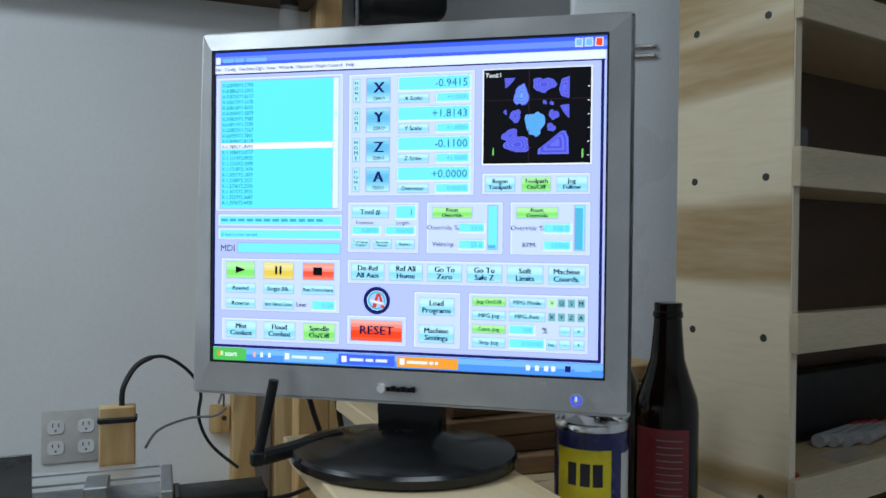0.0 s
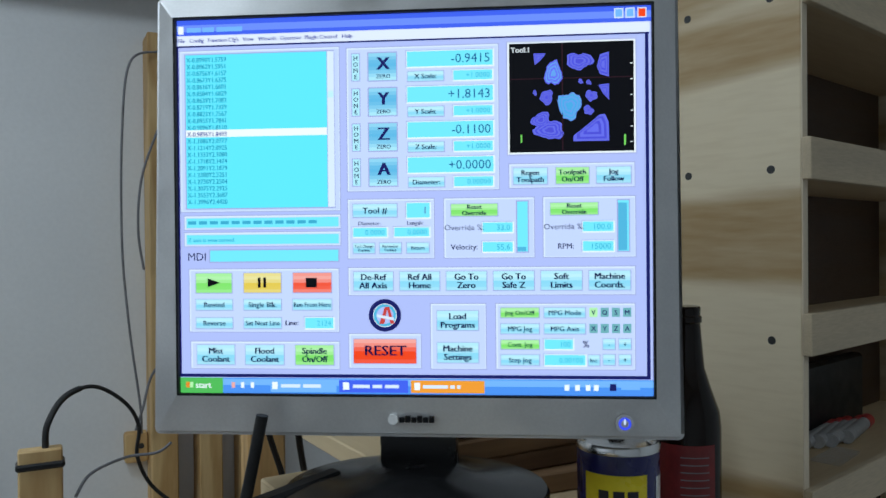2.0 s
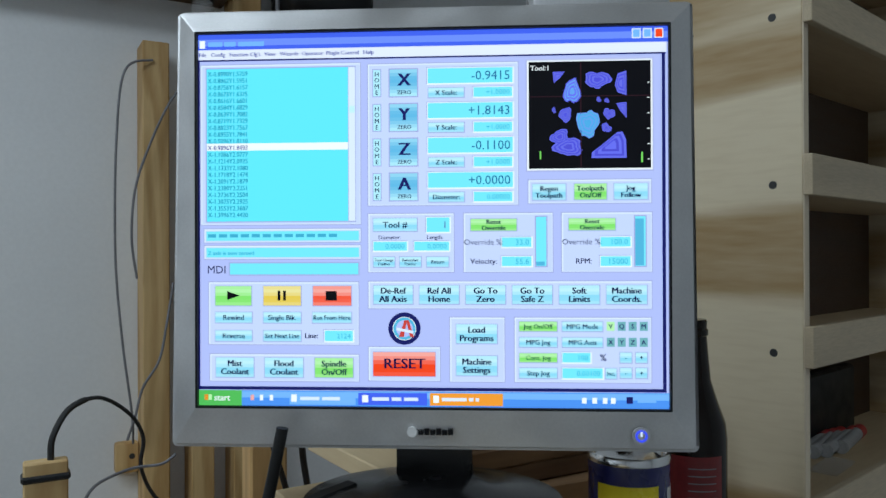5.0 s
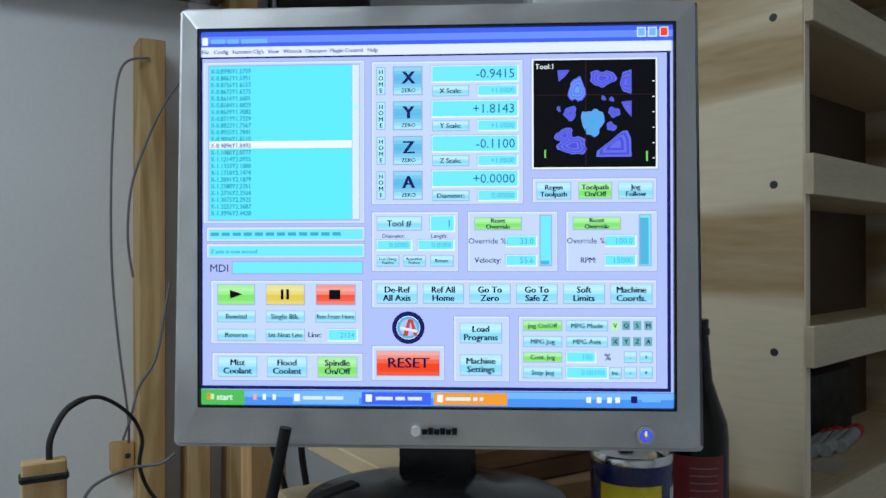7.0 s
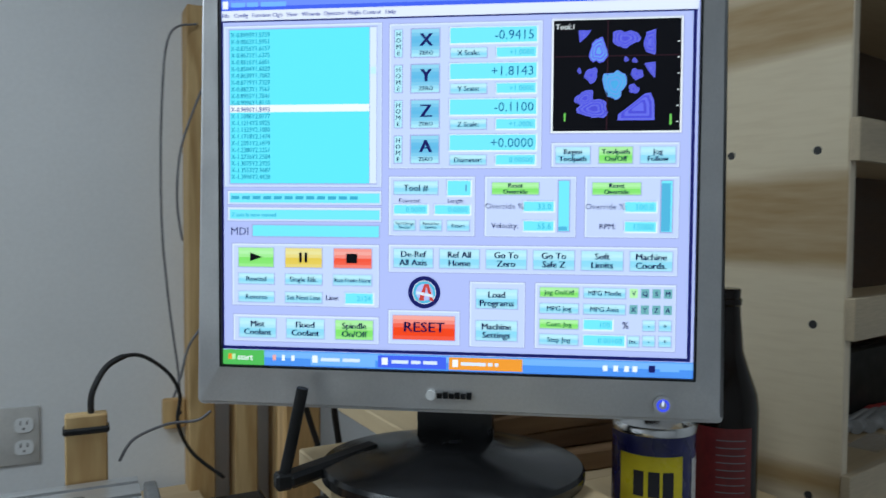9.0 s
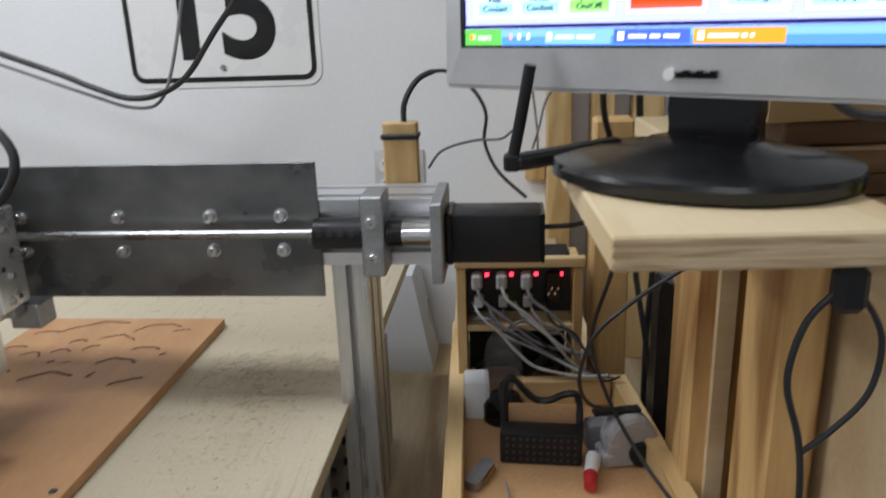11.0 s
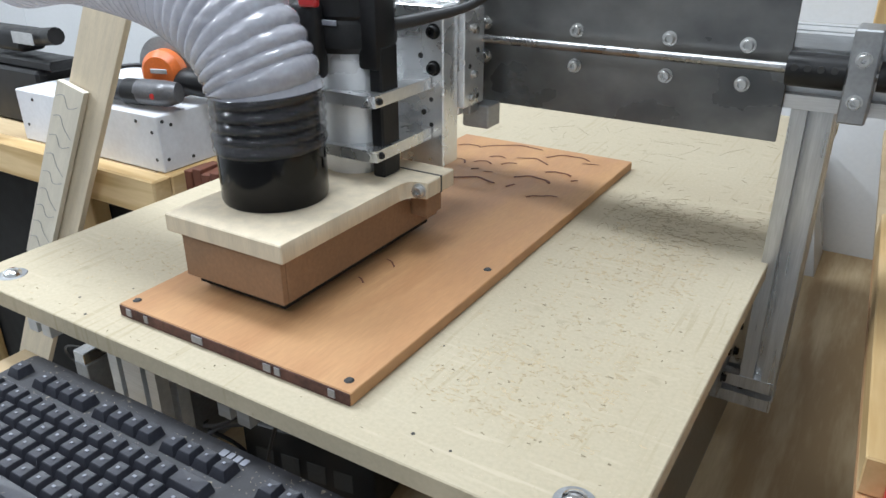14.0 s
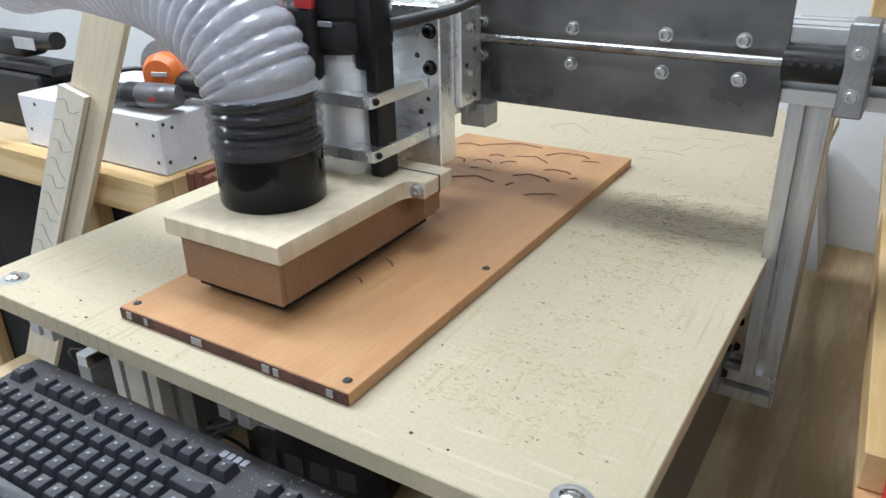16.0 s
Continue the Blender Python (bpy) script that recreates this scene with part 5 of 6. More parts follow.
can = thing("spray_can", "dark blue lubricant can with yellow shield, silver rim", "can", (0.405, 0.700, 1.0732))
part("body", lathe(B(), [(0, 0), (0.0315, 0), (0.033, 0.002), (0.033, 0.104), (0.0325, 0.107), (0, 0.107)], seg=48), BLUE_CAN, can)
part("rim", lathe(B(), [(0.0318, 0.1065), (0.0338, 0.107), (0.0342, 0.1115), (0.033, 0.114), (0.031, 0.113), (0.030, 0.109), (0.02, 0.112), (0, 0.114)], seg=48), CHROME, can, "rolled silver rim")


def can_patch(a0, a1, z0, z1, r=0.0333, n=14):
    bm = B()
    lo = [bm.verts.new((r * math.cos(radians(a0 + (a1 - a0) * k / n)), r * math.sin(radians(a0 + (a1 - a0) * k / n)), z0 if not callable(z0) else z0(k / n))) for k in range(n + 1)]
    hi = [bm.verts.new((v.co.x, v.co.y, z1)) for v in lo]
    for k in range(n):
        bm.faces.new((lo[k], lo[k + 1], hi[k + 1], hi[k]))
    return bm


part("shield", can_patch(180, 270, lambda s: 0.040 - 0.010 * math.sin(math.pi * s), 0.092), CAN_YELLOW, can, "yellow shield print")
part("red_band", can_patch(200, 264, 0.022, 0.030), CAN_RED, can)
part("text_panel", can_patch(290, 330, 0.015, 0.088), SIGN_WHITE, can)
for a0, a1 in ((202, 216), (222, 237), (241, 256)):
    part("print_bar", can_patch(a0, a1, 0.060, 0.080, 0.0336, 4), LETTER_DARK, can)

bt = thing("beer_bottle", "empty dark brown glass beer bottle with a red label", "bottle", (0.505, 0.722, 1.0732))
part("glass", lathe(B(), [(0, 0), (0.028, 0), (0.0305, 0.003), (0.0305, 0.108), (0.029, 0.122), (0.022, 0.142), (0.0165, 0.160), (0.0143, 0.185), (0.0132, 0.200), (0.0145, 0.2015), (0.0145, 0.206), (0.0132, 0.2075), (0.0136, 0.214), (0.0125, 0.2155), (0, 0.2155)], seg=40), AMBER, bt)
part("label", can_patch(170, 275, 0.025, 0.096, 0.0308, 18), BOTTLE_RED, bt, "dark red paper label")
for k in range(9):
    part("print_line", can_patch(215, 262, 0.033 + 0.0065 * k, 0.0340 + 0.0065 * k, 0.0310, 8), GREY_CABLE, bt)
b2 = thing("glass_bottle", "dark glass bottle behind the beer bottle", "bottle", (0.49, 0.80, 1.0732))
part("glass", lathe(B(), [(0, 0), (0.03, 0), (0.031, 0.003), (0.031, 0.118), (0.029, 0.127), (0.020, 0.145), (0.0145, 0.155), (0.0135, 0.19), (0.0145, 0.192), (0.0145, 0.198), (0, 0.198)], seg=36), AMBER, b2)

# ---- plywood shelf unit ----
su = thing("shelf_unit", "plywood pigeonhole shelf unit with front lips, screwed sides", "shelf unit", (0.643, 0.704, 0), 12.0)
DEP = 0.148
for x0 in (0.0, 0.60):
    part("side_panel", box(B(), x0, x0 + 0.012, 0.0, DEP, BZ, 2.05, 0.0008), PLY_PANEL, su)
part("panel_edge", box(B(), 0.0006, 0.0114, -0.0012, 0.0, BZ, 2.05, 0), SAWN, su)
part("back_panel", box(B(), 0.012, 0.60, DEP - 0.006, DEP, BZ, 2.05, 0), SHELF_BROWN, su, "dark brown back panel")
for k in range(-3, 5):
    z = 1.247 + 0.1715 * k
    part("shelf_board", box(B(), 0.0122, 0.5998, 0.0, DEP - 0.0062, z - 0.009, z + 0.009, 0.0006), PLY_SHELF, su)
    lipb = B()
    box(lipb, -0.002, 0.606, -0.0105, -0.0015, z - 0.012, z + 0.029, 0.0008)
    part("front_lip", lipb, PLY_LIP, su)
    for yy in (0.030, 0.122):
        part("screw_head", cyl(B(), (-0.0002, yy, z), (0.001, yy, z), 0.0042, seg=14), GROOVE, su)

# ---- tool tray with clutter beside the machine ----
TZ = 0.772      # tray floor
tray = thing("tool_tray", "pine-sided tray with a hardboard floor holding small tools", "tray", (0.047, 0.745, 0), 2.6)
part("tray_floor", slab(B(), [(0, -0.20), (0.2724, -0.20), (0.2285, 0.374), (0.240, 0.44), (0.240, 0.50), (0, 0.50)], 0.012, Matrix.Translation((0, 0, TZ - 0.012))), HARDBOARD, tray)
part("side_rail", box(B(), 0.0, 0.020, 0.0, 0.56, TZ + 0.0003, TZ + 0.036, 0.0015), PINE_Y, tray)
part("side_rail", slab(B(), [(0.2516, -0.19), (0.2716, -0.19), (0.2285, 0.374), (0.2085, 0.374)], 0.0357, Matrix.Translation((0, 0, TZ + 0.0003))), PINE_Y, tray)
part("end_rail", box(B(), 0.084, 0.2075, 0.357, 0.373, TZ + 0.0003, TZ + 0.036, 0.0015), PINE_X, tray)
part("carcass_side", box(B(), 0.072, 0.088, -0.19, 0.49, BZ, TZ - 0.0122, 0.001), PLY_SHELF, tray)
part("carcass_side", box(B(), 0.190, 0.206, -0.19, 0.49, BZ, TZ - 0.0122, 0.001), PLY_SHELF, tray)
part("carcass_back", box(B(), 0.0, 0.215, 0.5002, 1.16, TZ - 0.012, TZ, 0.0006), PLY_SHELF, tray)
part("carcass_side", box(B(), 0.072, 0.088, 0.50, 1.16, BZ, TZ - 0.0122, 0.001), PLY_SHELF, tray)


def on_tray(x, y, z=TZ + 0.0004):
    return (x, y, z)


# motor driver box
drv = thing("driver_box", "open pine box of motor drivers with lit status lights", "electronics box", (0.042, 1.127, 0), 1.5)
DZ0, DZ1 = TZ + 0.0005, 0.967
part("box_side", box(B(), 0.0, 0.012, 0.0, 0.085, DZ0, DZ1 - 0.0125, 0.001), PINE_Z, drv)
part("box_side", box(B(), 0.148, 0.160, 0.0, 0.085, DZ0, DZ1 - 0.0125, 0.001), PINE_Z, drv)
part("box_top", box(B(), -0.002, 0.163, -0.001, 0.013, DZ1 - 0.012, DZ1, 0.001), PINE_X, drv)
# near-black sheets at top and back stand in for shade inside the box
part("lid_board", box(B(), 0.013, 0.1475, 0.0262, 0.0895, DZ1 - 0.014, DZ1 - 0.009, 0.0005), GAP_SHADE, drv)
part("box_back", box(B(), 0.0122, 0.1478, 0.09, 0.098, DZ0, DZ1 - 0.026, 0.0005), GAP_SHADE, drv)
part("box_shelf", box(B(), 0.0122, 0.1478, 0.002, 0.089, 0.868, 0.876, 0.0005), PINE_X, drv)
part("driver_board", box(B(), 0.0135, 0.1465, 0.018, 0.024, 0.889, 0.957, 0.0008), BLACK, drv, "black driver panel")
random.seed(11)
for k in range(4):
    cx_ = 0.030 + 0.0315 * k
    if k < 3:
        part("plug", box(B(), cx_ - 0.011, cx_ + 0.003, -0.002, 0.0175, 0.925, 0.946, 0.003), PALE_CABLE, drv)
        part("plug_lead", sweep(B(), [(cx_ - 0.004, -0.001, 0.93), (cx_ + 0.004, -0.012, 0.915), (cx_ + 0.03, -0.016, 0.895), (cx_ + 0.07, -0.02, 0.862 - 0.006 * k), (0.155 + 0.01 * k, -0.01, 0.84)], 0.0021), PALE_CABLE if k == 1 else GREY_CABLE, drv)
        part("plug", box(B(), cx_ - 0.008, cx_ + 0.004, 0.004, 0.0175, 0.899, 0.915, 0.002), WHITE_PLASTIC if k == 0 else PALE_CABLE, drv)
    else:
        part("terminal_block", box(B(), cx_ - 0.010, cx_ + 0.008, 0.008, 0.0175, 0.905, 0.945, 0.001), BLACK_GLOSS, drv)
        for j in range(4):
            part("terminal_screw", box(B(), cx_ - 0.008 + 0.004 * j, cx_ - 0.006 + 0.004 * j, 0.0065, 0.0078, 0.915 + 0.007 * (j % 2), 0.919 + 0.007 * (j % 2), 0), CHROME, drv)
    part("status_light", box(B(), cx_ + 0.0065, cx_ + 0.0115, 0.0125, 0.0178, 0.939, 0.943, 0.0005), glow("led_red", (1.0, 0.03, 0.06), 6.0), drv, "lit red status light")
part("status_light", box(B(), 0.060, 0.066, 0.013, 0.0178, 0.904, 0.910, 0.0008), glow("led_green", (0.55, 1.0, 0.02), 6.0), drv, "lit green status light")
part("tangled_lead", sweep(B(), [(0.02, 0.01, 0.882), (0.04, -0.01, 0.89), (0.06, -0.014, 0.878), (0.085, -0.006, 0.885), (0.11, -0.012, 0.872), (0.13, -0.006, 0.868)], 0.0022), GREY_CABLE, drv)
part("tangled_lead", sweep(B(), [(0.018, 0.02, 0.88), (0.05, 0.0, 0.87), (0.075, -0.022, 0.85), (0.10, -0.03, 0.832), (0.15, -0.035, 0.822), (0.19, -0.03, 0.82)], 0.002), PALE_CABLE, drv)
part("tangled_lead", sweep(B(), [(0.025, 0.03, 0.80), (0.06, 0.01, 0.83), (0.09, 0.02, 0.80), (0.12, 0.01, 0.83), (0.14, 0.03, 0.79)], 0.006), BLACK, drv)

for k in range(6):
    a0 = 0.02 + 0.018 * k
    part("tangled_lead", sweep(B(), [(a0, 0.012, 0.905), (a0 + 0.012, -0.012, 0.893 - 0.004 * (k % 3)), (a0 + 0.04, -0.020 - 0.004 * (k % 2), 0.872), (0.12 + 0.012 * k, -0.022, 0.842 - 0.006 * k), (0.165 + 0.008 * k, -0.03, 0.818)], 0.0016), (PALE_CABLE, GREY_CABLE, RUBBER)[k % 3], drv)
ad = thing("power_adapter", "small white plug-in power adapter", "power adapter", on_tray(0.066, 1.090), 4)
part("case", box(B(), -0.015, 0.017, -0.02, 0.02, 0, 0.052, 0.004, seg=2), WHITE_PLASTIC, ad)
jar = thing("clear_dome", "clear plastic dome on a dark base", "dome", on_tray(0.101, 1.078))
part("base", lathe(B(), [(0, 0), (0.026, 0), (0.026, 0.022), (0.021, 0.03), (0, 0.03)], seg=28), BLACK_GLOSS, jar)
part("dome", lathe(B(), [(0.0235, 0.0302), (0.0235, 0.088), (0.021, 0.103), (0.013, 0.114), (0, 0.117)], seg=32), DOME, jar, "clear plastic dome")
part("filament", lathe(B(), [(0, 0.0302), (0.009, 0.0302), (0.006, 0.044), (0.002, 0.052), (0, 0.052)], seg=20), BLACK, jar, "dark core inside the dome")
hol = thing("black_holder", "black plastic tool holder with a raised wire back", "holder", on_tray(0.146, 0.985), -3)
hb = box(B(), -0.048, 0.044, -0.012, 0.016, 0, 0.040, 0.003, seg=2)
part("base", hb, BLACK, hol)
part("back_frame", sweep(B(), [(-0.044, 0.014, 0.02), (-0.046, 0.03, 0.070), (-0.036, 0.034, 0.084), (-0.012, 0.034, 0.060), (0.006, 0.034, 0.057), (0.026, 0.034, 0.066), (0.04, 0.032, 0.062), (0.042, 0.014, 0.02)], 0.0042), BLACK, hol)
part("mesh_back", box(B(), -0.04, 0.038, 0.026, 0.0275, 0.03, 0.056, 0), HARDBOARD, hol)
for k in range(11):      # perforated front
    for j in range(4):
        part("perforation", cyl(B(), (-0.040 + 0.0076 * k, -0.0121, 0.007 + 0.0085 * j), (-0.040 + 0.0076 * k, -0.0127, 0.007 + 0.0085 * j), 0.0021, seg=6), GROOVE, hol)
dsp = thing("tape_dispenser", "silver and black tape dispenser standing on edge", "tape dispenser", on_tray(0.232, 0.985), 12)
part("shell", sweep(B(), [(0.010, -0.016, 0.030), (0.010, -0.005, 0.030), (0.010, 0.018, 0.030)], lambda d, a: 0.0295 if 0.003 < d < 0.031 else 0.026, seg=30, n=6), surface("grey_plastic", (0.42, 0.42, 0.43), 0.3, var=0.04), dsp)
part("base", box(B(), -0.024, 0.040, -0.014, 0.018, 0.0, 0.018, 0.003), surface("grey_plastic", (0.42, 0.42, 0.43), 0.3, var=0.04), dsp)
part("wheel", cyl(B(), (0.018, -0.0165, 0.019), (0.018, -0.024, 0.019), 0.0135, seg=24), BLACK, dsp, "black wheel")
part("cutter", box(B(), -0.03, 0.024, 0.0, 0.012, 0.0585, 0.0635, 0.001), BLACK, dsp)
part("grip", box(B(), -0.030, 0.010, 0.0195, 0.045, 0, 0.036, 0.006, seg=2), GREY_CABLE, dsp)
gl = thing("glue_tube", "small clear tube with a red cap", "glue tube", on_tray(0.198, 0.955), -12)
part("tube", cyl(B(), (0, 0.018, 0.012), (0, -0.012, 0.009), 0.009, 0.007, seg=18), WHITE_PLASTIC, gl)
part("cap", cyl(B(), (0, -0.012, 0.009), (0.002, -0.034, 0.0085), 0.008, 0.0065, seg=18), RED, gl, "red cap")
kn = thing("pocket_knife", "folded steel pocket knife with a brass clip", "knife", on_tray(0.076, 0.945), 68)
part("handle", slab(B(), rounded(0.052, 0.017, 0.0075, 6), 0.011), ALU_DULL, kn)
part("clip", box(B(), -0.012, 0.018, -0.0105, -0.0088, 0.003, 0.008, 0.0005), surface("brass", (0.7, 0.48, 0.16), 0.3, 1.0, bump=0), kn)
pl = thing("pliers", "locking pliers with a red grip", "pliers", on_tray(0.080, 0.765), 92)
part("jaw", slab(B(), [(0.03, -0.012), (0.055, -0.016), (0.064, -0.006), (0.05, -0.002), (0.062, 0.010), (0.05, 0.016), (0.03, 0.010)], 0.011), GREY_CABLE, pl)
part("grip", slab(B(), [(0.03, -0.014), (0.03, 0.012), (-0.03, 0.016), (-0.10, 0.018), (-0.10, -0.010), (-0.03, -0.012)], 0.016), RED, pl, "red dipped grip")
part("pivot", box(B(), 0.022, 0.034, -0.015, 0.014, 0.0, 0.017, 0.002), BLACK, pl)
pl2 = thing("wrench", "dull steel adjustable wrench in the tray", "wrench", on_tray(0.101, 0.775), 88)
part("head", slab(B(), [(0.03, -0.008), (0.05, -0.012), (0.064, -0.009), (0.054, -0.001), (0.064, 0.008), (0.05, 0.012), (0.03, 0.008)], 0.009), ALU_DULL, pl2)
part("shaft", box(B(), -0.10, 0.031, -0.006, 0.006, 0.001, 0.009, 0.002), ALU_DULL, pl2)
sd = thing("file", "slim steel needle file with a pointed end", "file", on_tray(0.112, 0.875), 98)
part("blade", cyl(B(), (-0.03, 0, 0.004), (0.06, 0, 0.005), 0.0035, 0.0008, seg=8), ALU_DULL, sd)
fl = thing("torch", "yellow and black plastic marker torch", "torch", on_tray(0.118, 0.782), 98)
part("yellow_shell", box(B(), -0.07, 0.045, 0.001, 0.011, 0, 0.016, 0.003, seg=2), YELLOW, fl)
part("black_shell", box(B(), -0.07, 0.040, -0.013, 0.0008, 0, 0.018, 0.003, seg=2), BLACK, fl)
part("tip", box(B(), 0.041, 0.052, -0.01, 0.008, 0.002, 0.012, 0.002), GREY_CABLE, fl)
for k in range(5):
    part("print_mark", box(B(), -0.02 + 0.012 * k, -0.014 + 0.012 * k, -0.008, -0.003, 0.0181, 0.0184, 0), WHITE_PLASTIC, fl)
tp = thing("blue_tape_strip", "strip of blue masking tape stuck to the tray floor", "tape")
part("strip", slab(B(), [(0.127, 0.90), (0.144, 0.91), (0.187, 0.79), (0.164, 0.775)], 0.0005, Matrix.Translation((0, 0, TZ + 0.0003))), BLUE_TAPE, tp)
for cx_, cy_, rz_, ln in ((0.205, 0.80, -20, 0.042), (0.222, 0.838, 8, 0.030), (0.224, 0.845, 100, 0.028)):
    sc = thing("wood_screw", "dark wood screw lying on the tray floor", "screw", on_tray(cx_, cy_, TZ + 0.0032), rz_, group="loose screws")
    part("shank", cyl(B(), (-ln / 2, 0, 0), (ln / 2, 0, 0), 0.0006, 0.0022, seg=10), GROOVE, sc)
    part("head", cyl(B(), (ln / 2, 0, 0), (ln / 2 + 0.003, 0, 0), 0.0024, 0.0042, seg=12), GROOVE, sc)

# ---- wifi aerial on the stand ----
an = thing("wifi_adapter", "black wireless adapter with a hinged aerial", "wireless adapter")
part("aerial", sweep(B(), [(0.112, 0.751, 1.163), (0.1175, 0.749, 1.19), (0.1245, 0.7455, 1.229)], 0.0042, seg=12, n=3), BLACK, an)
part("hinge", box(B(), 0.106, 0.118, 0.745, 0.757, 1.1568, 1.169, 0.002), BLACK, an)
part("body", box(B(), -0.004, 0.075, -0.008, 0.008, 0, 0.011, 0.003, m=pose(0.118, 0.752, 1.1575, 0, -6, 14)), BLACK, an)

# ---- leads hanging behind and below the stand ----
ld = thing("monitor_leads", "bundle of black and grey monitor leads hanging behind the stand", "cable")
for pts, r, mt in (
    ([(0.20, 0.92, 1.26), (0.212, 1.06, 1.16), (0.245, 1.10, 1.06), (0.262, 1.10, 0.95), (0.286, 1.095, 0.80), (0.29, 1.09, 0.65), (0.29, 1.09, BZ + 0.004)], 0.0036, RUBBER),
    ([(0.225, 0.92, 1.25), (0.255, 1.08, 1.14), (0.283, 1.115, 1.0), (0.280, 1.115, 0.86), (0.282, 1.115, 0.70), (0.285, 1.115, BZ + 0.005)], 0.004, RUBBER),
    ([(0.33, 0.87, 1.08), (0.262, 0.882, 1.036), (0.219, 0.895, 0.997), (0.189, 0.90, 0.962), (0.18, 0.93, 0.90), (0.20, 0.97, 0.85), (0.25, 1.0, 0.83)], 0.0021, RUBBER),
    ([(0.215, 0.88, 1.10), (0.205, 0.902, 1.03), (0.196, 0.97, 0.93), (0.212, 0.957, 0.87), (0.238, 0.92, 0.828), (0.262, 0.859, 0.812), (0.278, 0.79, 0.812), (0.288, 0.72, 0.812), (0.29, 0.60, 0.812)], 0.0021, RUBBER),
    ([(0.33, 0.80, 1.21), (0.36, 0.81, 1.185), (0.40, 0.82, 1.18), (0.44, 0.82, 1.19)], 0.004, GREY_CABLE)):
    part("lead", sweep(B(), pts, r), mt, ld)
lp = thing("cable_loop", "loop of black cable hanging below the stand board", "cable")
part("loop", sweep(B(), [(0.276, 0.60, 1.125), (0.261, 0.60, 1.106), (0.255, 0.60, 1.073), (0.264, 0.60, 1.039), (0.268, 0.60, 1.01), (0.272, 0.602, 0.95), (0.29, 0.604, 0.90)], 0.0019), RUBBER, lp)
part("loop", sweep(B(), [(0.284, 0.60, 1.125), (0.299, 0.60, 1.099), (0.297, 0.60, 1.067), (0.280, 0.60, 1.043), (0.266, 0.60, 1.030)], 0.0017), RUBBER, lp)
part("plug", box(B(), 0.272, 0.289, 0.594, 0.608, 1.112, 1.1374, 0.004), BLACK, lp)

# ---- back of the bench: studs, planks, outlet ----
fr = thing("stud_frame", "rough pine stud frame standing behind the monitor", "timber frame")
part("stud", box(B(), 0.193, 0.245, 1.862, 1.9395, BZ + 0.0002, 1.785, 0.002), PINE_Z, fr)
part("stud", box(B(), 0.288, 0.335, 1.862, 1.9395, BZ + 0.0002, 1.62, 0.002), PINE_Z, fr)
part("stud", box(B(), 0.376, 0.438, 1.862, 1.9395, BZ + 0.0002, 2.3, 0.002), PINE_Z, fr)
blk = thing("wood_offcut", "small square pine offcut nailed to the wall", "wood offcut")
part("block", box(B(), 0.146, 0.192, WY - 0.03, WY - 0.0005, 0.895, 0.958, 0.006, seg=2), PINE_Z, blk)
part("hole", cyl(B(), (0.178, WY - 0.0303, 0.93), (0.178, WY - 0.031, 0.93), 0.006, seg=12), GROOVE, blk)
# lower boards carry their shade in the colour, the top one stays pale
for k, (px, pz, pw, dp, mt) in enumerate(((0.34, 1.0735, 0.42, 0.12, PINE_SHADED), (0.36, 1.0960, 0.38, 0.10, PINE_SHADED), (0.33, 1.1185, 0.36, 0.11, PINE_SHADED), (0.35, 1.141, 0.40, 0.09, PINE_SHADED), (0.33, 1.1635, 0.34, 0.10, PINE_X))):
    pk = thing("timber_offcut", "rough timber board lying in a stack behind the monitor", "timber board", (px, 0.90 + 0.01 * (k % 2), pz), -4 + 3 * k, group="stacked offcuts")
    part("board", box(B(), 0, pw, 0, dp, 0, 0.0222, 0.002), mt, pk)
rk = thing("offcut_rack", "plywood rack board carrying timber offcuts", "rack")
part("board", box(B(), 0.28, 0.80, 0.87, 1.06, 1.055, 1.073, 0.001), PLY_SHELF, rk)
part("support", box(B(), 0.30, 0.318, 0.89, 1.05, BZ, 1.0548, 0.001), PLY_SHELF, rk)
part("support", box(B(), 0.76, 0.778, 0.89, 1.05, BZ, 1.0548, 0.001), PLY_SHELF, rk)
ol = thing("double_outlet", "white double wall outlet plate", "outlet")
part("plate", box(B(), -0.202, -0.086, WY - 0.006, WY - 0.0005, 0.85, 0.967, 0.003, seg=2), surface("plate_grey", (0.58, 0.57, 0.55), 0.4, var=0.04), ol)
for ox in (-0.174, -0.114):
    for oz in (0.885, 0.930):
        rc = part("receptacle", slab(B(), rounded(0.033, 0.029, 0.010, 5, ox, oz), 0.002, Matrix.Translation((0, WY - 0.0082, 0)) @ FRONT), WHITE_PLASTIC, ol)
        for dx in (-0.006, 0.006):
            part("slot", box(B(), ox + dx - 0.001, ox + dx + 0.001, WY - 0.0086, WY - 0.0081, oz + 0.001, oz + 0.009, 0), GROOVE, rc)
        part("slot", cyl(B(), (ox, WY - 0.0086, oz - 0.007), (ox, WY - 0.0081, oz - 0.007), 0.0022, seg=10), GROOVE, rc)
gb = thing("grey_bin", "grey sheet-metal box standing against the wall", "metal box")
gbm = slab(B(), [(-0.20, 0.0), (-0.065, 0.0), (-0.105, 0.235), (-0.20, 0.235)], 0.14, Matrix.Translation((0, WY - 0.16, BZ + 0.0005)) @ FRONT)
part("shell", gbm, GREY_CAB, gb)
gc = thing("grey_cabinet", "tall grey enamelled metal cabinet standing askew behind the shelves", "cabinet", (0.62, 1.12, 0), -35)
part("body", box(B(), 0.0, 0.30, 0.0, 0.40, BZ, 2.2, 0.01, seg=2), GREY_CAB, gc)
part("door_seam", box(B(), 0.286, 0.288, -0.0008, -0.0002, BZ + 0.05, 2.15, 0), GROOVE, gc)
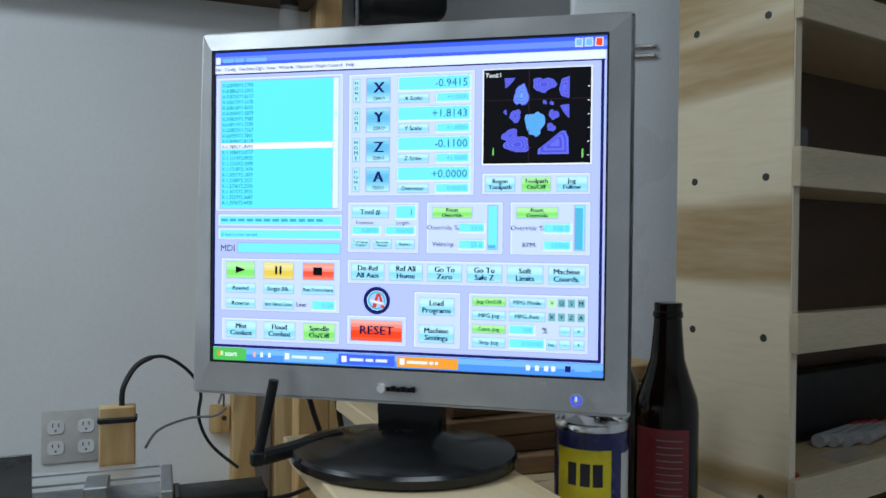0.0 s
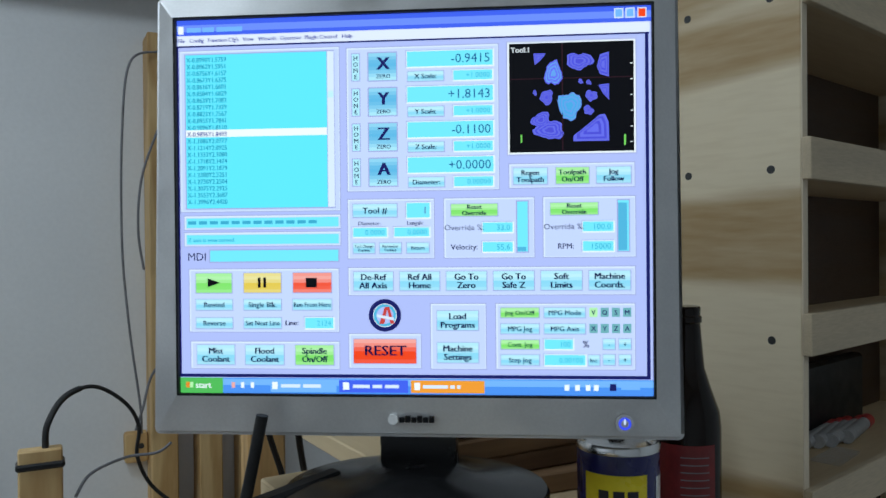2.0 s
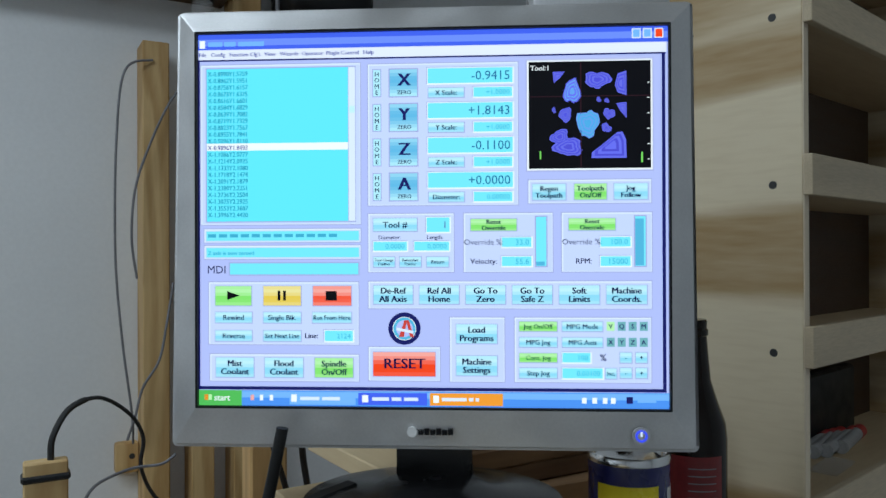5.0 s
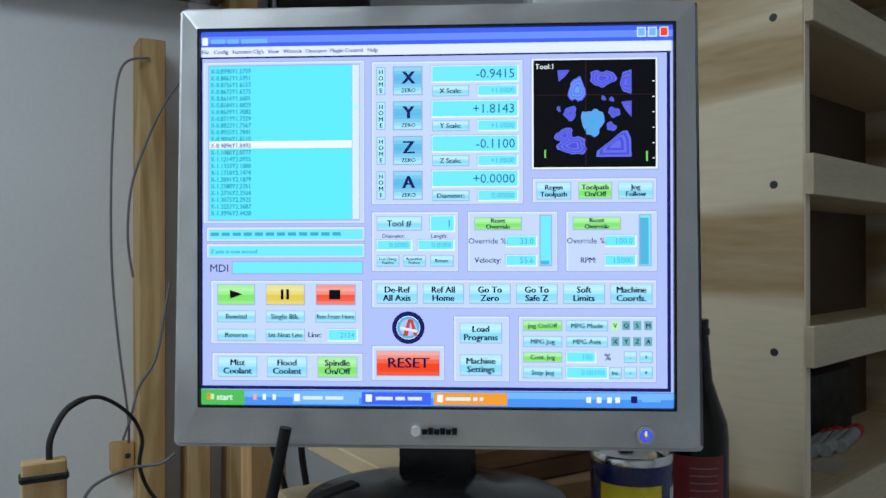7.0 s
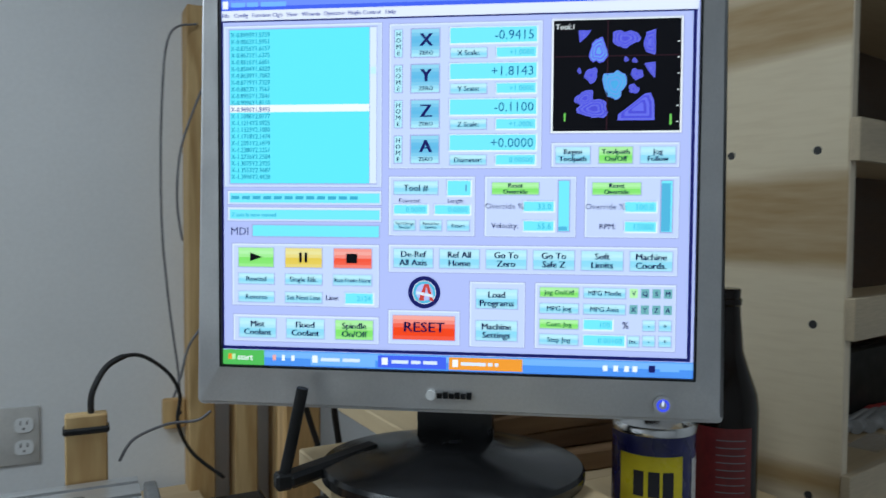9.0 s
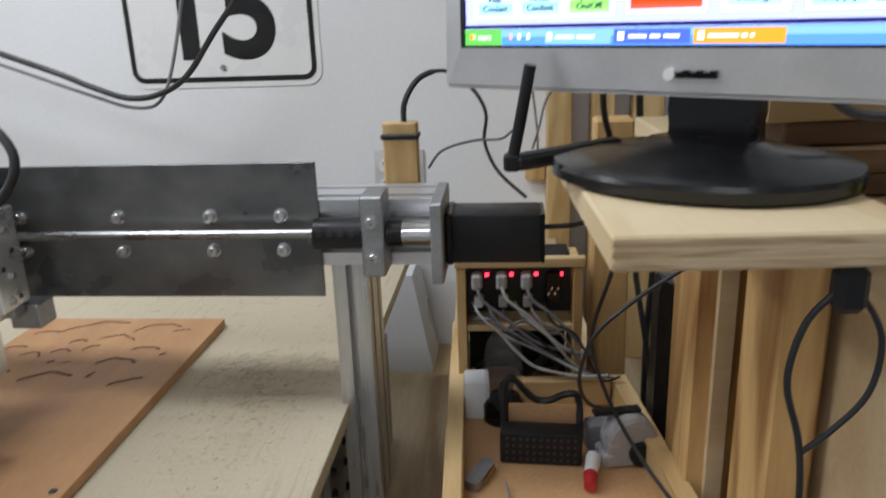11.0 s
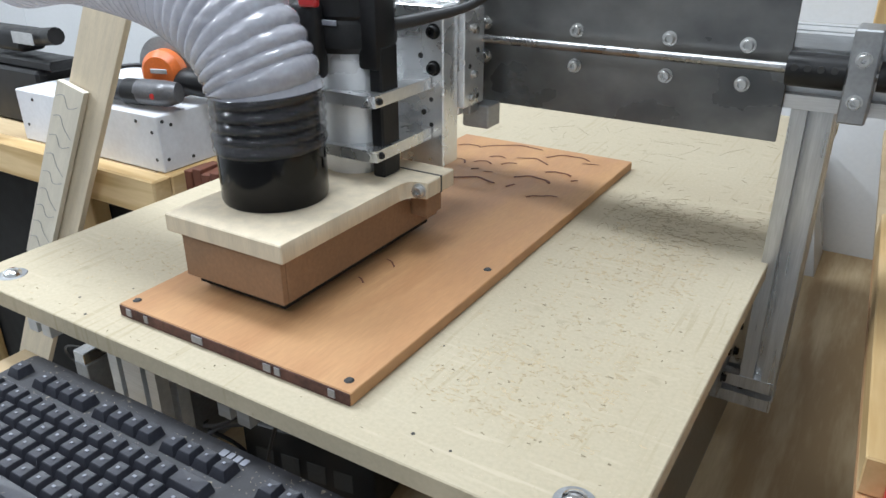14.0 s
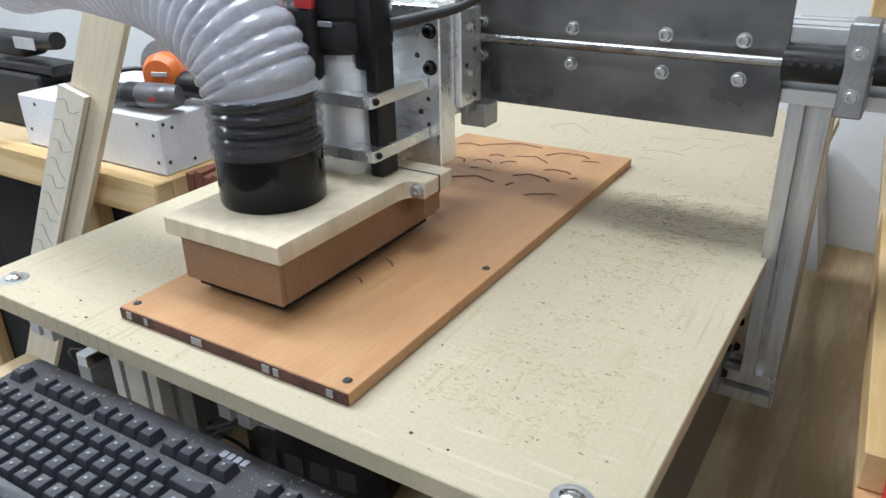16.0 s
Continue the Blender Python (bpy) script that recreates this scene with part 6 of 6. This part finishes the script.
for hz in (1.637, 1.623):
    part("handle", box(B(), 0.085, 0.128, -0.007, -0.0005, hz, hz + 0.006, 0.0015), CHROME, gc)

# upper shelf on the wall
us = thing("upper_shelf", "dark brown wooden wall shelf with jars", "shelf")
part("board", box(B(), -0.45, 0.37, WY - 0.12, WY - 0.001, 1.897, 1.922, 0.002), SHELF_BROWN, us)
jr = thing("glass_jar", "small glass jar hanging below the wall shelf", "jar", (0.315, WY - 0.065, 1.8968))
part("lid", lathe(B(), [(0, 0), (0.022, 0), (0.022, -0.012), (0, -0.012)], seg=24), GROOVE, jr, "dark metal lid")
part("glass", lathe(B(), [(0, -0.0122), (0.021, -0.0122), (0.024, -0.02), (0.024, -0.058), (0.020, -0.064), (0, -0.064)], seg=24), SMOKED, jr)
bg = thing("hanging_bag", "black fabric bag hanging on the wall beside the stud", "bag")
bgm = box(B(), 0.475, 0.68, WY - 0.16, WY - 0.002, 1.872, 2.16, 0.03, seg=3)
part("bag", bgm, BLACK, bg)
part("strap", sweep(B(), [(0.462, WY - 0.09, 2.15), (0.466, WY - 0.10, 1.98), (0.468, WY - 0.10, 1.86), (0.474, WY - 0.09, 1.78)], 0.005), GREY_CABLE, bg)

# ---- speed limit sign ----
sg = thing("speed_limit_sign", "white speed limit road sign with black letters and border", "road sign", (-0.535, WY - 0.004, 1.128))
part("plate", slab(B(), rounded(0.455, 0.61, 0.035, 6, 0, 0.295), 0.002, Matrix.Translation((0, 0.0015, 0)) @ FRONT), SIGN_WHITE, sg)
part("border", ring_plate(B(), rounded(0.432, 0.586, 0.030, 6, 0, 0.295), rounded(0.409, 0.563, 0.019, 6, 0, 0.295), 0.0006, Matrix.Translation((0, 0.0007, 0)) @ FRONT), SIGN_BLACK, sg, "black border line")
tx = B()
FL = Matrix.Translation((0, 0.0009, 0)) @ FRONT @ Matrix.Diagonal((1, 1, -1, 1))
for t, zz, s, sq, bo in (("SPEED", 0.440, 0.105, 1.0, 0.003), ("LIMIT", 0.325, 0.105, 1.1, 0.003), ("15", 0.060, 0.285, 0.98, 0.008)):
    lettering(tx, t, FL @ Matrix.Translation((0, zz, 0)), s, "CENTER", bo, sq, 0.0002, 1.0, 8)
part("lettering", tx, SIGN_BLACK, sg, "black lettering")
part("fixing_bolt", cyl(B(), (0.0, -0.004, 0.035), (0.0, 0.0014, 0.035), 0.006, seg=12), ALU_DULL, sg)
hc = thing("hanging_cable", "black and grey cables sagging in front of the sign", "cable")
part("lead", sweep(B(), [(-1.7, 1.74, 1.50), (-1.25, 1.75, 1.33), (-1.0, 1.76, 1.235), (-0.824, 1.76, 1.17), (-0.759, 1.76, 1.142), (-0.68, 1.76, 1.116), (-0.609, 1.76, 1.123), (-0.546, 1.76, 1.159), (-0.479, 1.76, 1.242), (-0.407, 1.76, 1.329), (-0.371, 1.76, 1.403), (-0.362, 1.76, 1.48), (-0.37, 1.76, 1.65), (-0.38, 1.76, 1.904)], 0.0062), RUBBER, hc)
part("lead", sweep(B(), [(-1.7, 1.75, 1.47), (-1.25, 1.76, 1.30), (-0.95, 1.77, 1.19), (-0.767, 1.77, 1.123), (-0.676, 1.77, 1.095), (-0.616, 1.77, 1.107), (-0.576, 1.77, 1.188), (-0.533, 1.77, 1.343), (-0.512, 1.77, 1.45), (-0.44, 1.77, 1.60), (-0.40, 1.77, 1.904)], 0.0036), GREY_CABLE, hc)
gv = thing("wall_cable", "thin grey cable hanging down the wall", "cable")
part("lead", sweep(B(), [(0.212, 1.858, 1.745), (0.157, 1.84, 1.713), (0.141, 1.84, 1.568), (0.139, 1.84, 1.347), (0.151, 1.84, 1.181), (0.169, 1.84, 1.03), (0.172, 1.85, 0.97)], 0.0024), GREY_CABLE, gv)
part("lead", sweep(B(), [(0.27, 1.85, 1.70), (0.24, 1.85, 1.653), (0.204, 1.84, 1.571), (0.176, 1.84, 1.48), (0.169, 1.84, 1.38), (0.18, 1.85, 1.30)], 0.0026), GREY_CABLE, gv)
part("lead", sweep(B(), [(0.25, 1.85, 1.29), (0.236, 1.84, 1.213), (0.219, 1.83, 1.136), (0.188, 1.83, 1.083), (0.173, 1.83, 1.025), (0.16, 1.84, 0.98)], 0.0026), GREY_CABLE, gv)

# ---- far left: second bench with a white box, tools and leaning boards ----
lbn = thing("side_bench", "rough pine side bench with dark space beneath", "workbench")
part("front_rail", box(B(), -2.0, -1.03, 0.945, 0.983, 0.700, 0.767, 0.003), PINE_X, lbn)
part("side_rail", box(B(), -1.068, -1.030, 0.984, 1.55, 0.700, 0.767, 0.003), PINE_Y, lbn)
part("leg", box(B(), -1.37, -1.28, 0.985, 1.022, 0, 0.70, 0.003), PINE_Z, lbn)
part("leg", box(B(), -1.95, -1.86, 0.985, 1.022, 0, 0.70, 0.003), PINE_Z, lbn)
part("leg", box(B(), -1.12, -1.03, 1.50, 1.538, 0, 0.70, 0.003), PINE_Z, lbn)
# two near-black boards, added to stand in for the shade under the bench
part("back_board", box(B(), -2.6, -1.075, 1.024, 1.034, 0.001, 0.6995, 0.001), GAP_SHADE, lbn, "near-black board standing in for the shade beneath")
part("side_board", box(B(), -1.062, -1.05, 1.036, 1.49, 0.001, 0.6995, 0.001), GAP_SHADE, lbn)
part("deck", box(B(), -2.0, -1.0685, 0.984, 1.55, 0.748, 0.766, 0.001), PLY_SHELF, lbn)
wb = thing("white_box", "white painted plywood box with countersunk screws", "box")
part("box_body", box(B(), -1.452, -1.045, 0.985, 1.26, 0.7675, 0.8675, 0.002), WHITE_PAINT, wb)
for xx, zz in ((-1.10, 0.853), (-1.062, 0.838), (-1.06, 0.79), (-1.40, 0.852), (-1.43, 0.80), (-1.25, 0.78)):
    part("screw", cyl(B(), (xx, 0.9849, zz), (xx, 0.984, zz), 0.0032, seg=10), GROOVE, wb)
for yy, zz in ((0.995, 0.857), (1.012, 0.848), (0.997, 0.79), (1.05, 0.782)):
    part("screw", cyl(B(), (-1.0452, yy, zz), (-1.044, yy, zz), 0.0032, seg=10), GROOVE, wb)
BX = 0.8677     # top of the white box
gr = thing("angle_grinder", "dark grey and silver angle grinder lying on the white box", "angle grinder", (-1.235, 1.012, BX), 4)
part("body", sweep(B(), [(0.0, 0, 0.024), (0.04, 0, 0.025), (0.085, 0, 0.025), (0.115, 0, 0.026)], lambda d, a: 0.0195 + 0.0010 * math.sin(d * 70), seg=20), KB_BLACK, gr)
part("collar", cyl(B(), (0.086, 0, 0.025), (0.122, 0, 0.026), 0.0225, seg=24), BLACK, gr)
part("gear_head", sweep(B(), [(0.118, 0, 0.027), (0.15, 0, 0.028), (0.18, 0, 0.03), (0.20, 0.006, 0.032)], lambda d, a: 0.0225 - 0.006 * max(0.0, (d - 0.05) / 0.035) ** 2, seg=20), surface("cast_grey", (0.16, 0.16, 0.17), 0.4, 0.4, var=0.1), gr, "cast grey gear head")
part("badge", cyl(B(), (0.166, -0.0215, 0.028), (0.166, -0.0235, 0.028), 0.005, seg=14), RED, gr, "round red badge")
part("tail_cord", sweep(B(), [(0.0, 0, 0.026), (-0.012, 0.01, 0.032), (0.02, 0.03, 0.052), (0.06, 0.05, 0.058), (0.10, 0.07, 0.05)], 0.004, seg=8), RUBBER, gr)
sdr = thing("orbital_sander", "orange and black power sander lying on the white box", "power tool", (-1.142, 1.10, BX), 18)
part("motor_case", lathe(B(), [(0, 0), (0.034, 0.002), (0.040, 0.012), (0.040, 0.03), (0.030, 0.042), (0, 0.044)], (0, 0, 0), 30), ORANGE, sdr, "orange motor case").matrix_basis = pose(0.012, -0.006, 0.050, 90, 0, 0)
part("disc", lathe(B(), [(0, 0), (0.052, 0), (0.054, 0.004), (0.052, 0.010), (0.02, 0.012), (0, 0.012)], (0, 0, 0), 36), ALU_DULL, sdr).matrix_basis = pose(-0.004, 0.012, 0.0545, 90, 0, 0)
part("vent_strip", box(B(), 0.0, 0.032, -0.053, -0.050, 0.052, 0.060, 0.001), PALE_CABLE, sdr)
part("handle", sweep(B(), [(0.03, -0.02, 0.026), (0.06, -0.03, 0.036), (0.09, -0.034, 0.034), (0.12, -0.03, 0.026)], lambda d, a: 0.024 - 0.08 * max(0.0, d - 0.06), seg=16), BLACK, sdr, "black rubber handle")
ofc = thing("wood_offcut", "small pale wood block with a dark cap on the white box", "wood offcut", (-1.262, 1.16, BX), 10)
part("block", box(B(), -0.03, 0.05, 0, 0.05, 0, 0.035, 0.002), SAWN, ofc)
part("cap", box(B(), -0.01, 0.035, 0.005, 0.04, 0.0352, 0.052, 0.003), GREY_CABLE, ofc)
lb1 = thing("leaning_board", "long pale plywood board leaning against the bench", "board", (-1.297, 0.915, 0.62), 0, rot=(0, 32))
part("board", box(B(), -0.045, 0.045, 0, 0.012, -0.68, 0.80, 0.001), SAWN, lb1)
lb2 = thing("carved_offcut", "narrow pale board with carved wavy lines leaning on another board", "board", (-1.330, 0.902, 0.62), 0, rot=(0, 32.6))
part("board", slab(B(), [(-0.031, -0.08), (0.031, -0.08), (0.031, 0.372), (-0.031, 0.350)], 0.010, FRONT), surface("birch_pale", (0.76, 0.70, 0.58), 0.6, var=0.05, scale=20, stretch=(3, 3, 0.3), fine=240), lb2)
for k in range(9):
    z = -0.03 + 0.044 * k
    part("carved_line", sweep(B(), [(-0.026, -0.0004, z), (-0.01, -0.0004, z + 0.012), (0.004, -0.0004, z - 0.004), (0.024, -0.0004, z + 0.014 * (-1) ** k)], 0.0005, seg=5, n=4), TAPE_GREY, lb2)
sv = thing("saw", "black hand power saw with a pale label on the side bench", "power saw", (-1.62, 1.06, 0.8845), 0)
part("body", box(B(), -0.06, 0.09, 0, 0.06, 0.03, 0.075, 0.012, seg=3), BLACK, sv)
part("arm", sweep(B(), [(0.05, 0.02, 0.06), (0.14, 0.01, 0.066), (0.22, 0.0, 0.075)], 0.017, seg=12), BLACK, sv)
part("label", box(B(), 0.10, 0.17, -0.0185, -0.0175, 0.055, 0.078, 0.0004), PALE_CABLE, sv)
part("base", box(B(), -0.08, 0.18, 0, 0.07, 0.0, 0.02, 0.004), BLACK, sv)
sbx = thing("tool_case", "black tool case under the saw", "tool case", (-1.62, 1.06, 0.767), 0)
part("case", box(B(), -0.10, 0.14, -0.01, 0.09, 0.0005, 0.117, 0.006), BLACK, sbx)
rc_ = thing("red_clamp", "red and blue plastic clamp hanging on the side bench", "clamp", (-1.52, 0.935, 0.775), 10)
part("jaw", box(B(), -0.012, 0.012, 0, 0.016, 0, 0.085, 0.004), RED, rc_)
part("grip", box(B(), -0.034, -0.013, 0, 0.016, 0.01, 0.07, 0.004), surface("blue_plastic", (0.05, 0.08, 0.4), 0.4), rc_)
dr = thing("wall_rack", "white barred rack with dark bins hung on the wall", "rack")
part("panel", box(B(), -2.1, -1.56, WY - 0.02, WY - 0.001, 0.80, 1.5, 0.001), surface("dark_bins", (0.06, 0.055, 0.045), 0.5, var=0.25, scale=12), dr, "dark bins behind the bars")
for k in range(4):
    part("upright", box(B(), -2.062 + 0.165 * k, -2.034 + 0.165 * k, WY - 0.035, WY - 0.0205, 0.80, 1.5, 0.001), WHITE_PLASTIC, dr)
for k in range(5):
    part("crossbar", box(B(), -2.1, -1.54, WY - 0.048, WY - 0.0355, 0.84 + 0.118 * k, 0.858 + 0.118 * k, 0.001), WHITE_PLASTIC, dr)
for k in range(22):
    part("ledge", box(B(), -1.535, -1.475, WY - 0.04, WY - 0.001, 0.80 + 0.026 * k, 0.814 + 0.026 * k, 0.002), WHITE_PLASTIC, dr)
wd = thing("wall_batten", "pine batten fixed upright on the wall", "batten")
part("batten", box(B(), -1.235, -1.145, WY - 0.03, WY - 0.001, 0.9, 2.0, 0.002), PINE_Z, wd)

# ---- things on the shelves ----
SU = pose(0.643, 0.704, 0, 0, 0, 12.0)


def shelf_spot(x, y, k):
    p = SU @ Vector((x, y, 1.247 + 0.1715 * k + 0.0093))
    return tuple(p)


random.seed(7)
for k in range(5):
    pen = thing("marker_pen", "pale marker pen with a red cap lying on the shelf", "pen", shelf_spot(0.285 + 0.017 * k, 0.100 - 0.005 * k, -1), 12 + 6 + 3 * (k % 3), group="pens on the shelf")
    part("barrel", cyl(B(), (-0.075, 0, 0.0092), (0.02, 0, 0.0092), 0.0088, seg=14), PALE_CABLE, pen)
    part("cap", cyl(B(), (0.0205, 0, 0.0092), (0.046, 0, 0.0092), 0.0092, seg=14), CAN_RED, pen, "red cap")
rb = thing("red_block", "small red plastic block on the shelf edge", "block", shelf_spot(0.035, 0.012, -1), 10)
part("block", box(B(), -0.008, 0.008, 0, 0.014, 0, 0.016, 0.002), RED, rb)
pc = thing("plastic_packet", "crumpled clear plastic packet on the shelf", "packet", shelf_spot(0.20, 0.05, -1), 20)
part("packet", slab(B(), [(-0.03, -0.012), (0.045, -0.016), (0.05, 0.014), (-0.028, 0.02)], 0.003), SMOKED, pc)
for k in range(6):
    tb = thing("glass_tube", "clear tube standing in the dark shelf corner", "tube", shelf_spot(0.04 + 0.022 * k, 0.085 + 0.01 * (k % 2), 0), group="tubes on the shelf")
    part("tube", lathe(B(), [(0, 0), (0.006, 0.001), (0.007, 0.004), (0.007, 0.085 + 0.012 * (k % 3)), (0.006, 0.086 + 0.012 * (k % 3))], seg=14), SMOKED if k != 4 else RED, tb)
dk = thing("dark_case", "dark plastic case standing on the shelf", "case", shelf_spot(0.07, 0.07, 0), 12)
part("case", box(B(), -0.045, 0.05, 0.03, 0.06, 0, 0.07, 0.004), BLACK, dk)
d2 = thing("parts_drawer", "dark grey parts drawer on the shelf", "drawer", shelf_spot(0.07, 0.07, 1), 12)
part("drawer", box(B(), -0.045, 0.075, 0.0, 0.06, 0, 0.062, 0.004), surface("dark_grey", (0.10, 0.10, 0.11), 0.5), d2)
part("divider", box(B(), -0.012, -0.010, -0.0012, -0.0002, 0.004, 0.058, 0), GROOVE, d2)
d3 = thing("dark_case", "dark plastic case standing on the shelf", "case", shelf_spot(0.10, 0.06, -1), 12)
part("case", box(B(), -0.07, 0.36, 0.055, 0.075, 0, 0.095, 0.004), BLACK, d3)

# bed hardware
for bx, by in ((-0.112, 0.545), (-0.735, 0.545)):
    bo = thing("bed_bolt", "round-headed steel bolt sunk in a bed hole", "bolt", (bx, by, ZB), group="bed bolts")
    part("recess", lathe(B(), [(0, 0.0006), (0.014, 0.0006), (0.0145, 0.0002)], seg=26), ALU_DULL, bo)
    part("head", lathe(B(), [(0.0095, 0.0007), (0.0085, 0.0035), (0.005, 0.0055), (0, 0.006)], seg=22), CHROME, bo)

# dark power supply beside the tray and stack of red-brown boards
ps = thing("power_supply", "flat dark grey power supply standing behind the tray rail", "power supply", (0.2755, 1.03, BZ + 0.0004), 3)
part("case", slab(B(), [(0, 0), (0.027, 0), (0.027, 0.45), (0.020, 0.487), (0.004, 0.495), (0, 0.48)], 0.03, FRONT), BLACK, ps)
for k in range(4):
    rbd = thing("red_brown_board", "reddish brown hardwood strip standing on end by the side bench", "board", (-1.015 + 0.021 * k, 1.0, 0), 4 * k, group="standing strips")
    part("strip", box(B(), 0, 0.018, 0, 0.05, 0, 0.775 + 0.006 * (k % 2), 0.001), RED_BROWN, rbd)

# ---- clutter on the bench below the bed ----
pb = thing("power_strip_box", "black plastic power box on the bench under the machine bed", "power box", (-0.55, 0.80, BZ + 0.0004), 8)
part("case", box(B(), -0.10, 0.10, -0.055, 0.055, 0, 0.095, 0.006, seg=2), BLACK, pb)
for k in range(4):
    part("socket", box(B(), -0.08 + 0.04 * k, -0.052 + 0.04 * k, -0.0562, -0.0551, 0.03, 0.06, 0.0004), GROOVE, pb)
ul = thing("bench_leads", "tangle of black leads lying on the bench under the machine bed", "cable")
random.seed(5)
for k in range(5):
    cx_, cy_ = -0.86 + 0.05 * k, 0.72 + 0.03 * (k % 3)
    pts = [(cx_ + 0.055 * math.cos(a + k) + random.gauss(0, 0.008), cy_ + 0.04 * math.sin(a + k) + random.gauss(0, 0.006), BZ + 0.006 + 0.035 * abs(math.sin(0.7 * a + k))) for a in (0.9 * j for j in range(9))]
    part("lead", sweep(B(), pts, 0.0028), RUBBER if k % 2 else GREY_CABLE, ul)
bx_ = thing("brown_carton", "small reddish brown carton on the bench under the machine bed", "carton", (-0.80, 0.90, BZ + 0.0004), 14)
part("carton", box(B(), -0.05, 0.05, -0.04, 0.04, 0, 0.085, 0.002), MDF_BOX, bx_)

# white sheets added to imitate a lit, pale patch of the bench top
for px_, py_, rz_, sw, sd in ((-0.87, 0.80, 12, 0.15, 0.16),):
    pap = thing("pale_bench_patch", "white sheets standing in for a lit patch of bench under the machine", "paper", (px_, py_, BZ + 0.0004), rz_)
    for k in range(3):
        part("sheet", box(B(), -sw / 2, sw / 2, -sd / 2, sd / 2, 0.0012 * k, 0.001 + 0.0012 * k, 0, m=pose(0.004 * k, -0.003 * k, 0, 0, 0, 3 * k)), SIGN_WHITE, pap)
lw_ = thing("loose_wire", "thin black wire looping out from under the machine bed", "wire")
part("wire", sweep(B(), [(-0.80, 0.70, BZ + 0.02), (-0.82, 0.66, 0.60), (-0.85, 0.64, 0.66), (-0.80, 0.63, 0.69), (-0.74, 0.64, 0.68), (-0.70, 0.66, 0.70), (-0.66, 0.68, 0.74), (-0.64, 0.70, 0.80)], 0.0013), RUBBER, lw_)
part("wire", sweep(B(), [(-0.56, 0.70, BZ + 0.003), (-0.54, 0.67, 0.56), (-0.50, 0.655, 0.66), (-0.47, 0.66, 0.73), (-0.45, 0.70, 0.80)], 0.0022), RUBBER, lw_)
